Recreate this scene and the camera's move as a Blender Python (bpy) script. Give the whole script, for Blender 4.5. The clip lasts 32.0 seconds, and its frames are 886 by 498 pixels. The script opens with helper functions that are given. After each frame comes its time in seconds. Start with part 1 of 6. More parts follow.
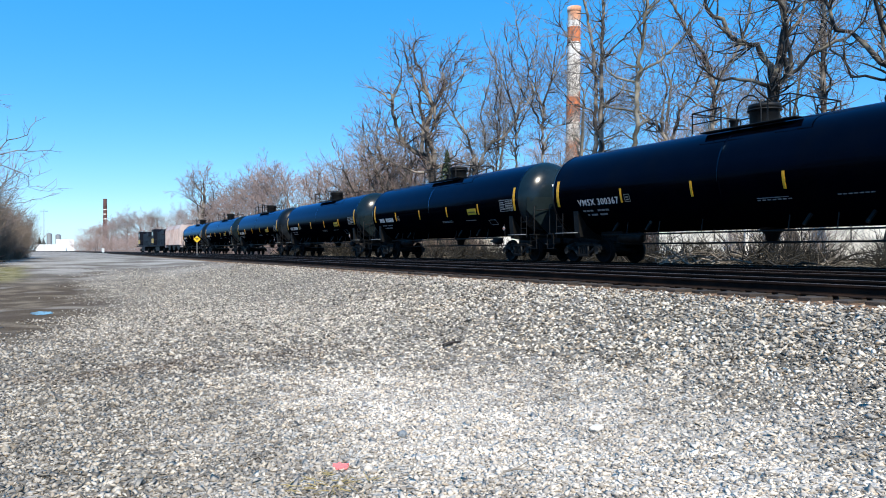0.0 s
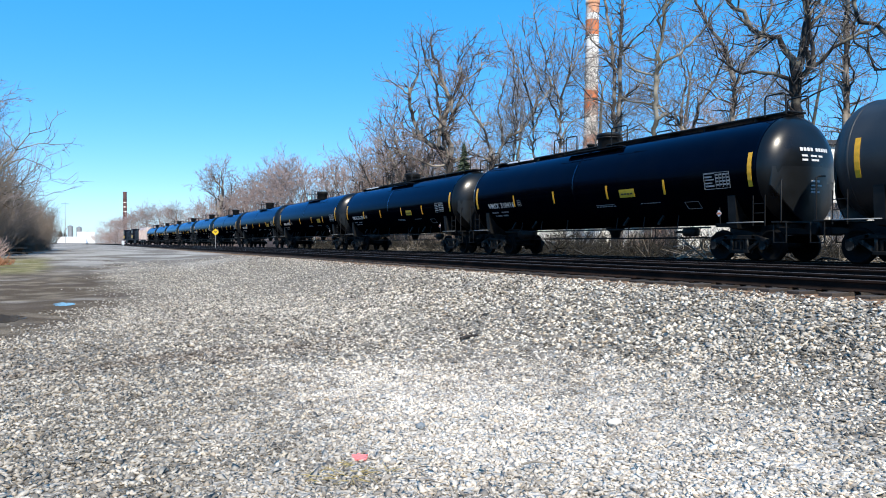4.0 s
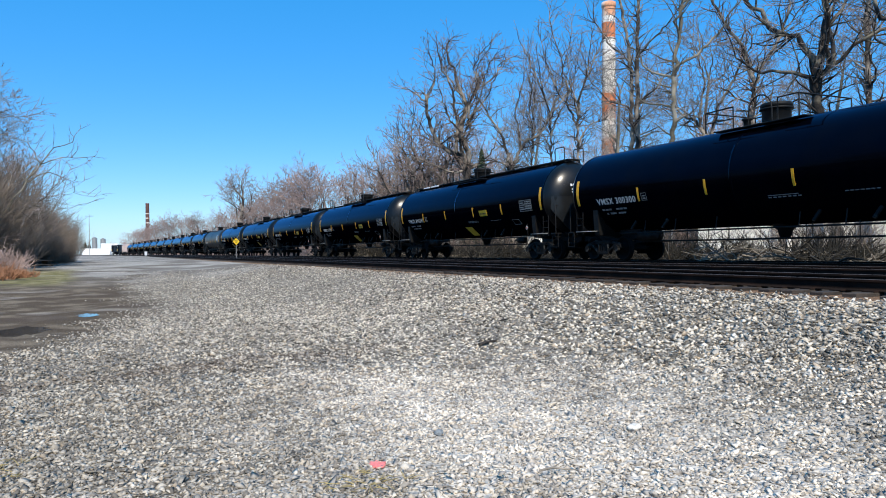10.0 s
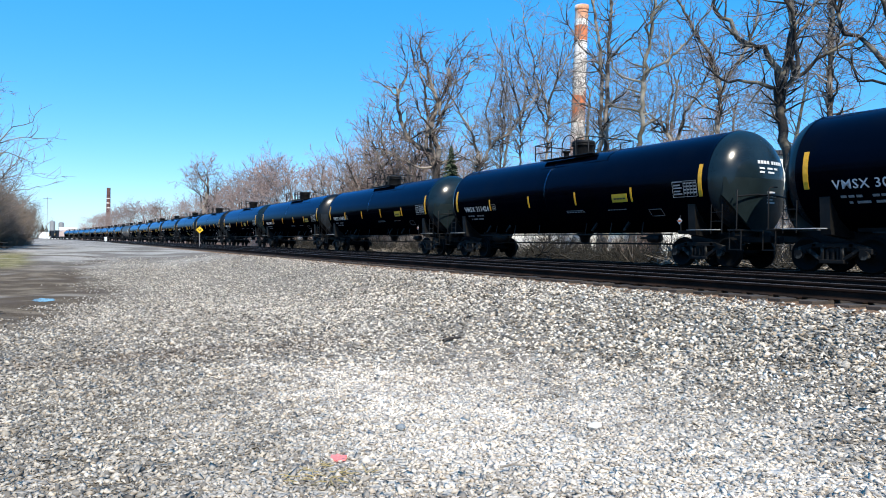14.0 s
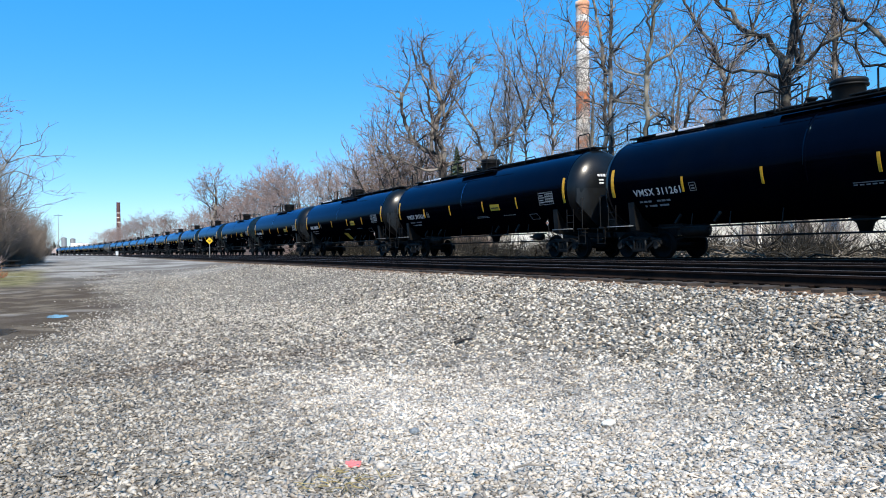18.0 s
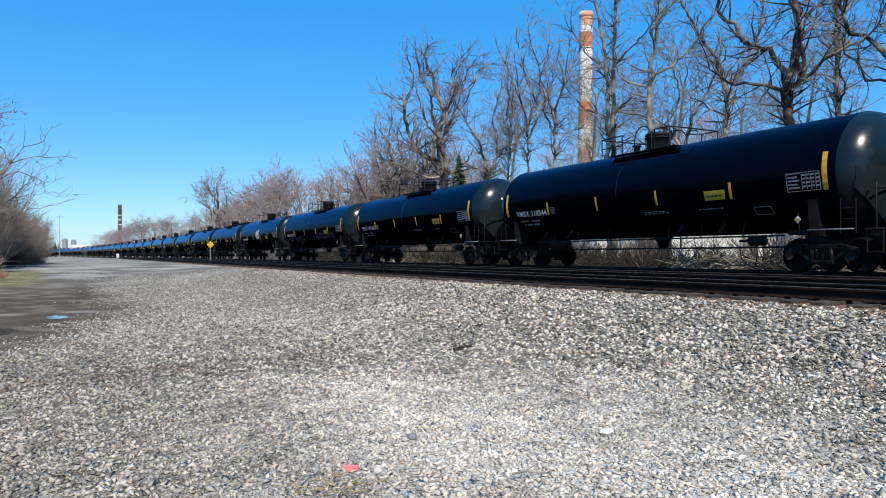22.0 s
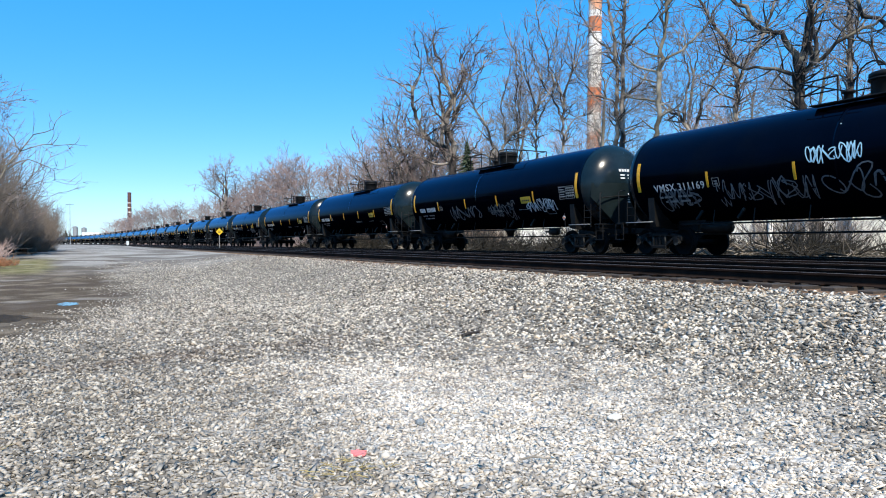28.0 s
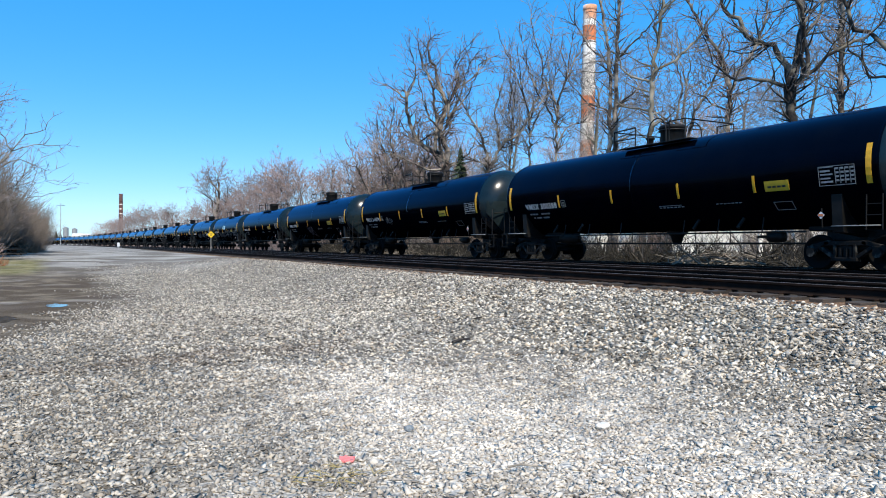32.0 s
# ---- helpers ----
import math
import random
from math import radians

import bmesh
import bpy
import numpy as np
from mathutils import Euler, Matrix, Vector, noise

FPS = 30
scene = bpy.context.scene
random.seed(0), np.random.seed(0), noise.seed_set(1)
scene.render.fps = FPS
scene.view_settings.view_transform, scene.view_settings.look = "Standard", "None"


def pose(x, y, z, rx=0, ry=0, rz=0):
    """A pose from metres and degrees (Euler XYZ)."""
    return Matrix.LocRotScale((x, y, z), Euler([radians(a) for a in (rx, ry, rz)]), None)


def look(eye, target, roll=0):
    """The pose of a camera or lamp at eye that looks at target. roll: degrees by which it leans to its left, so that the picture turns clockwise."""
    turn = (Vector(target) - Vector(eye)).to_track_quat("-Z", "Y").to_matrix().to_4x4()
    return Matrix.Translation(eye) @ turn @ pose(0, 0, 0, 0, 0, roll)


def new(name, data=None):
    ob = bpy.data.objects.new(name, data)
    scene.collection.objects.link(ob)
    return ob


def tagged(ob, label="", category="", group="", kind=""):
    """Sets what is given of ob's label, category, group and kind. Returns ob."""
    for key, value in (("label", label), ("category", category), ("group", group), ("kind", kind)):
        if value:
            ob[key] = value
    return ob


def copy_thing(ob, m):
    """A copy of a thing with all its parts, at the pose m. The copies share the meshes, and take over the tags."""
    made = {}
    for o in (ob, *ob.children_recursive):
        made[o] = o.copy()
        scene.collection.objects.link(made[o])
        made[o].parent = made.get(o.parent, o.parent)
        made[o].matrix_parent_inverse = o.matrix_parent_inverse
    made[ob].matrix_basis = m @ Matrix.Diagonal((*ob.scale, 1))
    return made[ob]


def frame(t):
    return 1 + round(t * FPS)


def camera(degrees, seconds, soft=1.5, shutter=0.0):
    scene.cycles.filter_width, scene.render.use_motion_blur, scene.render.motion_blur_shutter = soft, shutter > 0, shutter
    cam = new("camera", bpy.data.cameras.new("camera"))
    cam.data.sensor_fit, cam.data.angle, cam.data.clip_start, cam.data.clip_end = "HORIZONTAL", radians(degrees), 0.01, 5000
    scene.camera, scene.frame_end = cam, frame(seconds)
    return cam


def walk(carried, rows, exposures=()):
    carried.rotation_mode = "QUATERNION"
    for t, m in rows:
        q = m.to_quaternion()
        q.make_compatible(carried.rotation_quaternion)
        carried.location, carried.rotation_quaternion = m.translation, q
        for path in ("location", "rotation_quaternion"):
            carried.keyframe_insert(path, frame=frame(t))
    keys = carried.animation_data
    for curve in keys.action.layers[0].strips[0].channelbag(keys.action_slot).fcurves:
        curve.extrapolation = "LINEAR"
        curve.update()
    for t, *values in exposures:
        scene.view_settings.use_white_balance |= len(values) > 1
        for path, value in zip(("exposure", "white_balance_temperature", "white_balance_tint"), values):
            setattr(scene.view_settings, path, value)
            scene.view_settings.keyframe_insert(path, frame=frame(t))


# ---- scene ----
cam = camera(63.63, 32.0, soft=1.0)
# seconds, x, y, z and the turn of the hand-held camera (x across the tracks, y along them)
PATH = [
    (0.0, -0.006, -0.007, 1.605, 89.971, 0.216, -28.534),
    (0.5, -0.012, -0.006, 1.596, 90.012, 0.146, -28.530),
    (1.0, -0.019, 0.004, 1.585, 89.695, 0.171, -28.843),
    (1.5, -0.006, 0.006, 1.599, 90.317, 0.104, -28.398),
    (2.0, -0.030, -0.012, 1.605, 90.279, -0.482, -27.640),
    (2.5, -0.022, 0.001, 1.587, 89.680, -0.916, -27.756),
    (3.0, -0.031, -0.001, 1.590, 89.601, -0.336, -27.505),
    (3.5, -0.032, -0.014, 1.601, 89.520, -0.006, -27.277),
    (5.5, -0.017, 0.003, 1.594, 89.411, -0.135, -27.058),
    (6.0, 0.006, 0.009, 1.595, 89.450, 0.076, -27.192),
    (6.5, 0.002, 0.026, 1.584, 89.515, 0.212, -26.740),
    (7.0, -0.013, 0.005, 1.592, 89.120, 0.651, -25.594),
    (7.5, 0.013, 0.004, 1.606, 89.478, -0.308, -25.417),
    (8.0, 0.019, -0.005, 1.600, 88.610, 1.263, -23.421),
    (8.5, -0.017, -0.018, 1.599, 89.157, 0.403, -23.749),
    (9.0, -0.005, -0.006, 1.577, 90.066, -0.130, -25.258),
    (9.5, -0.000, -0.014, 1.593, 89.374, 0.804, -26.326),
    (10.0, 0.000, -0.026, 1.601, 89.973, 0.878, -25.665),
    (10.5, -0.009, -0.029, 1.603, 89.864, 1.553, -26.772),
    (11.0, -0.004, -0.020, 1.599, 90.024, 1.100, -26.941),
    (11.5, 0.005, -0.027, 1.597, 90.065, 0.589, -26.988),
    (12.0, 0.016, -0.003, 1.584, 90.108, 0.472, -27.195),
    (12.5, 0.011, -0.010, 1.588, 90.049, 0.288, -26.998),
    (13.0, 0.009, -0.002, 1.590, 89.833, -0.086, -27.804),
    (13.5, 0.008, -0.015, 1.590, 89.856, -0.267, -27.070),
    (14.0, -0.011, -0.012, 1.593, 89.661, -1.026, -28.363),
    (14.5, -0.002, -0.020, 1.587, 89.623, -0.384, -29.136),
    (16.5, 0.008, -0.022, 1.593, 90.151, 0.543, -27.945),
    (17.0, 0.000, -0.036, 1.600, 89.851, 0.823, -27.965),
    (17.5, 0.004, -0.031, 1.601, 89.783, 0.690, -27.559),
    (18.0, 0.009, -0.023, 1.598, 89.811, 1.136, -27.612),
    (18.5, 0.015, -0.010, 1.592, 89.728, 1.012, -26.808),
    (19.0, 0.016, -0.021, 1.592, 89.833, 0.790, -27.358),
    (19.5, 0.002, -0.022, 1.609, 90.143, 1.238, -26.878),
    (20.0, 0.015, -0.020, 1.592, 90.365, 0.513, -27.212),
    (20.5, 0.007, -0.040, 1.597, 90.288, 0.619, -27.734),
    (21.0, -0.012, -0.039, 1.603, 90.121, 0.625, -28.013),
    (21.5, -0.005, -0.051, 1.598, 90.325, 0.500, -28.067),
    (22.0, -0.003, -0.044, 1.586, 90.416, 0.215, -27.565),
    (22.5, -0.003, -0.047, 1.589, 89.805, 0.604, -27.349),
    (23.0, 0.002, -0.035, 1.588, 89.153, 0.223, -27.469),
    (23.5, 0.009, -0.036, 1.594, 89.280, 0.214, -27.530),
    (24.0, 0.020, -0.025, 1.578, 89.353, 0.645, -27.368),
    (24.5, 0.009, -0.027, 1.587, 88.760, 0.572, -27.665),
    (25.0, 0.014, -0.026, 1.586, 88.768, 0.736, -27.194),
    (25.5, 0.014, -0.037, 1.584, 88.915, 0.789, -27.423),
    (27.5, 0.008, -0.034, 1.594, 89.458, 0.639, -27.099),
    (28.0, 0.016, -0.023, 1.575, 89.363, 0.328, -26.896),
    (28.5, 0.021, -0.029, 1.586, 89.523, 0.424, -26.778),
    (29.0, 0.017, -0.025, 1.587, 89.640, 0.259, -27.255),
    (29.5, 0.019, -0.026, 1.584, 89.882, 0.011, -27.370),
    (30.0, 0.017, -0.021, 1.581, 90.045, 0.074, -27.578),
    (30.5, 0.012, -0.036, 1.584, 90.013, 0.208, -27.237),
    (31.0, 0.007, -0.032, 1.582, 90.155, 0.055, -27.461),
    (31.5, 0.036, -0.021, 1.585, 90.019, 0.094, -27.874),
    (32.0, 0.013, -0.049, 1.588, 89.820, -0.417, -27.512),
]
EXPOSURE = ((0, 0.28), (1, 0.31), (2, 0.23), (3, 0.32), (6, 0.35), (7, 0.26), (8, 0.33), (9, 0.03), (10, 0.09), (11, 0.09), (13, 0.21), (14, 0.37), (16.5, 0.23), (17, 0.21), (18, 0.25), (19, 0.14), (20, 0.05), (21, 0.15), (22, 0.05), (23, 0.41), (24, 0.51), (25, 0.61), (27.5, 0.41), (28, 0.32), (30, 0.23), (32, 0.22))
walk(cam, [(t, pose(x, y, z, rx, ry, rz)) for t, x, y, z, rx, ry, rz in PATH], EXPOSURE)

# ---- world and sun ----
SUN = Vector((-0.20, -0.66, 0.72)).normalized()
world = bpy.data.worlds.new("sky")
scene.world = world
world.use_nodes = True
wn = world.node_tree
sky = wn.nodes.new("ShaderNodeTexSky")
sky.sky_type, sky.sun_disc = "NISHITA", False
sky.sun_elevation = math.asin(SUN.z)
sky.sun_rotation = math.atan2(SUN.x, SUN.y)
sky.altitude, sky.air_density, sky.dust_density, sky.ozone_density = 200, 1.0, 0.3, 4.0
deep = wn.nodes.new("ShaderNodeHueSaturation")
deep.inputs["Saturation"].default_value = 1.29
deep.inputs["Hue"].default_value = 0.507
wn.links.new(sky.outputs[0], deep.inputs["Color"])
wn.links.new(deep.outputs[0], wn.nodes["Background"].inputs[0])
# the clear blue of the upper air, even over the whole sky
blue, both = wn.nodes.new("ShaderNodeBackground"), wn.nodes.new("ShaderNodeAddShader")
blue.inputs[0].default_value, blue.inputs[1].default_value = (0.0, 0.27, 0.66, 1), 0.72
wn.links.new(wn.nodes["Background"].outputs[0], both.inputs[0])
wn.links.new(blue.outputs[0], both.inputs[1])
wn.links.new(both.outputs[0], wn.nodes["World Output"].inputs[0])
wn.nodes["Background"].inputs[1].default_value = 0.085
sun = new("sun", bpy.data.lights.new("sun", "SUN"))
sun.data.energy, sun.data.angle, sun.data.color = 5.0, radians(0.53), (1.0, 0.92, 0.79)
sun.matrix_world = look(SUN * 100, (0, 0, 0))

# ---- the plan ----
RAIL = 1.05            # height of the rail heads over the ground at the camera
TRACKS = (10.95, 14.85, 18.75)
TRAIN_X, CAR = 18.75, 18.53
BEND, BEND_FROM = 1.06e-4, 100.0      # the line curves to the left,
BEND_MORE, MORE_FROM = 9.0e-5, 170.0   # and more sharply farther on


def bend(y):
    """How far the line has curved to the left at y."""
    return -BEND * np.maximum(0.0, y - BEND_FROM) ** 2 - BEND_MORE * np.maximum(0.0, y - MORE_FROM) ** 2


def smooth(a, b, v):
    k = np.clip((v - a) / (b - a), 0, 1)
    return k * k * (3 - 2 * k)


def ground_z(x, y):
    """Height of the ground: yard, ballast shoulder, track bed, wooded verge."""
    x, y = np.asarray(x, float), np.asarray(y, float)
    xs = x - bend(y)
    yard = 0.72 * smooth(20, 60, y)
    bed = RAIL - 0.235
    z = yard + (bed - yard) * smooth(4.6, 9.5, xs)
    return z + (0.35 - bed) * smooth(20.8, 23.0, xs)


# ---- materials ----
def material(name, base, rough=0.8, metal=0.0, vary=0.25, scale=8.0, fine=60.0, bump=0.2, coat=0.0, second=None, blend=(0.45, 0.6), random=0.0, spec=0.5, depth=0.01):
    """A surface with variation at two scales, relief, and optionally a second colour in patches and a change from piece to piece."""
    m = bpy.data.materials.new(name)
    m.use_nodes = True
    nt = m.node_tree
    n, l = nt.nodes, nt.links
    b = n["Principled BSDF"]
    co = n.new("ShaderNodeTexCoord")
    big, small = n.new("ShaderNodeTexNoise"), n.new("ShaderNodeTexNoise")
    big.inputs["Scale"].default_value, big.inputs["Detail"].default_value = scale, 5
    small.inputs["Scale"].default_value, small.inputs["Detail"].default_value = fine, 4
    for t in (big, small):
        l.new(co.outputs["Object"], t.inputs["Vector"])
    mix = n.new("ShaderNodeMix")
    mix.data_type = "RGBA"
    lo = [c * (1 - vary) for c in base]
    hi = [min(1, c * (1 + vary)) for c in base]
    mix.inputs[6].default_value, mix.inputs[7].default_value = (*lo, 1), (*hi, 1)
    add = n.new("ShaderNodeMath")
    add.operation = "ADD"
    half = n.new("ShaderNodeMath")
    half.operation = "MULTIPLY"
    half.inputs[1].default_value = 0.5
    l.new(big.outputs[0], add.inputs[0])
    l.new(small.outputs[0], add.inputs[1])
    l.new(add.outputs[0], half.inputs[0])
    ramp = n.new("ShaderNodeMapRange")
    ramp.inputs[1].default_value, ramp.inputs[2].default_value = 0.36, 0.64
    l.new(half.outputs[0], ramp.inputs[0])
    l.new(ramp.outputs[0], mix.inputs[0])
    colour = mix.outputs[2]
    if second:
        patch = n.new("ShaderNodeTexNoise")
        patch.inputs["Scale"].default_value, patch.inputs["Detail"].default_value = scale * 0.6, 6
        l.new(co.outputs["Object"], patch.inputs["Vector"])
        r2 = n.new("ShaderNodeMapRange")
        r2.inputs[1].default_value, r2.inputs[2].default_value = blend
        l.new(patch.outputs[0], r2.inputs[0])
        mx = n.new("ShaderNodeMix")
        mx.data_type = "RGBA"
        mx.inputs[7].default_value = (*second, 1)
        l.new(r2.outputs[0], mx.inputs[0])
        l.new(colour, mx.inputs[6])
        colour = mx.outputs[2]
    if random:
        info = n.new("ShaderNodeObjectInfo")
        mr = n.new("ShaderNodeMapRange")
        mr.inputs[3].default_value, mr.inputs[4].default_value = 1 - random, 1 + random
        l.new(info.outputs["Random"], mr.inputs[0])
        hsv = n.new("ShaderNodeHueSaturation")
        l.new(mr.outputs[0], hsv.inputs["Value"])
        l.new(colour, hsv.inputs["Color"])
        colour = hsv.outputs[0]
    l.new(colour, b.inputs["Base Color"])
    rr = n.new("ShaderNodeMapRange")
    rr.inputs[3].default_value, rr.inputs[4].default_value = max(0, rough - 0.1), min(1, rough + 0.1)
    l.new(big.outputs[0], rr.inputs[0])
    l.new(rr.outputs[0], b.inputs["Roughness"])
    b.inputs["Metallic"].default_value = metal
    b.inputs["Specular IOR Level"].default_value = spec
    b.inputs["Coat Weight"].default_value = coat
    b.inputs["Coat Roughness"].default_value = 0.12
    if bump:
        bp = n.new("ShaderNodeBump")
        bp.inputs["Strength"].default_value, bp.inputs["Distance"].default_value = bump, depth
        l.new(small.outputs[0], bp.inputs["Height"])
        l.new(bp.outputs[0], b.inputs["Normal"])
    return m


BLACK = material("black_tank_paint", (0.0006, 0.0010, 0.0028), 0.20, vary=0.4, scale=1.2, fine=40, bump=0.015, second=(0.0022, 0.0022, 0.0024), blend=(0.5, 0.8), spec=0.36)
HEAD = material("dusty_black_end_paint", (0.0060, 0.0130, 0.0175), 0.23, vary=0.35, scale=1.5, fine=40, bump=0.02, second=(0.012, 0.021, 0.025), blend=(0.5, 0.8), spec=0.32)
HEAD_DARK = material("black_end_paint", (0.004, 0.005, 0.006), 0.30, vary=0.35, scale=1.5, fine=40, bump=0.02, spec=0.35)


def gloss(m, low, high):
    """A gloss over the upper part of a tank, its blue sky reflection tinted in; it fades out below the waist."""
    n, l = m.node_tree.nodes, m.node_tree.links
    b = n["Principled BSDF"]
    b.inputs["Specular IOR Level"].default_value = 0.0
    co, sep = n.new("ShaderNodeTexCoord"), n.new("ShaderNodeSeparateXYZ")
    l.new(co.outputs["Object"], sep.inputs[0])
    by_height = n.new("ShaderNodeMapRange")
    by_height.inputs[1].default_value, by_height.inputs[2].default_value, by_height.inputs[4].default_value = low, high, 0.9
    l.new(sep.outputs[2], by_height.inputs[0])
    blue_shine, edge, both, mixed = n.new("ShaderNodeBsdfGlossy"), n.new("ShaderNodeFresnel"), n.new("ShaderNodeMath"), n.new("ShaderNodeMixShader")
    # blue put into the gloss colour deepens the sky's reflection
    blue_shine.inputs["Color"].default_value, blue_shine.inputs["Roughness"].default_value = (0.40, 0.66, 0.96, 1), 0.09
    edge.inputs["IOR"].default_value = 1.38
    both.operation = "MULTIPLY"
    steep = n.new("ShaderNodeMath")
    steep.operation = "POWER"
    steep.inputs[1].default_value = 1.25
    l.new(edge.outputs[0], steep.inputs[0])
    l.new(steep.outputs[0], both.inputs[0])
    l.new(by_height.outputs[0], both.inputs[1])
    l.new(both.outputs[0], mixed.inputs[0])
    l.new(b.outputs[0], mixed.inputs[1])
    l.new(blue_shine.outputs[0], mixed.inputs[2])
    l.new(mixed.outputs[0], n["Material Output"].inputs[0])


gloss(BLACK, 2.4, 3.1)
GREY_TANK = material("weathered_grey_tank_paint", (0.017, 0.0185, 0.020), 0.42, vary=0.3, scale=1.2, fine=40, bump=0.05, second=(0.036, 0.035, 0.034), blend=(0.5, 0.75))
SHIELD = material("dusty_dark_green_shield_paint", (0.0080, 0.0140, 0.0155), 0.42, vary=0.35, scale=2, fine=50, bump=0.05, second=(0.016, 0.025, 0.026), blend=(0.5, 0.8), spec=0.1)
SHIELD_DARK = material("black_shield_paint", (0.006, 0.007, 0.008), 0.32, vary=0.3, scale=2, fine=50, bump=0.05)
UNDER = material("grimy_black_steel", (0.003, 0.003, 0.003), 0.6, vary=0.5, scale=5, fine=60, bump=0.15, spec=0.3, second=(0.010, 0.009, 0.008), blend=(0.5, 0.75))
# TRUCK's pale patches are dust, with highlights painted in among it
TRUCK = material("dusty_highlit_cast_steel", (0.005, 0.005, 0.005), 0.7, vary=0.5, scale=6, fine=60, bump=0.2, spec=0.2, second=(0.07, 0.068, 0.06), blend=(0.56, 0.66))
WHEEL = material("worn_wheel_steel", (0.003, 0.003, 0.003), 0.7, vary=0.5, scale=6, fine=50, bump=0.1, spec=0.12)
STRIPE = material("yellow_reflective_tape", (0.76, 0.385, 0.015), 0.45, vary=0.15, scale=10, fine=80, bump=0.02)
PLATE = material("yellow_placard_paint", (0.60, 0.38, 0.02), 0.5, vary=0.15, scale=8, fine=80, bump=0.02)
WHITE = material("white_stencil_paint", (0.62, 0.63, 0.64), 0.6, vary=0.15, scale=10, fine=90, bump=0.02)
GRID = material("white_inspection_stencil_paint", (0.27, 0.285, 0.285), 0.6, vary=0.5, scale=10, fine=60, bump=0.02)
DIM = material("faded_stencil_paint", (0.22, 0.23, 0.23), 0.6, vary=0.3, scale=10, fine=90, bump=0.02)
# flat white that stands in for the glint along the walkway
GLINT = material("white_glint_colour", (0.86, 0.87, 0.88), 0.5, vary=0.1, scale=6, fine=40, bump=0.02)
SPRAY = material("white_spray_paint", (0.60, 0.66, 0.72), 0.6, vary=0.2, scale=10, fine=90, bump=0.02)
SPRAY_DIM = material("faded_grey_spray_paint", (0.11, 0.118, 0.125), 0.6, vary=0.5, scale=8, fine=60, bump=0.02)
SPRAY_ROSE = material("faded_violet_spray_paint", (0.055, 0.042, 0.052), 0.6, vary=0.4, scale=8, fine=60, bump=0.02)
SPRAY_BLUE = material("pale_blue_spray_paint", (0.40, 0.66, 0.78), 0.6, vary=0.2, scale=8, fine=60, bump=0.02)
INK = material("black_ink", (0.02, 0.02, 0.02), 0.6, bump=0)
RUNNING = material("worn_brown_rail_head", (0.17, 0.145, 0.13), 0.42, metal=0.3, vary=0.3, scale=2, fine=30, bump=0.05)
RUST = material("rusted_rail_steel", (0.012, 0.008, 0.0065), 0.9, spec=0.1, vary=0.45, scale=3, fine=50, bump=0.2, second=(0.030, 0.017, 0.012), blend=(0.45, 0.7))
TIE = material("dark_creosoted_tie_wood", (0.030, 0.024, 0.019), 0.9, vary=0.4, scale=3, fine=30, bump=0.5, second=(0.055, 0.040, 0.030), blend=(0.45, 0.65), random=0.4, depth=0.02)
# second colours of BARK and BARK_DARK: sunlit highlights painted as pale patches
BARK = material("grey_brown_bark", (0.046, 0.038, 0.033), 0.95, vary=0.45, scale=1.6, fine=14, bump=0.7, second=(0.30, 0.255, 0.205), blend=(0.47, 0.58), depth=0.03)
BARK_DARK = material("dark_highlit_bark", (0.030, 0.025, 0.022), 0.95, vary=0.5, scale=2, fine=14, bump=0.7, second=(0.19, 0.17, 0.13), blend=(0.50, 0.62), depth=0.03)
BARK_GREEN = material("mossy_pale_bark", (0.13, 0.115, 0.085), 0.95, vary=0.45, scale=1.6, fine=14, bump=0.6, second=(0.30, 0.275, 0.22), blend=(0.48, 0.64), depth=0.03)
TWIG_FAR = material("grey_brown_far_twigs", (0.36, 0.265, 0.235), 0.95, vary=0.3, scale=0.6, fine=4, bump=0)
TWIG = material("grey_twigs", (0.235, 0.20, 0.18), 0.95, vary=0.3, scale=0.6, fine=4, bump=0)
TWIG_TAN = material("tan_twigs", (0.25, 0.18, 0.148), 0.95, vary=0.3, scale=0.6, fine=4, bump=0)
TWIG_PINK = material("rosy_brown_twigs", (0.44, 0.325, 0.285), 0.95, vary=0.3, scale=0.6, fine=4, bump=0)
TWIG_EDGE = material("grey_brown_thicket_stems", (0.23, 0.187, 0.15), 0.95, vary=0.3, scale=0.6, fine=4, bump=0)
WALL_WHITE = material("white_warehouse_cladding", (0.80, 0.80, 0.78), 0.8, vary=0.08, scale=0.3, fine=4, bump=0.05)
DEAD = material("bleached_dead_branches", (0.25, 0.22, 0.18), 0.95, vary=0.4, scale=1.5, fine=10, bump=0)
DARK_STEM = material("black_branches", (0.022, 0.020, 0.015), 0.9, vary=0.5, scale=1.5, fine=10, bump=0)
LITTER = material("rusty_dead_leaves", (0.32, 0.155, 0.08), 0.95, vary=0.5, scale=3, fine=20, bump=0.4)
STRAW = material("dry_yellow_weeds", (0.34, 0.27, 0.12), 0.9, vary=0.4, scale=8, fine=40, bump=0)
NEEDLE = material("dark_conifer_needles", (0.035, 0.05, 0.025), 0.9, vary=0.4, scale=3, fine=20, bump=0)
WALL = material("pale_rendered_wall", (0.86, 0.82, 0.74), 0.9, vary=0.2, scale=0.5, fine=6, bump=0.1, second=(0.40, 0.33, 0.25), blend=(0.55, 0.68))
ROOF = material("dark_felt_roof", (0.06, 0.06, 0.065), 0.9, vary=0.3, scale=0.5, fine=6, bump=0.1)
GLASS = material("dark_window_glass", (0.02, 0.025, 0.03), 0.1, vary=0.1, bump=0)
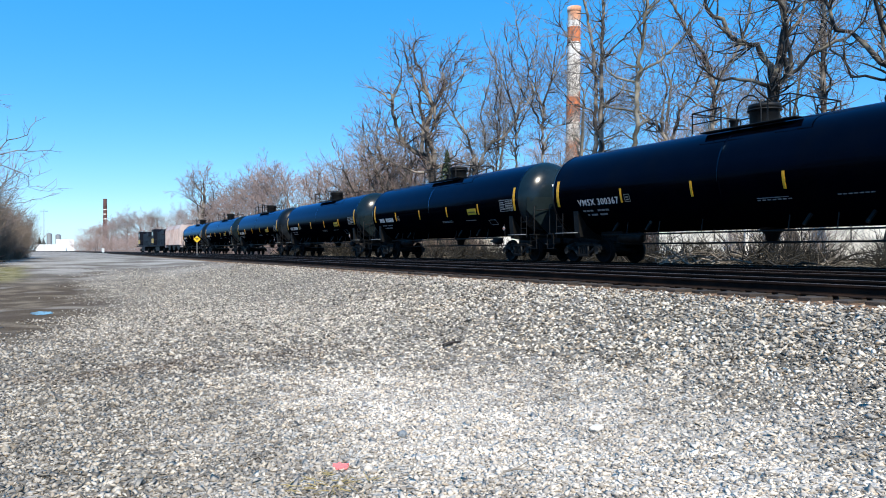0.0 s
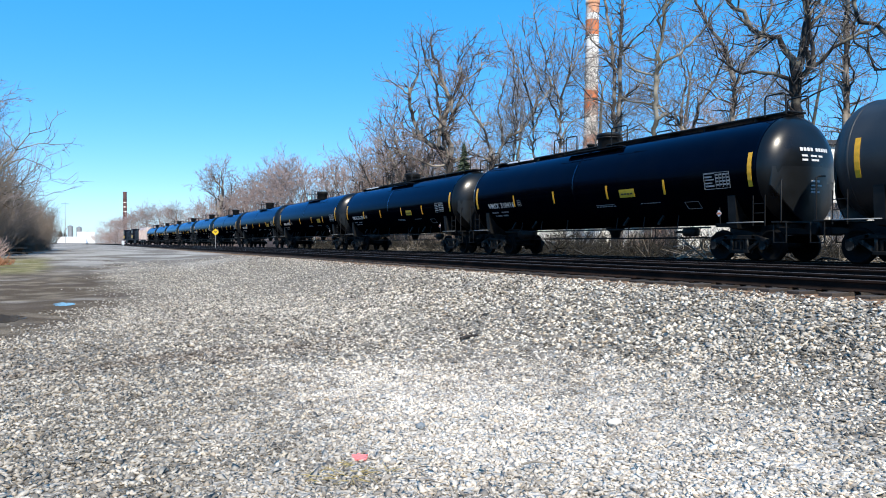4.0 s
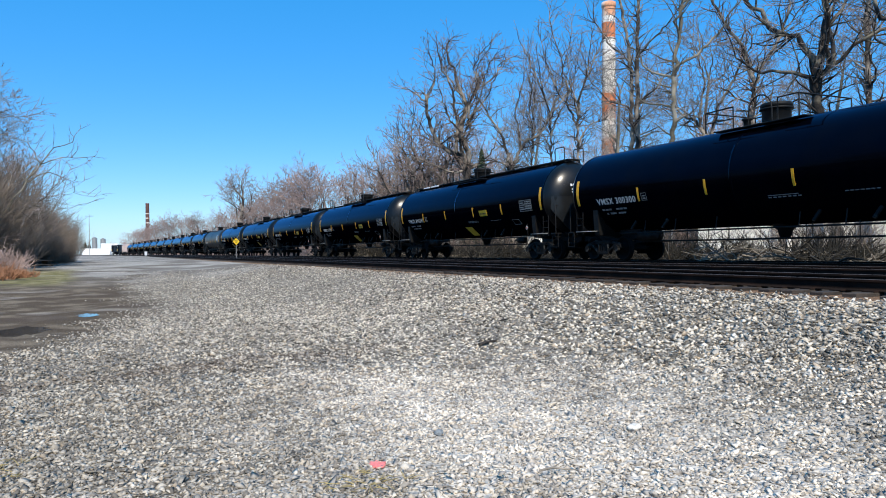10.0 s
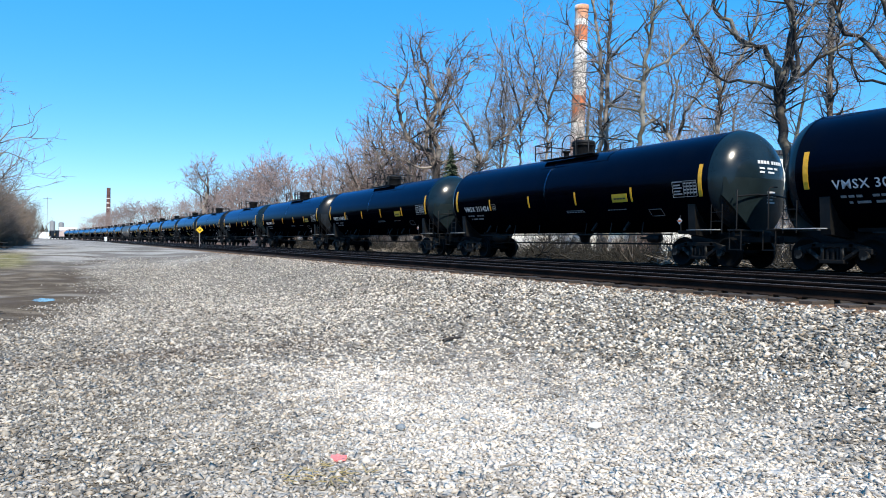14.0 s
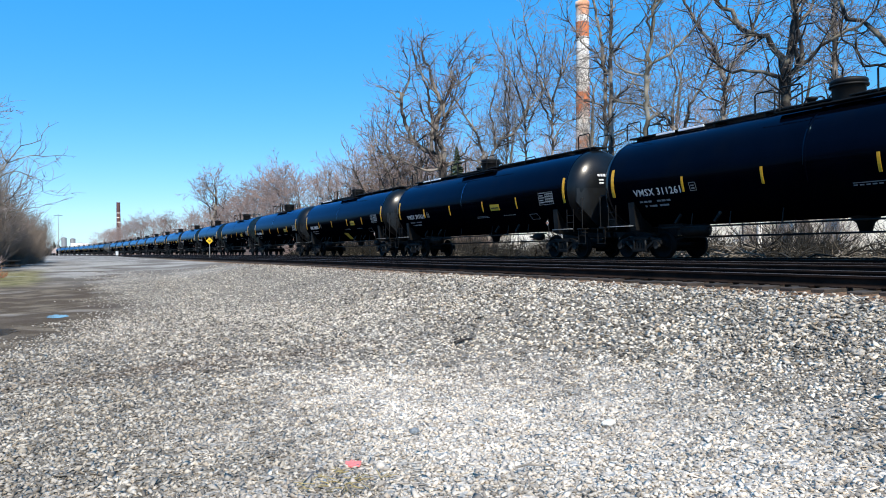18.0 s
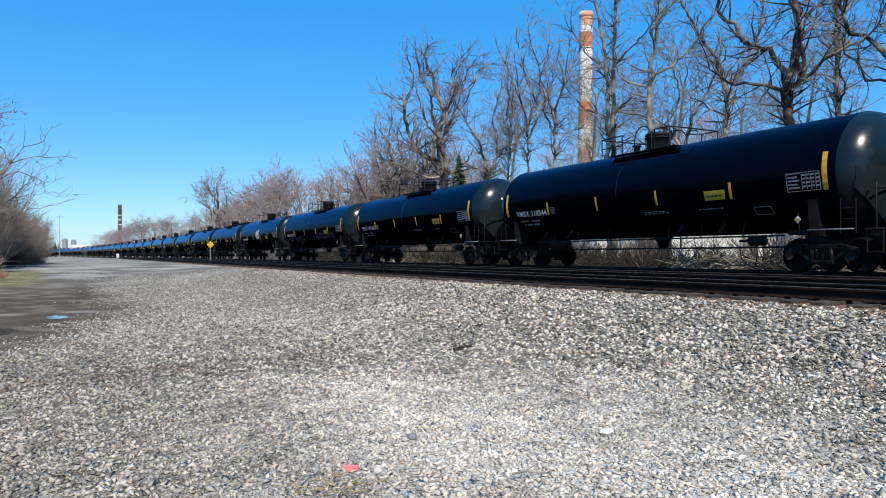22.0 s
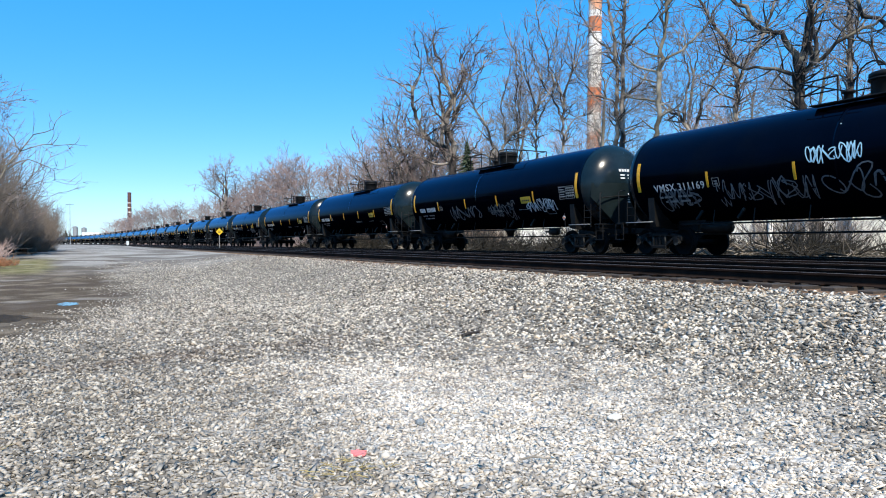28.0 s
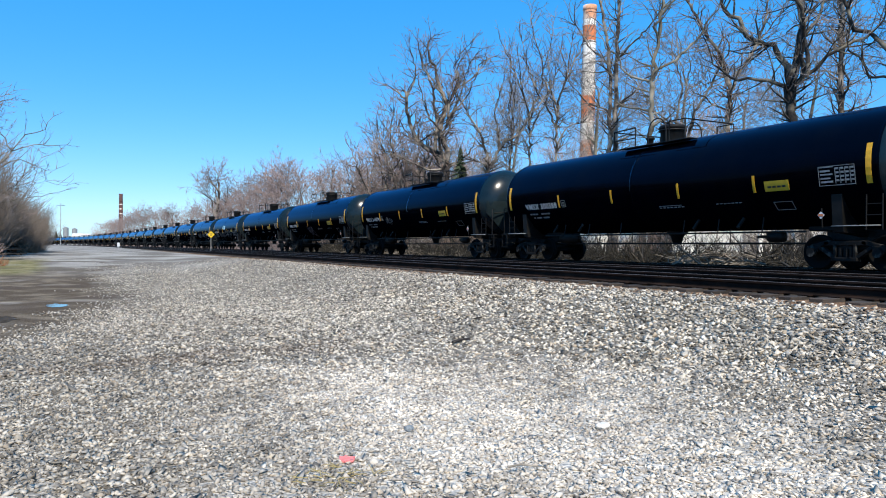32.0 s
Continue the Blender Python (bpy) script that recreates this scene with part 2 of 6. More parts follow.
ORANGE = material("faded_orange_chimney_paint", (0.56, 0.18, 0.075), 0.9, vary=0.25, scale=0.4, fine=3, bump=0.1, second=(0.62, 0.50, 0.42), blend=(0.51, 0.58))
PALE = material("flaking_white_chimney_paint", (0.78, 0.74, 0.68), 0.9, vary=0.12, scale=0.4, fine=3, bump=0.1, second=(0.42, 0.24, 0.15), blend=(0.56, 0.66))
MOTTLED = material("flaking_white_over_brick_paint", (0.68, 0.62, 0.54), 0.9, vary=0.2, scale=0.5, fine=3, bump=0.1, second=(0.44, 0.19, 0.10), blend=(0.50, 0.58))
FADED = material("sun_faded_orange_chimney_paint", (0.62, 0.30, 0.17), 0.9, vary=0.25, scale=0.5, fine=3, bump=0.1, second=(0.74, 0.64, 0.54), blend=(0.44, 0.58))
BRICK = material("dark_red_brick", (0.105, 0.05, 0.043), 0.9, vary=0.3, scale=0.4, fine=3, bump=0.1)
SIGN = material("yellow_sign_sheet", (0.75, 0.50, 0.02), 0.4, vary=0.08, scale=4, fine=40, bump=0)
POST = material("galvanised_post", (0.32, 0.32, 0.31), 0.5, metal=0.4, vary=0.2, scale=5, fine=40, bump=0.05)
NAVY = material("navy_locomotive_paint", (0.005, 0.007, 0.013), 0.6, spec=0.12, vary=0.3, scale=1, fine=20, bump=0.03)
GOLD = material("yellow_locomotive_paint", (0.60, 0.36, 0.03), 0.45, vary=0.2, scale=1, fine=20, bump=0.03)
HOPPER = material("faded_pinkish_grey_hopper_paint", (0.52, 0.43, 0.40), 0.7, vary=0.2, scale=0.8, fine=10, bump=0.05, second=(0.36, 0.22, 0.17), blend=(0.5, 0.7))
RED = material("red_marking_paint", (0.82, 0.22, 0.20), 0.8, vary=0.2, scale=20, fine=90, bump=0.2)
WOOD = material("dark_weathered_wood", (0.035, 0.03, 0.027), 0.9, vary=0.3, scale=4, fine=30, bump=0.3)


def stone_material(name, tones, rough=0.85):
    """Crushed stone: each stone takes its own tone."""
    m = bpy.data.materials.new(name)
    m.use_nodes = True
    n, l = m.node_tree.nodes, m.node_tree.links
    b = n["Principled BSDF"]
    geo = n.new("ShaderNodeNewGeometry")
    ramp = n.new("ShaderNodeValToRGB")
    ramp.color_ramp.interpolation = "CONSTANT"
    while len(ramp.color_ramp.elements) < len(tones):
        ramp.color_ramp.elements.new(0.5)
    for i, (e, c) in enumerate(zip(ramp.color_ramp.elements, tones)):
        e.position, e.color = i / len(tones), (*c, 1)
    l.new(geo.outputs["Random Per Island"], ramp.inputs[0])
    co, tex = n.new("ShaderNodeTexCoord"), n.new("ShaderNodeTexNoise")
    tex.inputs["Scale"].default_value = 70
    l.new(co.outputs["Object"], tex.inputs["Vector"])
    mx = n.new("ShaderNodeMix")
    mx.data_type, mx.blend_type = "RGBA", "MULTIPLY"
    mx.inputs[0].default_value = 0.6
    grey = n.new("ShaderNodeMapRange")
    grey.inputs[1].default_value, grey.inputs[2].default_value, grey.inputs[3].default_value, grey.inputs[4].default_value = 0.3, 0.7, 0.6, 1.25
    l.new(tex.outputs[0], grey.inputs[0])
    l.new(ramp.outputs[0], mx.inputs[6])
    l.new(grey.outputs[0], mx.inputs[7])
    # stones are paler where the yard is trodden and bleached
    sep = n.new("ShaderNodeSeparateXYZ")
    l.new(co.outputs["Object"], sep.inputs[0])
    wob = n.new("ShaderNodeTexNoise")
    wob.inputs["Scale"].default_value, wob.inputs["Detail"].default_value = 0.45, 5
    l.new(co.outputs["Object"], wob.inputs["Vector"])

    def calc(op, a, c):
        t = n.new("ShaderNodeMath")
        t.operation = op
        for i, v in enumerate((a, c)):
            if isinstance(v, (int, float)):
                t.inputs[i].default_value = v
            else:
                l.new(v, t.inputs[i])
        return t.outputs[0]
    xw = calc("ADD", sep.outputs[0], calc("MULTIPLY", calc("SUBTRACT", wob.outputs[0], 0.5), 4.5))
    dx, dy = calc("MULTIPLY", calc("SUBTRACT", xw, 3.3), 0.36), calc("MULTIPLY", calc("SUBTRACT", sep.outputs[1], 5.2), 0.22)
    rad = calc("SQRT", calc("ADD", calc("MULTIPLY", dx, dx), calc("MULTIPLY", dy, dy)), 0.0)
    blot = n.new("ShaderNodeTexNoise")
    blot.inputs["Scale"].default_value, blot.inputs["Detail"].default_value = 1.6, 6
    l.new(co.outputs["Object"], blot.inputs["Vector"])
    rad = calc("ADD", rad, calc("MULTIPLY", calc("SUBTRACT", blot.outputs[0], 0.5), 1.6))
    away = n.new("ShaderNodeMapRange")
    away.inputs[1].default_value, away.inputs[2].default_value, away.inputs[3].default_value, away.inputs[4].default_value = 0.25, 1.15, 0.36, 0.0
    l.new(rad, away.inputs[0])
    bleach = n.new("ShaderNodeMix")
    bleach.data_type = "RGBA"
    bleach.inputs[7].default_value = (0.77, 0.695, 0.61, 1)
    l.new(away.outputs[0], bleach.inputs[0])
    l.new(mx.outputs[2], bleach.inputs[6])
    # and dulled by dirt towards the lane
    dirt = n.new("ShaderNodeMapRange")
    dirt.inputs[1].default_value, dirt.inputs[2].default_value, dirt.inputs[3].default_value, dirt.inputs[4].default_value = 0.3, 3.4, 0.42, 0.0
    l.new(xw, dirt.inputs[0])
    dull = n.new("ShaderNodeMix")
    dull.data_type = "RGBA"
    dull.inputs[7].default_value = (0.21, 0.188, 0.158, 1)
    l.new(dirt.outputs[0], dull.inputs[0])
    l.new(bleach.outputs[2], dull.inputs[6])
    # clumps of dirtier and cleaner stone, and a damp brown track across the yard
    colour = dull.outputs[2]
    for scale, lo, hi, dark, light in ((0.5, 0.36, 0.62, 0.88, 1.16), (2.6, 0.34, 0.64, 0.80, 1.18)):
        t = n.new("ShaderNodeTexNoise")
        t.inputs["Scale"].default_value, t.inputs["Detail"].default_value = scale, 6
        l.new(co.outputs["Object"], t.inputs["Vector"])
        r = n.new("ShaderNodeMapRange")
        r.inputs[1].default_value, r.inputs[2].default_value, r.inputs[3].default_value, r.inputs[4].default_value = lo, hi, dark, light
        l.new(t.outputs[0], r.inputs[0])
        k = n.new("ShaderNodeMix")
        k.data_type, k.blend_type = "RGBA", "MULTIPLY"
        k.inputs[0].default_value = 1.0
        l.new(colour, k.inputs[6])
        l.new(r.outputs[0], k.inputs[7])
        colour = k.outputs[2]
    wander = n.new("ShaderNodeTexNoise")
    wander.inputs["Scale"].default_value, wander.inputs["Detail"].default_value = 0.9, 6
    l.new(co.outputs["Object"], wander.inputs["Vector"])
    off = calc("ABSOLUTE", calc("ADD", calc("SUBTRACT", sep.outputs[1], calc("ADD", 10.2, calc("MULTIPLY", sep.outputs[0], 0.22))), calc("MULTIPLY", calc("SUBTRACT", wander.outputs[0], 0.5), 3.0)), 0.0)
    near = n.new("ShaderNodeMapRange")
    near.inputs[1].default_value, near.inputs[2].default_value, near.inputs[3].default_value, near.inputs[4].default_value = 0.0, 0.8, 0.42, 0.0
    l.new(off, near.inputs[0])
    ends = n.new("ShaderNodeMapRange")
    ends.inputs[1].default_value, ends.inputs[2].default_value, ends.inputs[3].default_value, ends.inputs[4].default_value = 3.0, 5.5, 1.0, 0.0
    l.new(sep.outputs[0], ends.inputs[0])
    brown = n.new("ShaderNodeMix")
    brown.data_type = "RGBA"
    brown.inputs[7].default_value = (0.13, 0.098, 0.076, 1)
    l.new(calc("MULTIPLY", near.outputs[0], ends.outputs[0]), brown.inputs[0])
    l.new(colour, brown.inputs[6])
    l.new(brown.outputs[2], b.inputs["Base Color"])
    b.inputs["Roughness"].default_value = rough
    b.inputs["Specular IOR Level"].default_value = 0.2
    return m


STONES = stone_material("crushed_limestone", [(0.44, 0.40, 0.335), (0.17, 0.157, 0.138), (0.64, 0.565, 0.46), (0.082, 0.073, 0.062), (0.52, 0.46, 0.37), (0.26, 0.243, 0.215), (0.72, 0.65, 0.54), (0.12, 0.108, 0.09), (0.42, 0.34, 0.25), (0.34, 0.32, 0.285), (0.62, 0.56, 0.47)])


def ground_material():
    """Gravel, with a bleached trodden patch, dark damp ground with puddles at the track-side lane, grass and leaf litter."""
    m = bpy.data.materials.new("yard_ground")
    m.use_nodes = True
    n, l = m.node_tree.nodes, m.node_tree.links
    b = n["Principled BSDF"]
    geo = n.new("ShaderNodeNewGeometry")
    sep = n.new("ShaderNodeSeparateXYZ")
    l.new(geo.outputs["Position"], sep.inputs[0])

    def noise_tex(scale, detail=5.0):
        t = n.new("ShaderNodeTexNoise")
        t.inputs["Scale"].default_value, t.inputs["Detail"].default_value = scale, detail
        l.new(geo.outputs["Position"], t.inputs["Vector"])
        return t.outputs[0]

    def math_node(op, a, c=None):
        t = n.new("ShaderNodeMath")
        t.operation = op
        for i, v in enumerate((a, c)):
            if v is None:
                continue
            if isinstance(v, (int, float)):
                t.inputs[i].default_value = v
            else:
                l.new(v, t.inputs[i])
        return t.outputs[0]

    def ramp(v, a, c):
        t = n.new("ShaderNodeMapRange")
        t.interpolation_type = "SMOOTHSTEP"
        t.inputs[1].default_value, t.inputs[2].default_value = a, c
        l.new(v, t.inputs[0])
        return t.outputs[0]

    def mix(k, a, c):
        t = n.new("ShaderNodeMix")
        t.data_type = "RGBA"
        l.new(k, t.inputs[0])
        for i, v in ((6, a), (7, c)):
            if isinstance(v, tuple):
                t.inputs[i].default_value = (*v, 1)
            else:
                l.new(v, t.inputs[i])
        return t.outputs[2]

    vor = n.new("ShaderNodeTexVoronoi")
    vor.inputs["Scale"].default_value = 22
    l.new(geo.outputs["Position"], vor.inputs["Vector"])
    tone = n.new("ShaderNodeSeparateColor")
    l.new(vor.outputs["Color"], tone.inputs[0])
    x, y = sep.outputs[0], sep.outputs[1]
    wob = math_node("MULTIPLY", math_node("SUBTRACT", noise_tex(0.35), 0.5), 3.5)
    xw = math_node("ADD", x, wob)
    patches = ramp(noise_tex(0.5), 0.38, 0.62)
    gravel = mix(tone.outputs[0], (0.075, 0.067, 0.055), (0.46, 0.415, 0.35))
    gravel = mix(math_node("MULTIPLY", patches, 0.4), gravel, (0.26, 0.225, 0.175))
    lump = n.new("ShaderNodeTexVoronoi")
    lump.inputs["Scale"].default_value = 5.5
    l.new(geo.outputs["Position"], lump.inputs["Vector"])
    lump_tone = n.new("ShaderNodeSeparateColor")
    l.new(lump.outputs["Color"], lump_tone.inputs[0])
    gravel = mix(math_node("MULTIPLY", lump_tone.outputs[0], 0.45), gravel, (0.15, 0.13, 0.105))
    # bleached, fine trodden stone between the camera and the line
    dx, dy = math_node("MULTIPLY", math_node("SUBTRACT", xw, 3.3), 0.36), math_node("MULTIPLY", math_node("SUBTRACT", y, 5.2), 0.22)
    rad = math_node("SQRT", math_node("ADD", math_node("MULTIPLY", dx, dx), math_node("MULTIPLY", dy, dy)))
    rad = math_node("ADD", rad, math_node("MULTIPLY", math_node("SUBTRACT", noise_tex(1.6, 6.0), 0.5), 1.6))
    pale = math_node("SUBTRACT", 1.0, ramp(rad, 0.35, 1.15))
    gravel = mix(math_node("MULTIPLY", pale, 0.72), gravel, (0.70, 0.655, 0.585))
    # damp lane on the yard side
    xl = math_node("ADD", math_node("ADD", x, math_node("MULTIPLY", wob, 0.45)), math_node("MULTIPLY", math_node("MAXIMUM", math_node("SUBTRACT", 20.0, y), 0.0), 0.33))
    lane = math_node("MULTIPLY", math_node("SUBTRACT", 1.0, ramp(xl, 0.4, 2.3)), math_node("MULTIPLY", ramp(y, 8.0, 11.0), math_node("SUBTRACT", 1.0, ramp(y, 37.0, 48.0))))
    streak = ramp(noise_tex(0.9, 8.0), 0.44, 0.70)
    soil = mix(streak, (0.088, 0.064, 0.042), (0.225, 0.18, 0.128))
    col = mix(math_node("MULTIPLY", lane, 0.9), gravel, soil)
    grass = math_node("MULTIPLY", math_node("SUBTRACT", 1.0, ramp(xl, -1.9, -0.7)), math_node("MULTIPLY", ramp(y, 34.0, 38.0), math_node("SUBTRACT", 1.0, ramp(y, 47.0, 56.0))))
    col = mix(grass, col, mix(ramp(noise_tex(1.5), 0.4, 0.6), (0.155, 0.145, 0.06), (0.27, 0.235, 0.125)))
    dry = math_node("MULTIPLY", ramp(y, 30.0, 50.0), math_node("SUBTRACT", 1.0, grass))
    col = mix(math_node("MULTIPLY", dry, 0.8), col, mix(ramp(noise_tex(0.22, 8.0), 0.44, 0.56), (0.19, 0.172, 0.15), (0.44, 0.42, 0.38)))
    # silt left dry in pale sheets, and wet wheel tracks between them
    silt = math_node("MULTIPLY", ramp(noise_tex(0.42, 7.0), 0.57, 0.64), math_node("MULTIPLY", ramp(y, 14.0, 22.0), math_node("SUBTRACT", 1.0, ramp(x, 2.5, 5.5))))
    col = mix(math_node("MULTIPLY", silt, 0.3), col, (0.50, 0.46, 0.40))
    wet = math_node("MULTIPLY", ramp(noise_tex(0.33, 6.0), 0.57, 0.63), math_node("MULTIPLY", ramp(y, 12.0, 18.0), math_node("SUBTRACT", 1.0, ramp(x, 2.0, 6.0))))
    col = mix(math_node("MULTIPLY", wet, 0.7), col, (0.095, 0.072, 0.055))
    # a damp brown track across the yard
    off = math_node("ABSOLUTE", math_node("ADD", math_node("SUBTRACT", y, math_node("ADD", 10.2, math_node("MULTIPLY", x, 0.22))), math_node("MULTIPLY", math_node("SUBTRACT", noise_tex(0.9, 6.0), 0.5), 3.0)))
    track = math_node("MULTIPLY", math_node("SUBTRACT", 1.0, ramp(off, 0.1, 0.8)), math_node("SUBTRACT", 1.0, ramp(x, 3.0, 5.5)))
    col = mix(math_node("MULTIPLY", track, 0.7), col, (0.11, 0.08, 0.06))
    # rust-brown ballast by the near ties, near-black ballast across the track bed
    rusty = math_node("MULTIPLY", ramp(x, 8.75, 9.2), math_node("SUBTRACT", 1.0, ramp(y, 60.0, 120.0)))
    col = mix(math_node("MULTIPLY", rusty, 0.9), col, mix(tone.outputs[2], (0.13, 0.072, 0.040), (0.31, 0.185, 0.108)))
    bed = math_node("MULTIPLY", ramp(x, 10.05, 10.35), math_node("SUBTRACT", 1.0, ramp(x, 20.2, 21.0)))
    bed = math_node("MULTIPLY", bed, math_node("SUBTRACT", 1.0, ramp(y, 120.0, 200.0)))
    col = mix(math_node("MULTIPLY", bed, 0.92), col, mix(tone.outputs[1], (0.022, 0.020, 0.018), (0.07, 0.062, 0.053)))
    verge = ramp(xw, 21.5, 23.0)
    col = mix(math_node("MULTIPLY", verge, math_node("SUBTRACT", 1.0, ramp(y, 300.0, 400.0))), col, mix(ramp(noise_tex(2.0), 0.4, 0.6), (0.03, 0.026, 0.018), (0.09, 0.075, 0.052)))
    grit = ramp(noise_tex(45.0, 3.0), 0.3, 0.7)
    fine = n.new("ShaderNodeMix")
    fine.data_type, fine.blend_type = "RGBA", "MULTIPLY"
    fine.inputs[0].default_value = 0.55
    shade = n.new("ShaderNodeMapRange")
    shade.inputs[3].default_value, shade.inputs[4].default_value = 0.55, 1.25
    l.new(grit, shade.inputs[0])
    l.new(col, fine.inputs[6])
    l.new(shade.outputs[0], fine.inputs[7])
    l.new(fine.outputs[2], b.inputs["Base Color"])
    b.inputs["Roughness"].default_value = 0.95
    b.inputs["Specular IOR Level"].default_value = 0.08
    bp = n.new("ShaderNodeBump")
    bp.inputs["Strength"].default_value, bp.inputs["Distance"].default_value = 0.9, 0.03
    l.new(vor.outputs["Distance"], bp.inputs["Height"])
    bp.invert = True
    l.new(bp.outputs[0], b.inputs["Normal"])
    return m


GROUND = ground_material()
WATER = material("still_puddle_water", (0.03, 0.03, 0.03), 0.05, vary=0.1, scale=2, fine=10, bump=0.0)


# ---- mesh tools ----
class Mesh:
    """Gathers pieces of one mesh."""

    def __init__(self):
        self.v, self.f, self.s, self.k = [], [], [], []

    def add(self, verts, faces, smooth_faces=False, slot=0):
        o = len(self.v)
        self.v += [tuple(p) for p in verts]
        self.f += [tuple(i + o for i in q) for q in faces]
        self.s += [smooth_faces] * len(faces)
        self.k += [slot] * len(faces)
        return self

    def box(self, c, size, bevel=0.0, m=None, slot=0):
        bm = bmesh.new()
        bmesh.ops.create_cube(bm, size=1.0)
        bmesh.ops.scale(bm, vec=size, verts=bm.verts)
        if bevel:
            bmesh.ops.bevel(bm, geom=bm.edges[:], offset=bevel, segments=1, affect="EDGES", profile=0.5)
        move = Matrix.Translation(c) @ (m or Matrix())
        bm.verts.index_update()
        self.add([move @ p.co for p in bm.verts], [[p.index for p in q.verts] for q in bm.faces], slot=slot)
        bm.free()
        return self

    def tube(self, pts, r, sides=8, cap=True, slot=0):
        """A round bar along pts; r is one radius or one for each point."""
        pts = [Vector(p) for p in pts]
        rs = [r] * len(pts) if isinstance(r, (int, float)) else r
        vs, fs = [], []
        up = None
        for i, p in enumerate(pts):
            d = (pts[min(i + 1, len(pts) - 1)] - pts[max(i - 1, 0)]).normalized()
            if up is None:
                up = d.orthogonal().normalized()
            up = (up - d * up.dot(d)).normalized()
            side = d.cross(up)
            for j in range(sides):
                a = 2 * math.pi * j / sides
                vs.append(p + (up * math.cos(a) + side * math.sin(a)) * rs[i])
        for i in range(len(pts) - 1):
            for j in range(sides):
                k = (j + 1) % sides
                fs.append((i * sides + j, i * sides + k, (i + 1) * sides + k, (i + 1) * sides + j))
        self.add(vs, fs, True, slot)
        if cap:
            self.add(vs[:sides][::-1] + vs[-sides:], [tuple(range(sides)), tuple(range(sides, 2 * sides))], False, slot)
        return self

    def lathe(self, profile, sides=32, m=None, slot=0):
        """Profile of (along, radius) turned about the y axis."""
        vs, fs = [], []
        for y, r in profile:
            for j in range(sides):
                a = 2 * math.pi * j / sides
                vs.append(Vector((r * math.sin(a), y, r * math.cos(a))))
        if m:
            vs = [m @ p for p in vs]
        for i in range(len(profile) - 1):
            for j in range(sides):
                k = (j + 1) % sides
                fs.append((i * sides + j, (i + 1) * sides + j, (i + 1) * sides + k, i * sides + k))
        return self.add(vs, fs, True, slot)

    def prism(self, outline, m, depth, slot=0):
        """An outline of (u, v) in the plane of m, given thickness along its third axis."""
        k = len(outline)
        vs = [m @ Vector((a, b, d)) for d in (0, depth) for a, b in outline]
        fs = [tuple(range(k))[::-1], tuple(range(k, 2 * k))] + [(i, (i + 1) % k, k + (i + 1) % k, k + i) for i in range(k)]
        return self.add(vs, fs, False, slot)

    def data(self, name, *mats):
        me = bpy.data.meshes.new(name)
        me.from_pydata(self.v, [], self.f)
        me.polygons.foreach_set("use_smooth", self.s)
        for mt in mats:
            me.materials.append(mt)
        if len(mats) > 1:
            me.polygons.foreach_set("material_index", self.k)
        me.update()
        return me


def part(name, mesh, mat, parent, label=""):
    """Links a mesh as one object under a thing or a part."""
    me = mesh if isinstance(mesh, bpy.types.Mesh) else mesh.data(name, *(mat if isinstance(mat, tuple) else (mat,)))
    ob = new(name, me)
    ob.parent = parent
    if name.endswith(("_stencil", "_writing", "reporting_mark", "car_number")):
        tagged(ob, kind="stuff")
    return tagged(ob, label)


def thing(name, label, category, group="", m=None, kind=""):
    ob = new(name)
    ob.empty_display_size = 0.3
    if m:
        ob.matrix_world = m
    return tagged(ob, label, category, group, kind)


def one(name, mesh, mat, label, category="", group="", kind="", m=None):
    ob = new(name, mesh if isinstance(mesh, bpy.types.Mesh) else mesh.data(name, *(mat if isinstance(mat, tuple) else (mat,))))
    if m:
        ob.matrix_world = m
    return tagged(ob, label, category, group, kind)


# ---- ground ----
def ground():
    xs = np.unique(np.concatenate([np.linspace(-1500, -60, 14), np.linspace(-60, -8, 14), np.arange(-8, 26, 0.5), np.linspace(26, 80, 20), np.linspace(80, 1500, 14)]))
    ys = np.unique(np.concatenate([np.linspace(-1000, -20, 10), np.arange(-20, 40, 0.8), np.linspace(40, 200, 60), np.linspace(200, 900, 80), np.linspace(900, 4500, 12)]))
    gx, gy = np.meshgrid(xs, ys)
    # beyond the bend the grid follows the line
    gx = gx + bend(np.minimum(gy, 1200)) * (np.abs(gx - 15) < 60)
    gx = np.sort(gx, axis=1)
    gz = ground_z(gx, gy)
    v = np.stack([gx, gy, gz], -1).reshape(-1, 3)
    w = len(xs)
    f = [(r * w + c, r * w + c + 1, (r + 1) * w + c + 1, (r + 1) * w + c) for r in range(len(ys) - 1) for c in range(w - 1)]
    ms = Mesh()
    ms.add(v.tolist(), f, True)
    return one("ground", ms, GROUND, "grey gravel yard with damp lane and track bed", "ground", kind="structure")


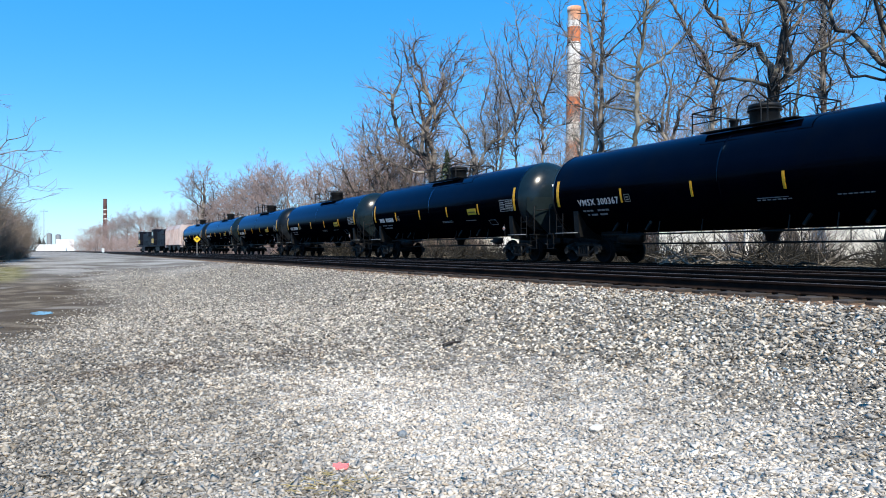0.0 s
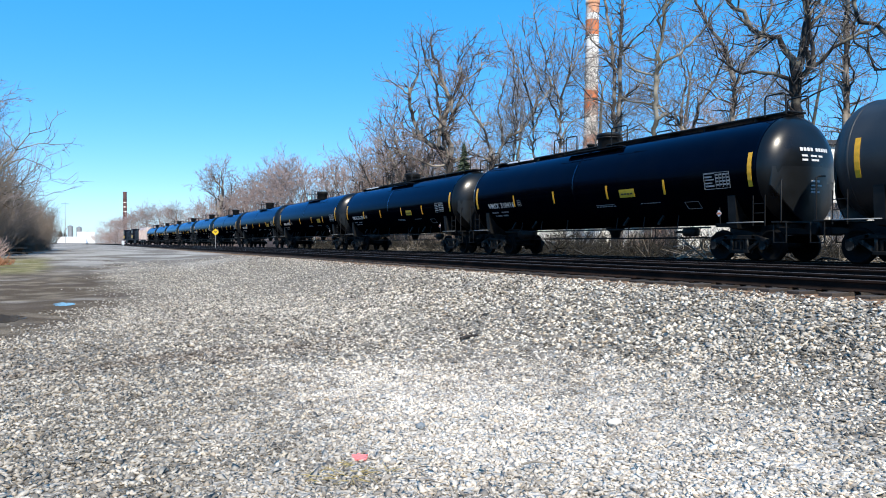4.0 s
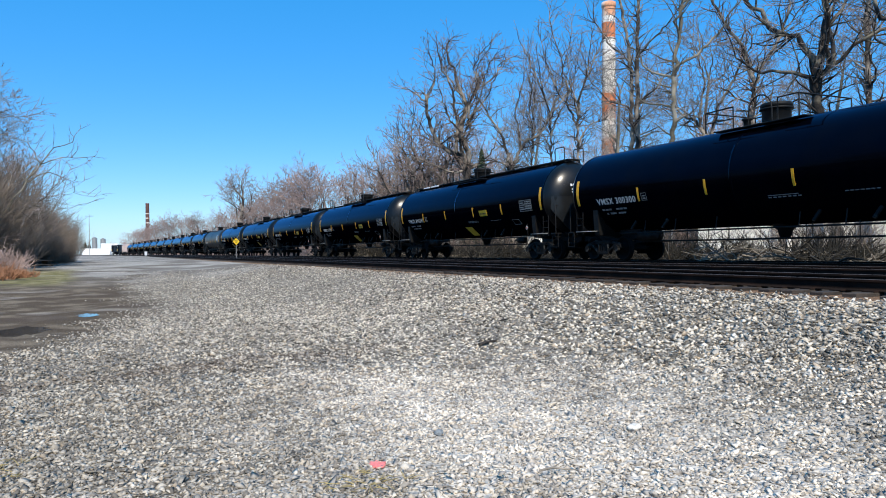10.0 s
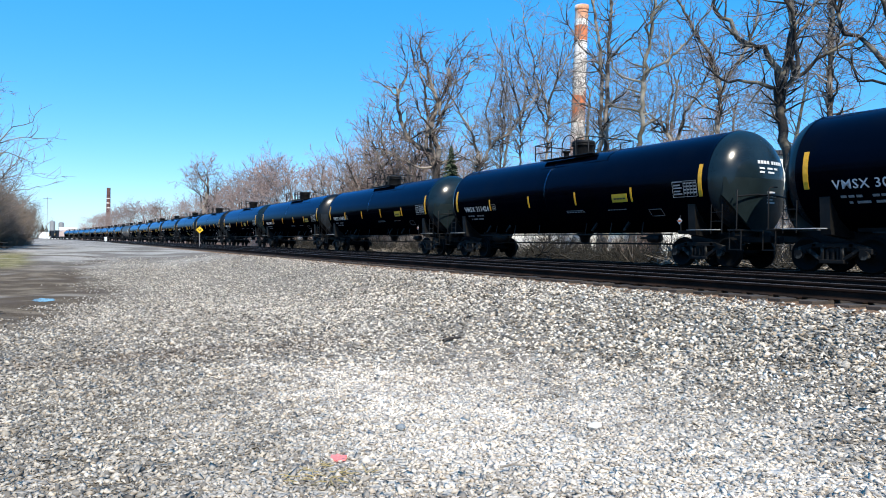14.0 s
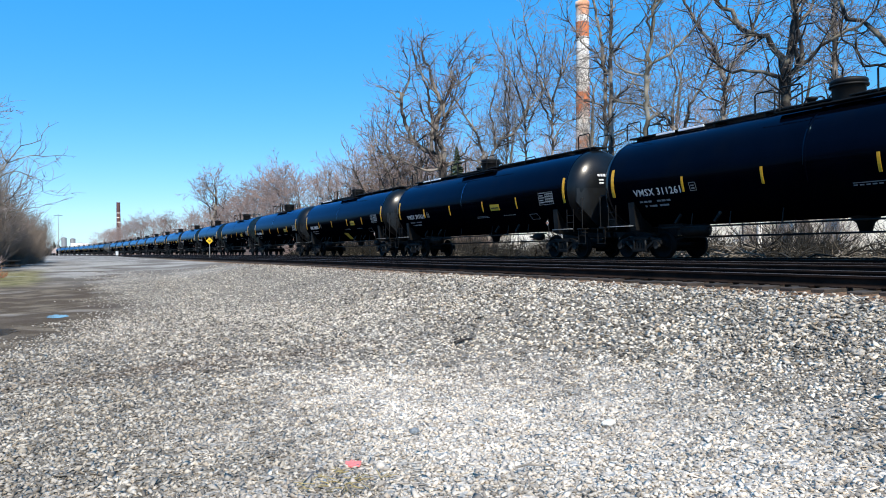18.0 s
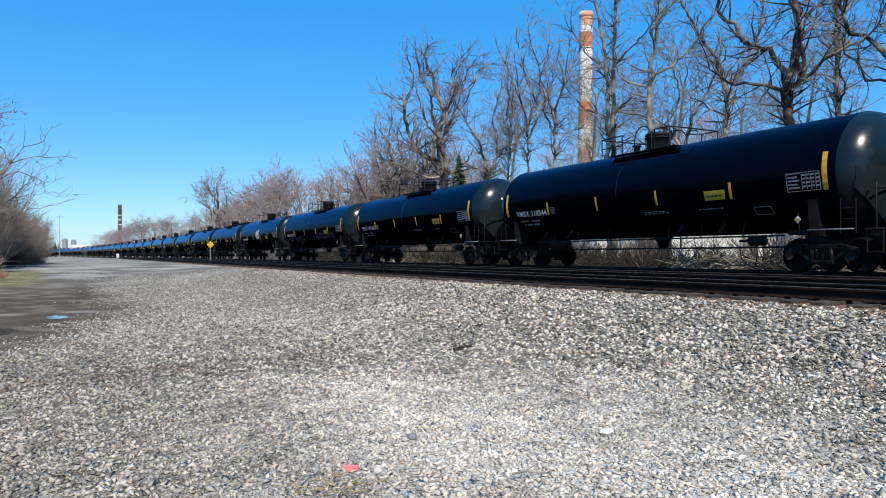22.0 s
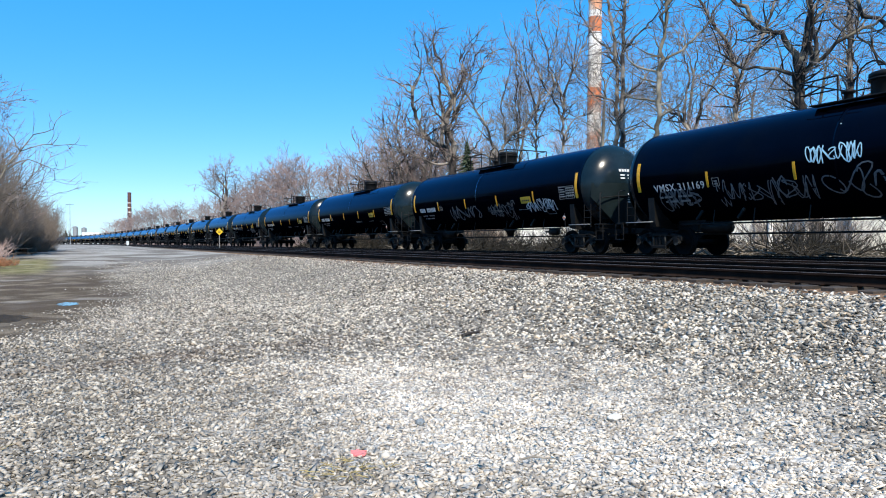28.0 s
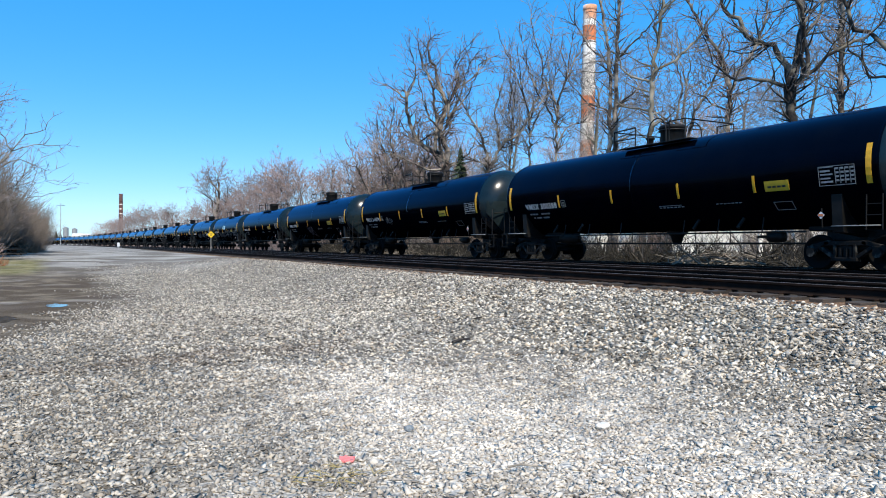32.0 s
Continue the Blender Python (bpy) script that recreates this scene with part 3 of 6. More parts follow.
def scatter(name, count, place, size, mat, label, seed, sink=0.3, flat=0.54):
    """Loose crushed stones, each a small uneven block, as one mesh."""
    g = np.random.default_rng(seed)
    p = place(g, count)
    count = len(p)
    oct_v = np.array([(1, 0, 0), (-1, 0, 0), (0, 1, 0), (0, -1, 0), (0, 0, 1), (0, 0, -1)], float)
    oct_f = np.array([(0, 2, 4), (2, 1, 4), (1, 3, 4), (3, 0, 4), (2, 0, 5), (1, 2, 5), (3, 1, 5), (0, 3, 5)])
    r = size(g, p)
    shape = oct_v[None] + g.normal(0, 0.36, (count, 6, 3))
    shape *= np.stack([r * g.uniform(0.8, 1.35, count), r * g.uniform(0.7, 1.1, count), r * g.uniform(flat - 0.15, flat + 0.2, count)], -1)[:, None]
    a = g.uniform(0, 6.283, count)
    ca, sa = np.cos(a)[:, None], np.sin(a)[:, None]
    tilt = g.normal(0, 0.35, (count, 1))
    sx, sy, sz = shape[..., 0], shape[..., 1], shape[..., 2]
    sz = sz + sx * tilt
    v = np.stack([sx * ca - sy * sa, sx * sa + sy * ca, sz], -1)
    v += np.stack([p[:, 0], p[:, 1], ground_z(p[:, 0], p[:, 1]) + r * sink], -1)[:, None]
    f = (oct_f[None] + 6 * np.arange(count)[:, None, None]).reshape(-1)
    me = bpy.data.meshes.new(name)
    me.vertices.add(count * 6)
    me.vertices.foreach_set("co", v.reshape(-1))
    me.loops.add(len(f))
    me.loops.foreach_set("vertex_index", f.astype(np.int32))
    me.polygons.add(len(f) // 3)
    me.polygons.foreach_set("loop_start", np.arange(0, len(f), 3, dtype=np.int32))
    me.update(calc_edges=True)
    me.materials.append(mat)
    return one(name, me, None, label, "gravel", kind="stuff")


def fan(r0, r1, a0, a1, edge=0.0, thin=0.0):
    """Places spread evenly over a sector of the yard, angles from the line's direction."""
    def place(g, n):
        r = np.sqrt(g.uniform(r0 * r0, r1 * r1, n))
        a = np.radians(g.uniform(a0, a1, n))
        p = np.stack([r * np.sin(a), r * np.cos(a)], -1)
        side = 0.6 + 0.4 * np.sin(p[:, 1] * 0.9) + 0.3 * np.sin(p[:, 1] * 2.3) + edge - 0.33 * np.maximum(0, 20 - p[:, 1])
        damp = (g.uniform(0, 1, n) > smooth(side - 0.8, side + 1.6, p[:, 0])) & (g.uniform(0, 1, n) < smooth(8, 10, p[:, 1]))
        damp |= g.uniform(0, 1, n) < smooth(r0 + 0.45 * (r1 - r0), r1, r) * thin
        return p[(p[:, 0] < 9.15 + 0.45 * g.uniform(0, 1, n) ** 3) & ~damp]
    return place


# ---- tracks ----
def sweep(profile, x0, y0, y1, step=6.0):
    """A section (x, z) carried along the line's curve."""
    ms = Mesh()
    ys = np.arange(y0, y1 + 0.1, step)
    k = len(profile)
    vs = [(x0 + bend(y) + px, y, pz) for y in ys for px, pz in profile]
    fs = [(i * k + j, i * k + (j + 1) % k, (i + 1) * k + (j + 1) % k, (i + 1) * k + j) for i in range(len(ys) - 1) for j in range(k)]
    return ms.add(vs, fs)


def rail_profile():
    a = [(-0.07, -0.172), (0.07, -0.172), (0.07, -0.16), (0.012, -0.14), (0.010, -0.045), (0.036, -0.034), (0.036, -0.006), (0.028, 0.0)]
    return a + [(-px, pz) for px, pz in a[2:]][::-1]


def tracks():
    tie_box = Mesh().box((0, 0, 0), (2.6, 0.23, 0.18), 0.012)
    tie_mesh = tie_box.data("tie", TIE)
    plate = Mesh().box((0, 0, 0), (0.36, 0.19, 0.02), 0.004).data("tie_plate", RUST)
    g = random.Random(5)
    for n, cx in enumerate(TRACKS):
        tr = thing("railway_track_%d" % (n + 1), "straight railway track with rusty rails on dark wooden ties", "railway track", "parallel tracks", kind="structure")
        for side in (-0.755, 0.755):
            prof = [(px, pz + RAIL) for px, pz in rail_profile()]
            part("rail", sweep(prof, cx + side, -60, 900), RUST, tr)
            # worn running surface
            part("rail_head", sweep([(-0.02, RAIL + 0.001), (0.02, RAIL + 0.001), (0.017, RAIL + 0.003), (-0.017, RAIL + 0.003)], cx + side, -60, 900), RUNNING, tr, "dull worn running surface")
        y, far = -2.0, Mesh()
        made = 0
        while y < 420:
            jig = g.uniform(-0.05, 0.05)
            z = RAIL - 0.172 - 0.09 - g.uniform(0.0, 0.015)
            near = n == 0 and made < 290
            if near:
                tie = part("tie", tie_mesh, None, tr)
                tie.matrix_world = pose(cx + jig + bend(y), y, z, 0, g.uniform(-0.4, 0.4), g.uniform(-1.2, 1.2))
                made += 1
            elif y < 160:
                far.box((cx + jig + bend(y), y, z), (2.6, 0.23, 0.18))
            y += 0.508 + g.uniform(-0.02, 0.02)
            if y > 160:
                break
        if far.v:
            tagged(part("ties", far, TIE, tr), kind="stuff")
        if n == 0:
            for i in range(90):
                for side in (-0.755, 0.755):
                    pl = part("tie_plate", plate, None, tr)
                    pl.matrix_world = pose(cx + side, 4.1 + i * 0.508, RAIL - 0.168)


ground()
tracks()


# ---- tank cars ----
# a car's own space: y forward along the car, z up from the rail head, its near side at -x
TANK_R, TANK_Z = 1.575, 2.68
SIZE = {"body": 7.78, "cap": 0.92}


def on_side(y, z, lift=0.006):
    """The pose on the near side of the tank at height z: u runs backwards along the car, v up the shell, the third axis out."""
    s = max(-1, min(1, (z - TANK_Z) / TANK_R))
    c = -math.sqrt(1 - s * s)
    out = Vector((c, 0, s))
    u = Vector((0, -1, 0))
    v = out.cross(u)
    m = Matrix((u, v, out)).transposed().to_4x4()
    return Matrix.Translation((c * (TANK_R + lift), y, TANK_Z + s * (TANK_R + lift))) @ m


def shell_patch(y0, y1, z0, z1, lift=0.008, rows=5):
    """A thin sheet that lies on the near side of the tank."""
    ms = Mesh()
    a0, a1 = (math.asin((z - TANK_Z) / TANK_R) for z in (z0, z1))
    vs = []
    for i in range(rows + 1):
        a = a0 + (a1 - a0) * i / rows
        for y in (y0, y1):
            for r in (TANK_R - 0.004, TANK_R + lift):
                vs.append((-r * math.cos(a), y, TANK_Z + r * math.sin(a)))
    fs = []
    for i in range(rows):
        o, q = i * 4, i * 4 + 4
        fs += [(o + 1, o + 3, q + 3, q + 1), (o, o + 1, q + 1, q), (o + 3, o + 2, q + 2, q + 3)]
    fs += [(0, 2, 3, 1), (rows * 4, rows * 4 + 1, rows * 4 + 3, rows * 4 + 2)]
    return ms.add(vs, fs)


def bars(rows, m, depth=0.004):
    """Unreadable writing: bars of (u, v, width, height) in the plane of m."""
    ms = Mesh()
    for u, v, w, h in rows:
        ms.prism([(u, v), (u + w, v), (u + w, v + h), (u, v + h)], m, depth)
    return ms


def head_surface(end, px, pz, lift):
    """A point of the rounded end of the tank, at px and pz from its axis."""
    q = min(0.999, (px * px + pz * pz) / TANK_R ** 2)
    return Vector((px, end * (SIZE["body"] + SIZE["cap"] * math.sqrt(1 - q) + lift), TANK_Z + pz))


def shield_surface(end, px, pz, lift):
    """A point of the plate before the lower half of the tank's end, which stands steeper than the end behind it."""
    q = min(0.999, (px * px + (0.5 * pz) ** 2) / TANK_R ** 2)
    return Vector((px, end * (SIZE["body"] + SIZE["cap"] * math.sqrt(1 - q) + lift), TANK_Z + pz))


def head_sheet(end, outline_half, z0, z1, lift=0.014, nz=12, nx=8):
    """A plate that follows the rounded end between two heights; outline_half gives its half width at a height."""
    ms = Mesh()
    vs, fs = [], []
    for i in range(nz + 1):
        z = z0 + (z1 - z0) * i / nz
        w = outline_half(z)
        for j in range(nx + 1):
            vs.append(shield_surface(end, -w + 2 * w * j / nx, z, lift))
    k = nx + 1
    for i in range(nz):
        for j in range(nx):
            q = (i * k + j, i * k + j + 1, (i + 1) * k + j + 1, (i + 1) * k + j)
            fs.append(q if end < 0 else q[::-1])
    ms.add(vs, fs, True)
    rim = [i * k for i in range(nz + 1)] + [nz * k + j for j in range(1, k)] + [i * k + nx for i in range(nz - 1, -1, -1)] + [j for j in range(nx - 1, 0, -1)]
    back = [vs[i] - Vector((0, end * (lift + 0.04), 0)) for i in rim]
    front = [vs[i] for i in rim]
    c = len(rim)
    ms.add(front + back, [(i, (i + 1) % c, c + (i + 1) % c, c + i) for i in range(c)])
    return ms


def text_mesh(words, height, spacing=1.0):
    cu = bpy.data.curves.new("lettering", "FONT")
    cu.body, cu.size, cu.space_character = words, height / 0.70, spacing
    cu.extrude, cu.resolution_u = 0.002, 2
    cu.offset = height * 0.012
    ob = bpy.data.objects.new("lettering", cu)
    scene.collection.objects.link(ob)
    me = bpy.data.meshes.new_from_object(ob.evaluated_get(bpy.context.evaluated_depsgraph_get()))
    bpy.data.objects.remove(ob)
    me.materials.clear()
    me.materials.append(WHITE)
    return me


def truck(parent, y):
    """Two axles, four wheels, cast side frames and a bolster."""
    t = new("truck")
    t.parent = parent
    t.location = (0, y, 0)
    wheel = SHARED["wheel"]
    for ay in (-0.89, 0.89):
        part("axle", SHARED["axle"], None, t).location = (0, ay, 0.457)
        for sx in (-1, 1):
            w = part("wheel", wheel, None, t)
            w.matrix_local = pose(sx * 0.755, ay, 0.457, 0, 0, 0 if sx > 0 else 180)
    for sx in (-1, 1):
        part("side_frame", SHARED["side_frame"], None, t).location = (sx * 1.0, 0, 0)
        for ay in (-0.89, 0.89):
            part("bearing_cap", SHARED["cap"], None, t).location = (sx * 1.1, ay, 0.457)
        part("coil_spring", SHARED["springs"], None, t).location = (sx * 1.0, 0, 0)
    part("bolster", SHARED["bolster"], None, t)
    return t


def shared_parts():
    wm = Matrix.Rotation(radians(-90), 4, "Z")
    SHARED["wheel"] = Mesh().lathe([(-0.07, 0.0), (-0.07, 0.12), (-0.045, 0.16), (-0.03, 0.36), (-0.068, 0.40), (-0.068, 0.482), (-0.04, 0.485), (-0.035, 0.462), (0.065, 0.452), (0.068, 0.40), (0.02, 0.37), (0.0, 0.17), (0.08, 0.12), (0.08, 0.0)], 28, wm).data("wheel", WHEEL)
    SHARED["axle"] = Mesh().tube([(-1.1, 0, 0), (1.1, 0, 0)], 0.08, 10).data("axle", WHEEL)
    sf = Mesh()
    sf.box((0, 0, 0.70), (0.16, 1.15, 0.13), 0.02)
    for s in (-1, 1):
        sf.box((0, s * 0.70, 0.66), (0.16, 0.55, 0.12), 0.02, Matrix.Rotation(radians(-s * 14), 4, "X"))
        sf.box((0, s * 0.89, 0.55), (0.20, 0.34, 0.16), 0.02)
        sf.box((0, s * 0.50, 0.46), (0.15, 0.62, 0.11), 0.02, Matrix.Rotation(radians(s * 34), 4, "X"))
        sf.box((0, s * 0.27, 0.50), (0.17, 0.09, 0.36), 0.015)
    sf.box((0, 0, 0.28), (0.20, 0.70, 0.11), 0.02)
    SHARED["side_frame"] = sf.data("side_frame", TRUCK)
    SHARED["cap"] = Mesh().tube([(-0.08, 0, 0), (0.05, 0, 0), (0.07, 0, 0)], [0.12, 0.115, 0.07], 14).data("bearing_cap", TRUCK)
    sp = Mesh()
    for a in (-0.15, 0.0, 0.15):
        sp.tube([(0, a, 0.33), (0, a, 0.60)], 0.062, 8)
        for k in range(4):
            sp.tube([(0, a, 0.36 + 0.065 * k), (0, a, 0.38 + 0.065 * k)], 0.072, 8)
    SHARED["springs"] = sp.data("coil_spring", TRUCK)
    SHARED["bolster"] = Mesh().box((0, 0, 0.63), (2.05, 0.34, 0.22), 0.03).box((0, 0, 0.77), (0.4, 0.4, 0.08), 0.02).data("bolster", UNDER)
    cp = Mesh().box((0, -0.25, 0), (0.16, 0.5, 0.16), 0.02).box((0.03, 0.10, 0), (0.26, 0.24, 0.28), 0.04).box((-0.09, 0.24, 0), (0.07, 0.16, 0.26), 0.02)
    SHARED["coupler"] = cp.data("coupler", TRUCK)
    SHARED["stripe"] = shell_patch(-0.042, 0.042, 2.13, 2.61).data("reflective_stripe", STRIPE)
    SHARED["end_stripe"] = shell_patch(-0.07, 0.07, 2.16, 3.14).data("end_stripe", STRIPE)


SHARED = {}
# by kind of car: half length of the straight shell, depth of the rounded ends, end stripes, side stripes, placard, test grid, manway
KINDS = {
    "short": (7.78, 0.92, 7.52, (4.52, 1.51, -1.52, -4.53), -3.94, -6.90, -0.20),
    "long": (8.20, 0.64, 7.98, (4.49, 1.38, -1.80, -4.67), -5.40, -7.15, -0.15),
    "walkway": (8.03, 0.80, 7.83, (4.60, 1.67, -1.60, -4.45), -2.65, -6.64, 0.0),
}


def tank_car(kind, tank_mat, shield_mat, head_mat, label):
    """One black tank car with its running gear, fittings and stencils; walkway: the kind with a grating along its whole top."""
    car = thing("tank_car", label, "tank car", "train")
    body, cap, end_at, stripes, placard_y, grid_y, py = KINDS[kind]
    SIZE["body"], SIZE["cap"] = body, cap
    walkway = kind == "walkway"
    prof = []
    for i in range(13):
        a = math.pi / 2 * i / 12
        prof.append((-body - cap * math.cos(a), TANK_R * math.sin(a)))
    for end in (-1, 1):
        part("tank_head", Mesh().lathe([(end * -y, r) for y, r in prof][::-end], 60, Matrix.Translation((0, 0, TANK_Z))), head_mat, car, "rounded tank end")
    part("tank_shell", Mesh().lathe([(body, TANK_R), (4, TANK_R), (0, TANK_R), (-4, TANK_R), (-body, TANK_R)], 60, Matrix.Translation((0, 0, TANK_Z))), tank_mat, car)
    for y in (0.35,):
        part("weld_band", Mesh().lathe([(y + 0.05, TANK_R - 0.002), (y + 0.045, TANK_R + 0.008), (y - 0.045, TANK_R + 0.008), (y - 0.05, TANK_R - 0.002)], 60, Matrix.Translation((0, 0, TANK_Z))), tank_mat, car)
    for end in (-1, 1):
        part("head_shield", head_sheet(end, lambda z: 0.34 + 1.04 * min(1.0, max(0.0, (z + 1.58) / 1.05)) ** 0.75, -1.58, 0.02), shield_mat, car, "dusty trapezoid shield on the tank's end")
        ring = [(end * (body - 0.03), TANK_R + 0.002), (end * (body - 0.02), TANK_R + 0.012), (end * (body + 0.02), TANK_R + 0.012), (end * (body + 0.04), TANK_R - 0.004)]
        part("end_weld", Mesh().lathe(ring[::-end], 72, Matrix.Translation((0, 0, TANK_Z))), tank_mat, car)
        part("end_stripe", SHARED["end_stripe"], None, car, "yellow reflective stripe").location = (0, end * end_at, 0)
        sill = Mesh().box((0, end * 7.55, 0.93), (0.62, 3.0, 0.34), 0.03).box((0, end * 6.2, 1.12), (0.9, 1.2, 0.16), 0.03)
        part("stub_sill", sill, UNDER, car)
        bol = Mesh()
        for s in (-1, 1):
            bol.prism([(0.15, 0.86), (1.32, 0.98), (1.36, 1.12), (1.42, 1.95), (1.30, 1.95), (1.02, 1.42), (0.5, 1.06), (0.15, 1.04)], Matrix.Translation((0, end * 7.07 + 0.14, 0)) @ Matrix(((s, 0, 0, 0), (0, 0, -1, 0), (0, 1, 0, 0), (0, 0, 0, 1))), 0.28)
        part("body_bolster", bol, UNDER, car)
        part("coupler", SHARED["coupler"], None, car).matrix_local = pose(0, end * 9.0, 0.88, 0, 0, 0 if end > 0 else 180)
        plat = Mesh().box((0, end * 8.62, 1.12), (2.9, 0.30, 0.05), 0.008).box((0, end * 8.62, 1.02), (2.7, 0.10, 0.14), 0.01)
        part("end_platform", plat, UNDER, car)
        rail = Mesh()
        for s in (-1, 1):
            rail.tube([(s * 1.38, end * 8.74, 1.1), (s * 1.38, end * 8.74, 2.25), (s * 1.34, end * 8.72, 2.30), (s * 1.20, end * 8.60, 2.30)], 0.022, 6)
            rail.tube([(s * 1.38, end * 8.5, 0.55), (s * 1.38, end * 8.5, 1.1)], 0.02, 6)
            rail.tube([(s * 1.38, end * 8.9, 0.55), (s * 1.38, end * 8.9, 1.1)], 0.02, 6)
            rail.box((s * 1.38, end * 8.7, 0.55), (0.06, 0.42, 0.03))
            part("end_handrail", rail, UNDER, car, "thin end handrail and stirrup step")
            rail = Mesh()
        lad = Mesh()
        lx, ly = -1.42, end * 8.05
        for d in (-0.2, 0.2):
            lad.tube([(lx, ly + d, 1.02), (lx, ly + d, 1.9)], 0.018, 6)
        for k in range(3):
            lad.tube([(lx, ly - 0.2, 1.12 + 0.27 * k), (lx, ly + 0.2, 1.12 + 0.27 * k)], 0.014, 6)
        part("side_ladder", lad, UNDER, car)
        part("grab_iron", Mesh().tube([(-1.40, end * 7.0, 1.13), (-1.52, end * 7.0, 1.13), (-1.52, end * 8.2, 1.13), (-1.40, end * 8.2, 1.13)], 0.016, 6), DIM, car, "worn pale grab iron")
        truck(car, end * 7.07)
    if walkway:
        part("brake_rod", Mesh().tube([(-0.75, -8.66, 2.25), (-0.15, -8.66, 1.12)], 0.03, 6), WHITE, car, "pale slanting rod on the end")
    else:
        part("end_bar", Mesh().tube([(-1.2, -8.62, 2.12), (-0.5, -8.72, 2.20), (0.5, -8.72, 2.20), (1.2, -8.62, 2.12)], 0.025, 6), UNDER, car)
    for y in stripes:
        part("reflective_stripe", SHARED["stripe"], None, car, "yellow reflective stripe").location = (0, y, 0)
    # stencils and plates of the near side
    part("placard_panel", shell_patch(placard_y - 0.38, placard_y + 0.38, 2.14, 2.42), PLATE, car, "yellow rectangular warning panel")
    part("placard_writing", bars([(0.0 + 0.15 * i, -0.05, 0.115, 0.055) for i in range(4)], on_side(placard_y + 0.28, 2.28, 0.012)), INK, car)
    cells = [(-0.04, 0.30, 0.50, 0.05), (0.0, 0.16, 0.34, 0.06), (0.0, 0.05, 0.42, 0.05), (0.0, -0.08, 0.34, 0.05), (0.0, -0.20, 0.42, 0.06)]
    cells += [(0.5 + 0.165 * i, -0.24, 0.02, 0.52) for i in range(4)] + [(0.53 + 0.165 * i, 0.22 - 0.13 * j, 0.10, 0.06) for i in range(4) for j in range(4)]
    cells += [(-0.06, -0.30, 1.22, 0.018), (-0.06, 0.33, 1.22, 0.018), (-0.06, -0.30, 0.018, 0.63), (1.14, -0.30, 0.018, 0.63)]
    cells = [(u * 0.8, v * 0.78, w * 0.8, h * 0.78) for u, v, w, h in cells]
    part("test_stencil", bars(cells, on_side(grid_y + 0.43, 2.40, 0.008)), GRID, car, "white grid of inspection stencils")
    part("box_stencil", bars([(0, 0, 0.58, 0.02), (0, 0.28, 0.58, 0.02), (0, 0, 0.02, 0.28), (0.56, 0, 0.02, 0.28)], on_side(-5.2, 1.63, 0.008)), DIM, car)
    part("small_box_stencil", bars([(0, 0, 0.26, 0.015), (0, 0.26, 0.26, 0.015), (0, 0, 0.015, 0.26), (0.245, 0, 0.015, 0.26), (0.06, 0.06, 0.13, 0.04), (0.06, 0.15, 0.13, 0.04)], on_side(4.32, 2.14, 0.008)), DIM, car)
    part("line_stencil", bars([(0.0, 0.0, 1.0, 0.022)] + [(0.16 * i, -0.07, 0.11, 0.035) for i in range(7)], on_side(-0.85, 1.92, 0.008)), DIM, car)
    part("line_stencil", bars([(0.14 * i, 0, 0.10, 0.03) for i in range(7)], on_side(-3.2, 1.88, 0.008)), DIM, car)
    part("weight_stencil", bars([(0.2 * i + 0.1, 0, 0.15, 0.07) for i in range(3)] + [(0.9 + 0.21 * i, 0, 0.17, 0.07) for i in range(3)] + [(0.28, -0.17, 0.09, 0.07), (0.48, -0.17, 0.34, 0.07), (0.95, -0.17, 0.40, 0.07)], on_side(6.75, 1.90, 0.008)), DIM, car)
    part("placard", Mesh().prism([(0, -0.10), (0.10, 0), (0, 0.10), (-0.10, 0)], Matrix.Translation((-1.56, -6.75, 1.42)) @ on_side(0, TANK_Z).to_3x3().to_4x4(), 0.008), WHITE, car, "white diamond hazard placard")
    part("placard_mark", Mesh().prism([(-0.07, -0.03), (0.07, -0.03), (0.07, 0.03), (-0.07, 0.03)], Matrix.Translation((-1.572, -6.75, 1.42)) @ on_side(0, TANK_Z).to_3x3().to_4x4(), 0.004), ORANGE, car)
    part("placard_bracket", Mesh().tube([(-1.50, -6.75, 1.1), (-1.54, -6.75, 1.6)], 0.02, 6), UNDER, car)

    def head_bars(rows, where=head_surface):
        ms = Mesh()
        for u, v, w, h in rows:
            u += 0.50 if walkway else 0.28
            p = [where(-1, -u, v, 0.02), where(-1, -(u - w), v, 0.02), where(-1, -(u - w), v + h, 0.02), where(-1, -u, v + h, 0.02)]
            ms.add(p + [q + Vector((0, 0.01, 0)) for q in p], [(0, 1, 2, 3), (0, 4, 5, 1), (1, 5, 6, 2), (2, 6, 7, 3), (3, 7, 4, 0)])
        return ms
    part("head_stencil", head_bars([(0.10 - 0.125 * i - (0.08 if i > 3 else 0), 0.46, 0.09, 0.10) for i in range(9)] + [(0.06, 0.30, 0.20, 0.055), (-0.26, 0.30, 0.24, 0.055), (-0.58, 0.30, 0.18, 0.055), (0.06, 0.18, 0.20, 0.055), (-0.28, 0.18, 0.30, 0.055)]), WHITE, car, "white stencilled lines on the tank's end")
    part("shield_stencil", head_bars([(-0.28, -0.42, 0.34, 0.06), (-0.28, -0.53, 0.44, 0.04), (-0.28, -0.63, 0.24, 0.04), (-0.28, -0.72, 0.36, 0.05)], shield_surface), WHITE, car)
    # belly: outlet, brake gear, long pipes
    part("bottom_outlet", Mesh().lathe([(0.22, 0.0), (0.22, 0.16), (0.0, 0.22), (-0.1, 0.34), (-0.3, 0.4)], 16, Matrix.Translation((0, -0.3, 0.95)) @ Matrix.Rotation(radians(-90), 4, "X")), UNDER, car)
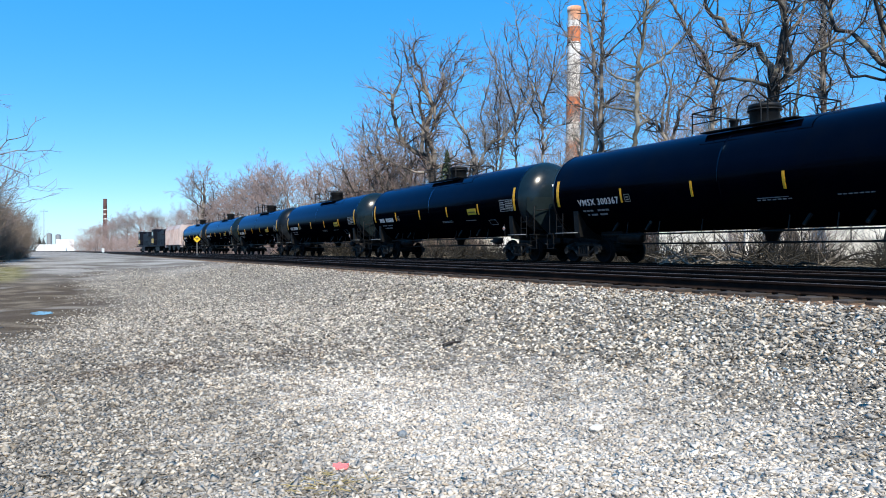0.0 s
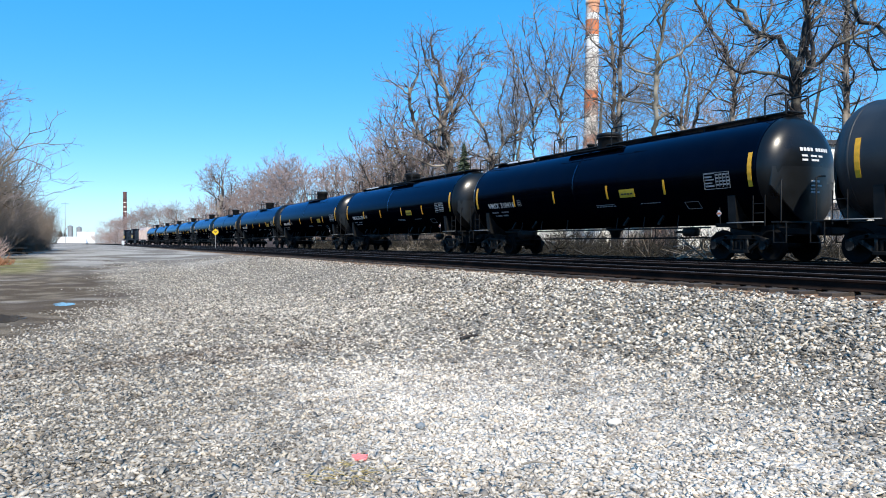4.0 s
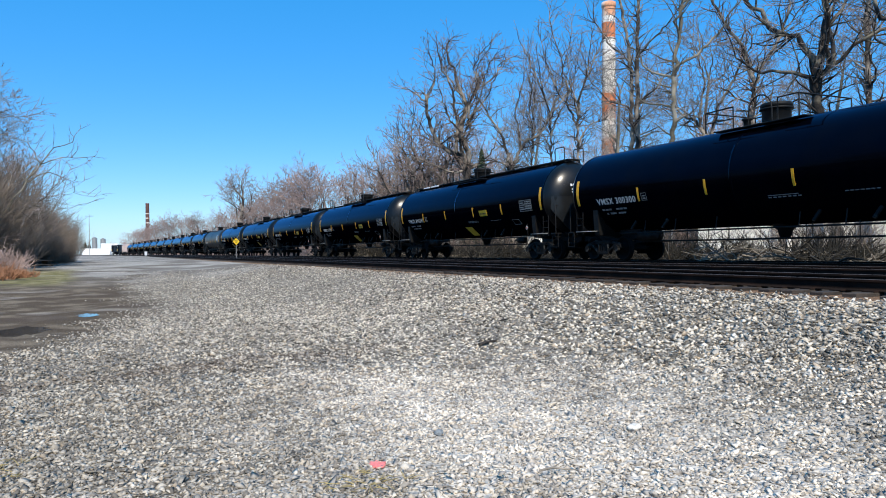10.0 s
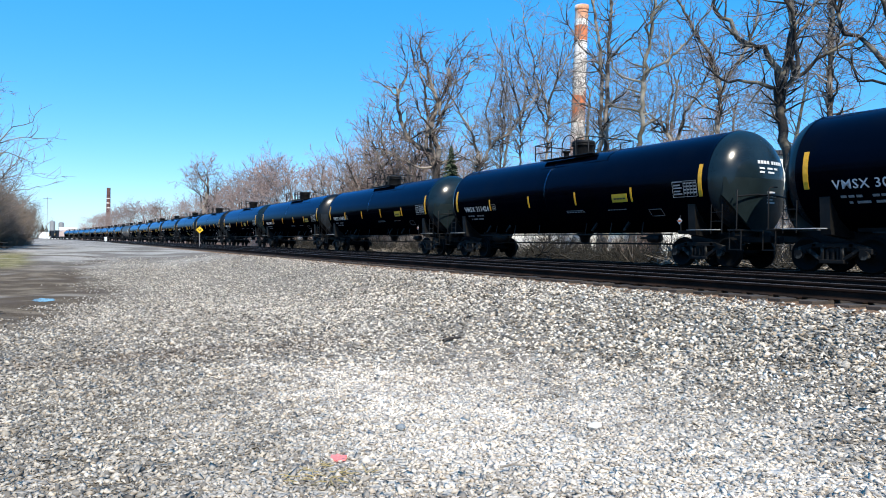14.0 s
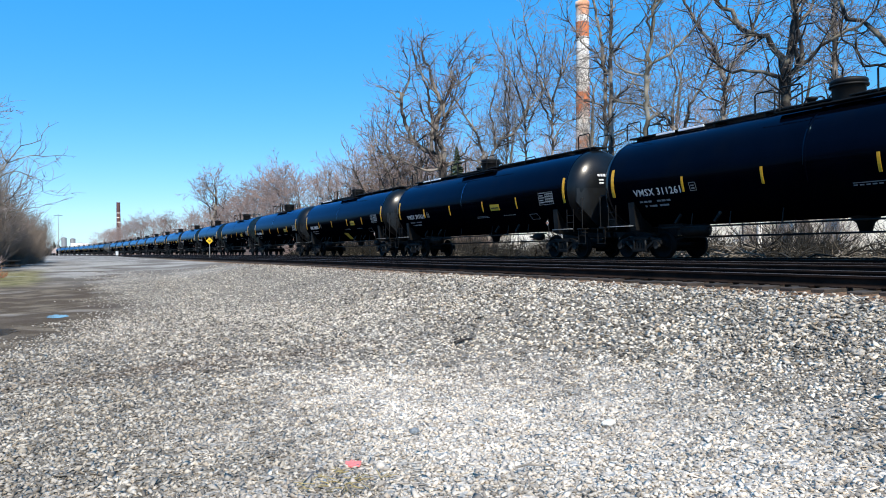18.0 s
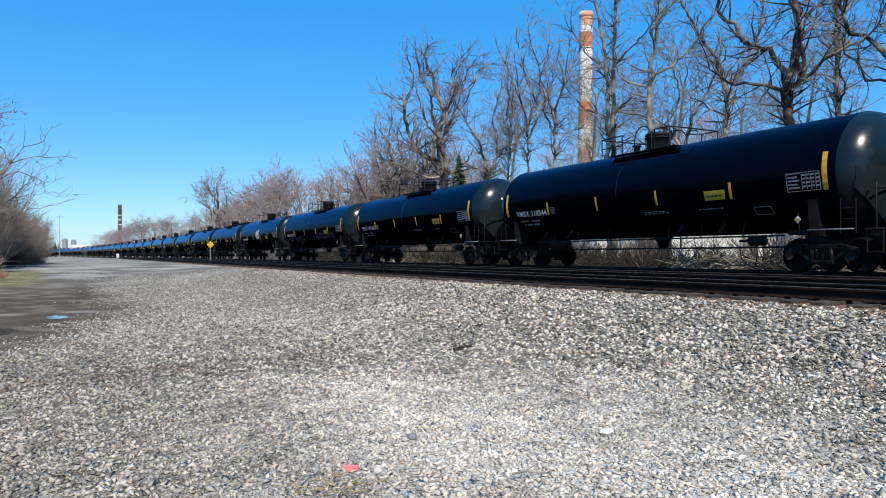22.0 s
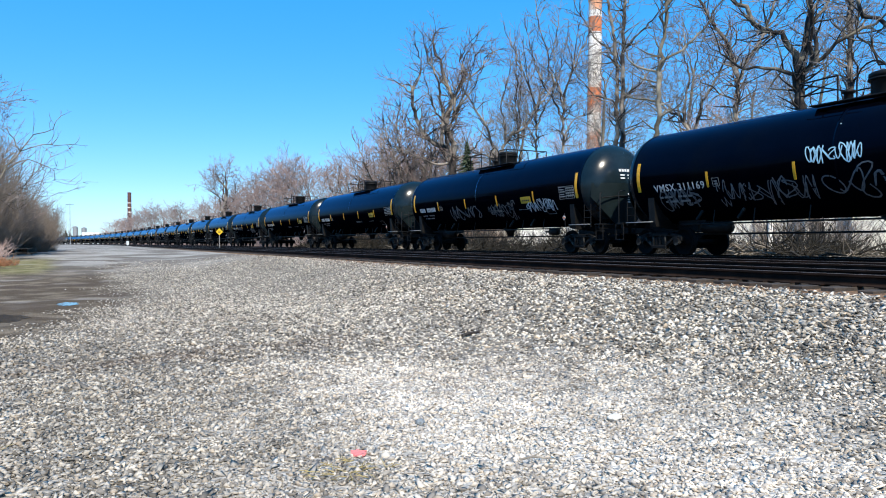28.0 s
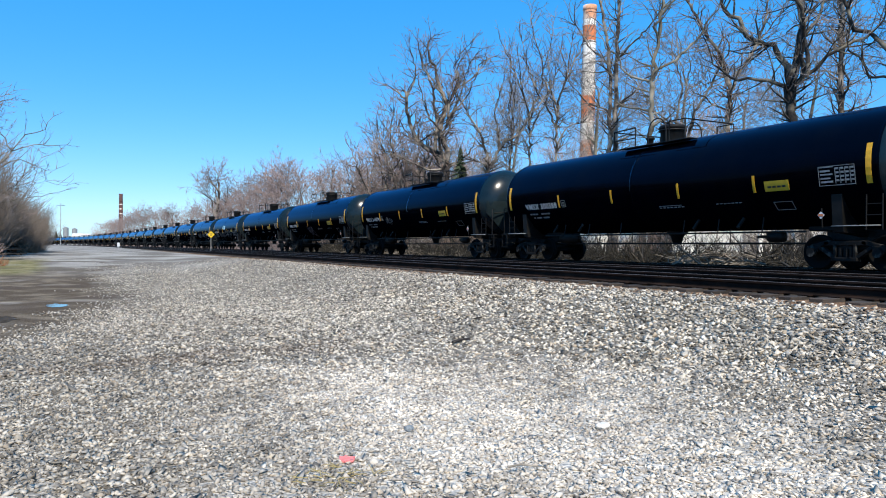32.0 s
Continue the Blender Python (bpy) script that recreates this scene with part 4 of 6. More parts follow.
    part("side_pipe", Mesh().tube([(-1.08, -6.0, 1.02), (-1.08, 6.0, 1.02)], 0.028, 6), UNDER, car)
    part("train_line", Mesh().tube([(-0.5, -8.2, 0.78), (-0.5, -5.8, 0.70), (-0.5, 5.8, 0.70), (-0.5, 8.2, 0.78)], 0.03, 6), UNDER, car)
    hang = Mesh()
    for y in (-4.6, -3.0, -1.6, 1.4, 3.2, 4.7):
        hang.tube([(-1.08, y, 1.02), (-1.0, y, 1.45)], 0.02, 5)
        hang.tube([(-0.5, y, 0.70), (-0.5, y, 1.15)], 0.016, 5)
    tagged(part("pipe_hanger", hang, UNDER, car), kind="stuff")
    part("air_reservoir", Mesh().lathe([(-0.55, 0.0), (-0.5, 0.2), (0.5, 0.2), (0.55, 0.0)], 16, Matrix.Translation((-0.55, 5.0, 0.92))), UNDER, car)
    part("brake_cylinder", Mesh().lathe([(-0.3, 0.0), (-0.28, 0.16), (0.2, 0.16), (0.25, 0.05), (0.6, 0.04), (0.6, 0.0)], 14, Matrix.Translation((-0.5, -4.6, 0.9))), UNDER, car)
    for y in (3.6, 5.2, -3.9, -2.2):
        part("support_bracket", Mesh().box((-1.12, y, 1.30), (0.07, 0.10, 0.36), 0.01, Matrix.Rotation(radians(24), 4, "Y") @ Matrix.Rotation(radians(22), 4, "X")), TRUCK, car)
    # top fittings
    top = TANK_Z + TANK_R
    part("manway_housing", Mesh().lathe([(-0.35, 0.42), (0.42, 0.42), (0.45, 0.47), (0.53, 0.47), (0.57, 0.42), (0.61, 0.2), (0.61, 0.0)], 28, Matrix.Translation((0, py + 0.1, top + 0.02)) @ Matrix.Rotation(radians(90), 4, "X")), UNDER, car, "round black valve housing")
    part("housing_lid_rim", Mesh().lathe([(0.36, 0.43), (0.36, 0.49), (0.41, 0.49), (0.41, 0.43)], 28, Matrix.Translation((0, py + 0.1, top + 0.02)) @ Matrix.Rotation(radians(90), 4, "X")), UNDER, car)
    part("safety_valve", Mesh().lathe([(0.0, 0.12), (0.25, 0.12), (0.28, 0.17), (0.34, 0.17), (0.38, 0.0)], 12, Matrix.Translation((0, py + 1.2, top - 0.03)) @ Matrix.Rotation(radians(90), 4, "X")), UNDER, car)
    for s in (-0.85, 0.85):
        part("grating", Mesh().box((s, py, top - 0.13), (0.34, 3.3, 0.035), 0.008), UNDER, car)
    hr = 0.62 if walkway else 0.70
    if walkway:
        for a, b in ((py - 2.2, py - 1.35), (py + 0.7, py + 1.4), (py + 1.55, py + 2.2), (-8.2, -7.5), (7.5, 8.2)):
            for s in (-1, 1):
                x = s * 1.1 if abs(a) < 6 else s * 0.5
                z = top - 0.1 if abs(a) < 6 else top + 0.02
                part("hoop_rail", Mesh().tube([(x, a, z), (x, a, z + hr - 0.06), (x, a + 0.07, z + hr), (x, b - 0.07, z + hr), (x, b, z + hr - 0.06), (x, b, z)], 0.024, 6), UNDER, car)
        part("top_walkway", Mesh().box((0, 0, top + 0.10), (0.70, 16.5, 0.05), 0.01), UNDER, car, "grating walkway along the top")
        for y in (-7, -5, -3.4, 2.5, 4.4, 6.2, 7.9):
            part("walkway_bracket", Mesh().box((0, y, top + 0.03), (0.6, 0.06, 0.14), 0.008), UNDER, car)
        # white boxes imitate the sky's bright reflection along this edge
        for y, ln in ((6.35, 0.85), (5.2, 1.1)):
            part("pale_edge", Mesh().box((-0.47, y, top + 0.045), (0.05, ln, 0.07), 0.01), GLINT, car, "white strip painted as a sky glint under the walkway")
    else:
        for s in (-1, 1):
            x, low, high = s * 1.12, top - 0.14, top + 0.50
            part("guard_rail", Mesh().tube([(x, py + 1.85, low), (x, py + 1.85, high), (x, py + 0.75, high + 0.02)], 0.026, 6).tube([(x, py + 1.85, top + 0.16), (x, py + 0.75, top + 0.16)], 0.02, 6), UNDER, car)
            part("guard_rail", Mesh().tube([(x, py - 0.85, low), (x, py - 0.85, high), (x, py - 1.55, high), (x, py - 1.55, low)], 0.026, 6), UNDER, car)
            part("rail_post", Mesh().tube([(x, py + 0.75, low), (x, py + 0.75, high + 0.02)], 0.022, 6), UNDER, car)
            hoop = [(x * 0.75, py + 0.42 * math.cos(a), top + 0.30 + 0.46 * math.sin(a)) for a in [math.pi * k / 8 for k in range(9)]]
            part("high_hoop", Mesh().tube([(x * 0.75, py + 0.42, low)] + hoop + [(x * 0.75, py - 0.42, low)], 0.022, 6), UNDER, car)
        for y in (py + 1.85, py - 1.55):
            part("cross_rail", Mesh().tube([(-1.12, y, top + 0.50), (1.12, y, top + 0.50)], 0.022, 6), UNDER, car)
    return car


# ---- bare trees ----
class Branches:
    """Tapered bars gathered in bulk: wood for trunk and limbs, twigs for the crown."""

    def __init__(self):
        self.wood, self.twig = Mesh(), Mesh()


def grow(br, g, p, d, length, r, level, depth, lift, spread, kids, limb=0.85, fine=0.0095, wild=0.13):
    """One branch with its side branches."""
    n = 7 if level == 0 else (7 if level < 3 else (3 if level == 3 else 2))
    pts, rs = [p.copy()], [r]
    tip = 0.35 if level < depth else 0.25
    q, e = p.copy(), d.copy()
    for i in range(n):
        e = (e + Vector((g.gauss(0, wild * (0.42, 0.9, 1, 1, 1)[level]), g.gauss(0, wild * (0.42, 0.9, 1, 1, 1)[level]), g.gauss(0, wild * 0.7) + lift * (0.10 if level else 0.35)))).normalized()
        q = q + e * (length / n)
        pts.append(q.copy())
        rs.append(r * (1 - (1 - tip) * (i + 1) / n))
    sides = 8 if level == 0 else (6 if level == 1 else (4 if level == 2 else 3))
    (br.wood if level < 3 else br.twig).tube(pts, rs, sides, cap=False)
    if level >= depth:
        return
    count = kids[level]
    for k in range(count):
        f = g.uniform(0.32, 1.0) if level else g.uniform(0.22, 1.0)
        if k < 2:
            f = 1.0
        i = min(n - 1, int(f * n))
        at = pts[i].lerp(pts[i + 1], f * n - i) if f < 1 else pts[-1]
        rad = rs[min(n, i + 1)] if f == 1 else rs[i] * 0.62
        way = (pts[i + 1] - pts[i]).normalized()
        side = way.orthogonal().normalized()
        side.rotate(Matrix.Rotation(g.uniform(0, 6.283), 3, way))
        a = radians(g.uniform(10, 24) if f == 1 and level == 0 else g.uniform(14, 32) if f == 1 else g.uniform(30, 66)) * spread
        e2 = (way * math.cos(a) + side * math.sin(a)).normalized()
        ln = length * g.uniform(0.48, 0.78) * (1.0 if level else limb) * (1.12 - 0.35 * f)
        grow(br, g, at, e2, ln, max(fine, rad * (g.uniform(0.7, 0.9) if f == 1 or level else g.uniform(0.45, 0.65))), level + 1, depth, lift, spread, kids, limb, fine, wild)


def tree_kind(name, seed, height, radius, bark, twig, depth=4, kids=(7, 5, 5, 4), lift=0.6, spread=1.0, trunk=0.42, stems=1, limb=0.85, fine=0.0095, wild=0.13):
    """Meshes of one kind of bare tree, its foot at the origin."""
    g, br = random.Random(seed), Branches()
    for s in range(stems):
        lean = 0.035 if stems == 1 else 0.12
        d = Vector((g.gauss(0, lean), g.gauss(0, lean), 1)).normalized()
        foot = Vector((g.gauss(0, 0.1), g.gauss(0, 0.1), -0.3)) * (0 if stems == 1 else 2) + Vector((0, 0, -0.3))
        grow(br, g, foot, d, height * trunk * g.uniform(0.9, 1.1), radius * (1 if stems == 1 else 0.6), 0, depth, lift, spread, kids, limb, fine, wild)
    top = max(v[2] for v in br.twig.v)
    k = height / top
    for ms in (br.wood, br.twig):
        ms.v = [(x * k, y * k, z * k) for x, y, z in ms.v]
    return br.wood.data("trunk", bark), br.twig.data("crown", twig), height


def tree(kind, label, x, y, height, turn, group="trees behind the line", category="tree", wide=1.0):
    wood, twigs, h = kind
    k = height / h
    t = thing("bare_tree", label, category, group, m=Matrix.Translation((x, y, float(ground_z(x, y)) - 0.05)))
    for name, me in (("trunk", wood), ("crown", twigs)):
        ob = part(name, me, None, t)
        ob.matrix_local = Matrix.Rotation(radians(turn), 4, "Z") @ Matrix.Diagonal((k * wide, k * wide, k, 1))
    return t


def shoot(br, g, p, d, length, r, level, dense, fine, rise):
    """A crooked side branch that forks down to twigs."""
    n = max(2, min(9, int(length / (0.42 if level < 4 else 0.3))))
    pts, rs, e = [p.copy()], [r], d.copy()
    end = max(fine * 0.7, r * 0.3)
    for i in range(n):
        e = (e + Vector((g.gauss(0, 0.22), g.gauss(0, 0.22), g.gauss(0, 0.17) + rise))).normalized()
        pts.append(pts[-1] + e * (length / n))
        rs.append(r + (end - r) * (i + 1) / n)
    (br.wood if level < 3 else br.twig).tube(pts, rs, 5 if level < 3 else 3, cap=False)
    if level >= 5 or length < 0.3:
        return
    for k in range(max(2, int(length * dense * g.uniform(0.8, 1.2)))):
        f = g.uniform(0.2, 1.0) if k else 1.0
        i = min(n - 1, int(f * n))
        at = pts[i].lerp(pts[i + 1], f * n - i)
        way = (pts[i + 1] - pts[i]).normalized()
        side = way.orthogonal().normalized()
        side.rotate(Matrix.Rotation(g.uniform(0, 6.283), 3, way))
        a = radians(g.uniform(28, 68) if k else g.uniform(8, 25))
        ln = length * (g.uniform(0.3, 0.6) if k else 0.45) * (1.15 - 0.4 * f)
        shoot(br, g, at, (way * math.cos(a) + side * math.sin(a)).normalized(), min(ln, 2.2), max(fine, rs[i] * g.uniform(0.5, 0.7)), level + 1, dense, fine, rise)


def bough(br, g, start, route, r0, r1, every, reach, dense, fine, rise=0.05, bare=0.0):
    """A main stem: route is its legs (heading, rise, metres), headings from the tree's own x axis; it throws side branches of up to reach metres."""
    foot = Vector(start)
    pts = [foot.copy()]
    for heading, up, length in route:
        h, u = radians(heading), radians(up)
        way = Vector((math.cos(h) * math.cos(u), math.sin(h) * math.cos(u), math.sin(u)))
        n = max(2, int(length / 0.38))
        # thick wood runs straighter than thin limbs; each leg also bows to one side
        crook = min(0.065, 0.011 / max(r0, 0.08))
        bow = Vector((g.gauss(0, 1), g.gauss(0, 1), g.gauss(0, 0.8))) * min(0.28, 0.10 * length) * min(1.0, crook * 15)
        for i in range(1, n + 1):
            kink = crook if i < n else 0.02
            pts.append(foot + way * (length * i / n) + bow * math.sin(math.pi * i / n) + Vector((g.gauss(0, kink), g.gauss(0, kink), g.gauss(0, kink * 0.8))))
        foot = foot + way * length
    n = len(pts) - 1
    rs = [r0 + (r1 - r0) * (i / n) ** 0.85 for i in range(n + 1)]
    br.wood.tube(pts, [r * g.uniform(0.93, 1.08) for r in rs], 9, cap=False)
    total = sum(leg[2] for leg in route)
    for k in range(int(total * every)):
        f = 1.0 if k < 2 else g.uniform(bare, 1.0)
        i = min(n - 1, int(f * n))
        at = pts[i].lerp(pts[i + 1], f * n - i)
        way = (pts[i + 1] - pts[i]).normalized()
        side = way.orthogonal().normalized()
        side.rotate(Matrix.Rotation(g.uniform(0, 6.283), 3, way))
        a = radians(g.uniform(30, 72) if k > 1 else g.uniform(10, 30))
        shoot(br, g, at, (way * math.cos(a) + side * math.sin(a)).normalized(), reach * g.uniform(0.4, 1.0) * (1.15 - 0.45 * f), max(fine * 1.6, min(0.06, rs[i] * g.uniform(0.35, 0.6))), 2, dense, fine, rise)
    return pts


def built_tree(seed, bark, twig, boughs, every=1.5, reach=3.0, dense=2.0, fine=0.016, rise=0.05):
    """Meshes of a tree from its trunk and main boughs: (start x, start height, route, radius at its foot and tip, how much of it is bare)."""
    g, br, grown = random.Random(seed), Branches(), []
    for x, z, route, r0, r1, bare in boughs:
        start = Vector((x, 0, z))
        if z > 0:
            start = min(grown, key=lambda p: (p - start).length)
        grown += bough(br, g, start, route, 0.64 * r0, 0.6 * r1, every * 1.5, reach, dense * 1.1, fine, rise, bare)
    return br.wood.data("trunk", bark), br.twig.data("crown", twig), 20.0


def brush_kind(seed, height, width, stems, mat, forks=5, mess=0.5):
    """A thicket of thin stems."""
    g, ms = random.Random(seed), Mesh()
    for s in range(stems):
        a, r = g.uniform(0, 6.283), width * math.sqrt(g.uniform(0, 1)) * 0.8
        p = Vector((r * math.cos(a), r * math.sin(a), -0.1))
        d = Vector((g.gauss(0, mess) + 0.5 * mess * math.cos(a), g.gauss(0, mess) + 0.5 * mess * math.sin(a), 1)).normalized()
        ln = height * g.uniform(0.55, 1.0) * (1.1 - 0.4 * r / width)
        pts = [p]
        for i in range(3):
            d = (d + Vector((g.gauss(0, 0.14), g.gauss(0, 0.14), 0.05))).normalized()
            pts.append(pts[-1] + d * ln / 3)
        ms.tube(pts, [0.022, 0.017, 0.012, 0.006], 3, cap=False)
        for k in range(forks):
            i = g.randint(1, 2)
            q = pts[i].lerp(pts[i + 1], g.random())
            e = (d + Vector((g.gauss(0, 0.5), g.gauss(0, 0.5), g.gauss(0.1, 0.3)))).normalized()
            q2 = q + e * ln * 0.2
            ms.tube([q, q2, q2 + (e + Vector((g.gauss(0, 0.3), g.gauss(0, 0.3), 0.2))).normalized() * ln * 0.15], [0.011, 0.008, 0.005], 3, cap=False)
    return ms.data("stems", mat), height


def tangle_kind(seed, height, width, sticks, mat):
    """A heap of fallen branches lying across one another."""
    g, ms = random.Random(seed), Mesh()
    for s in range(sticks):
        p = Vector((g.gauss(0, width * 0.5), g.gauss(0, width * 0.5), g.uniform(0, height * 0.5)))
        a = g.uniform(0, 6.283)
        d = Vector((math.cos(a), math.sin(a), g.gauss(0.25, 0.45))).normalized()
        ln, r = g.uniform(0.7, 2.2), g.uniform(0.012, 0.04)
        bow = Vector((g.gauss(0, 0.15), g.gauss(0, 0.15), g.gauss(0.1, 0.15))) * ln
        pts = [p - d * ln / 2, p - d * ln / 6 + bow * 0.6, p + d * ln / 6 + bow * 0.7, p + d * ln / 2 + bow * 0.2]
        for q in pts:
            q.z = max(q.z, -0.1)
        ms.tube(pts, [r, r * 0.9, r * 0.7, r * 0.3], 4, cap=False)
        for k in range(3):
            e = (d + Vector((g.gauss(0, 0.6), g.gauss(0, 0.6), g.gauss(0.2, 0.5)))).normalized()
            q = pts[g.randint(1, 2)]
            ms.tube([q, q + e * ln * 0.2, q + e * ln * 0.35 + Vector((0, 0, 0.04))], [r * 0.6, r * 0.4, r * 0.2], 3, cap=False)
    return ms.data("stems", mat), height


def shrub(kind, label, x, y, height, turn, group="brush along the line", wide=1.0):
    me, h = kind
    ob = one("shrub", me, None, label, "shrub", group)
    ob.matrix_world = Matrix.Translation((x, y, float(ground_z(x, y)))) @ Matrix.Rotation(radians(turn), 4, "Z") @ Matrix.Diagonal((wide * height / h, wide * height / h, height / h, 1))
    return ob


def along(deg, dist):
    """Plan place at an angle from the line's direction and a distance from the camera."""
    return dist * math.sin(radians(deg)), dist * math.cos(radians(deg))


def woods():
    tall = tree_kind("ash", 22, 26, 0.34, BARK_GREEN, TWIG, depth=4, kids=(16, 7, 5, 3), spread=1.1, trunk=0.85, lift=0.5, limb=0.46, fine=0.017, wild=0.24)
    tall2 = tree_kind("poplar", 33, 26, 0.27, BARK_GREEN, TWIG, depth=4, kids=(20, 8, 5, 3), spread=1.05, trunk=0.88, lift=0.6, limb=0.42, fine=0.017, wild=0.22)
    fork = tree_kind("locust", 49, 20, 0.13, BARK_DARK, TWIG, depth=4, kids=(12, 7, 6, 3), spread=1.15, trunk=0.55, limb=0.66, lift=0.45, fine=0.018, wild=0.30)
    thin = tree_kind("sapling", 55, 18, 0.22, BARK_GREEN, TWIG, depth=4, kids=(14, 7, 5, 3), spread=0.95, trunk=0.78, limb=0.42, fine=0.016, wild=0.22)
    rosy = tree_kind("maple", 66, 17, 0.30, BARK, TWIG_PINK, depth=4, kids=(10, 6, 5, 4), spread=0.9, trunk=0.42, stems=2, fine=0.013, wild=0.16)
    far = tree_kind("far_maple", 71, 17, 0.34, TWIG, TWIG_FAR, depth=4, kids=(9, 6, 5, 3), spread=1.05, trunk=0.45, stems=2, limb=0.7, fine=0.024, wild=0.18)
    far_oak = tree_kind("far_oak", 74, 18, 0.45, BARK, TWIG_TAN, depth=4, kids=(10, 7, 5, 3), spread=1.1, trunk=0.5, limb=0.7, fine=0.024, wild=0.24)
    # trees of the front row, each with its own habit
    oak = built_tree(3, BARK, TWIG_TAN, (
        (0, -0.3, ((0, 89, 8.6),), 0.72, 0.55, 0.8),
        (-0.4, 7.4, ((180, 48, 3.4), (180, 68, 2.8), (150, 86, 1.6)), 0.33, 0.20, 0.3),
        (-3.5, 13.6, ((180, 34, 1.2), (190, 22, 1.0)), 0.15, 0.05, 0.2), (-3.5, 13.6, ((0, 66, 1.5), (180, 82, 2.6)), 0.15, 0.05, 0.2),
        (0.2, 8.2, ((180, 76, 2.6), (20, 76, 2.7), (165, 70, 2.8), (180, 60, 1.0), (90, 84, 2.0)), 0.42, 0.10, 0.25),
        (-0.3, 7.8, ((180, 70, 2.2), (180, 88, 3.4), (195, 72, 3.0), (170, 80, 2.2)), 0.30, 0.07, 0.25),
        (0.3, 12.8, ((0, 58, 2.4), (0, 48, 2.4), (0, 30, 1.4)), 0.17, 0.05, 0.2), (0.3, 13.2, ((20, 75, 3.2), (10, 60, 2.6)), 0.16, 0.04, 0.2),
        (-0.3, 7.5, ((185, 10, 2.6), (180, 22, 3.0)), 0.17, 0.05, 0.1), (-0.6, 9.5, ((190, 25, 2.4), (180, 50, 3.0)), 0.14, 0.04, 0.1),
        (0.2, 8.0, ((-10, 30, 2.0), (20, 62, 2.4)), 0.17, 0.05, 0.1), (0.1, 8.2, ((250, 55, 3.0), (200, 65, 4.5)), 0.22, 0.05, 0.2), (0.0, 8.2, ((70, 60, 4.0), (100, 65, 4.0)), 0.22, 0.05, 0.2),
        (-2.2, 10.2, ((0, 32, 2.4), (10, 42, 2.4)), 0.11, 0.04, 0.1), (0.3, 11.6, ((0, 78, 3.4), (5, 72, 3.6)), 0.17, 0.04, 0.15),
        (0.2, 10.6, ((0, 66, 3.4), (0, 70, 4.0)), 0.16, 0.04, 0.15), (-0.2, 11.8, ((180, 80, 3.2), (175, 74, 3.4)), 0.16, 0.04, 0.15),
        (0.4, 11.2, ((0, 56, 3.0), (0, 60, 3.6)), 0.14, 0.04, 0.15)), every=2.1, reach=2.3, dense=2.3, fine=0.016)
    dark_oak = built_tree(8, BARK_DARK, TWIG, (
        (0, -0.3, ((180, 83.5, 9.0),), 0.42, 0.36, 0.8),
        (-0.2, 9.0, ((180, 22, 1.3), (185, 2, 0.9), (180, 38, 1.1), (170, 66, 1.2)), 0.15, 0.05, 0.1),
        (-0.1, 8.6, ((180, 75, 1.4), (190, 68, 0.7), (180, 22, 0.9), (170, 60, 1.3), (180, 64, 1.6), (150, 76, 2.4)), 0.25, 0.08, 0.2),
        (0.1, 8.6, ((0, 78, 1.8), (0, 86, 1.5), (180, 85, 2.2), (60, 78, 3.5)), 0.28, 0.08, 0.2), (0.2, 8.4, ((0, 56, 1.0), (0, 42, 1.3), (0, 26, 1.2), (0, 52, 2.2)), 0.17, 0.05, 0.2),
        (-0.5, 11.0, ((20, 60, 1.6), (160, 70, 2.2)), 0.12, 0.05, 0.1), (0, 8.8, ((90, 50, 3.0), (60, 65, 4.0)), 0.2, 0.05, 0.2), (0, 8.5, ((270, 58, 2.6), (240, 66, 3.5)), 0.18, 0.05, 0.2)),
        every=2.0, reach=2.6, dense=2.3, fine=0.014, rise=0.02)
    bent = built_tree(18, BARK_DARK, TWIG, (
        (0, -0.3, ((0, 90, 8.4), (0, 80, 6.0)), 0.42, 0.2, 0.6), (-0.1, 8.2, ((180, 16, 0.9), (190, 2, 0.5), (180, 60, 1.4), (180, 76, 1.3)), 0.10, 0.04, 0.1),
        (-0.1, 8.6, ((180, 48, 1.6), (180, 34, 1.1), (185, 74, 1.4), (180, 84, 2.6)), 0.19, 0.07, 0.2), (0, 9.5, ((250, 60, 4.0),), 0.16, 0.05, 0.2), (0, 9.0, ((60, 50, 5.0),), 0.16, 0.05, 0.2)),
        every=1.9, reach=2.4, dense=2.2, fine=0.014, rise=0.02)
    twin = built_tree(21, BARK, TWIG, (
        (-0.18, -0.3, ((90, 90, 10.0), (180, 88, 6.0), (180, 80, 6.0)), 0.36, 0.10, 0.35), (0.20, -0.3, ((90, 90, 11.0), (10, 88, 7.0), (0, 84, 6.0)), 0.40, 0.10, 0.35),
        (-0.4, 10.5, ((185, 25, 1.5), (180, 50, 2.2)), 0.11, 0.04, 0.1), (0.4, 11.0, ((0, 40, 2.0), (10, 30, 1.8)), 0.11, 0.04, 0.1), (0.5, 14.0, ((0, 45, 2.6), (0, 60, 2.0)), 0.12, 0.04, 0.1), (-0.3, 14.0, ((180, 40, 1.6), (180, 60, 3.0)), 0.12, 0.04, 0.1)),
        every=1.5, reach=2.6, dense=2.1, fine=0.015)
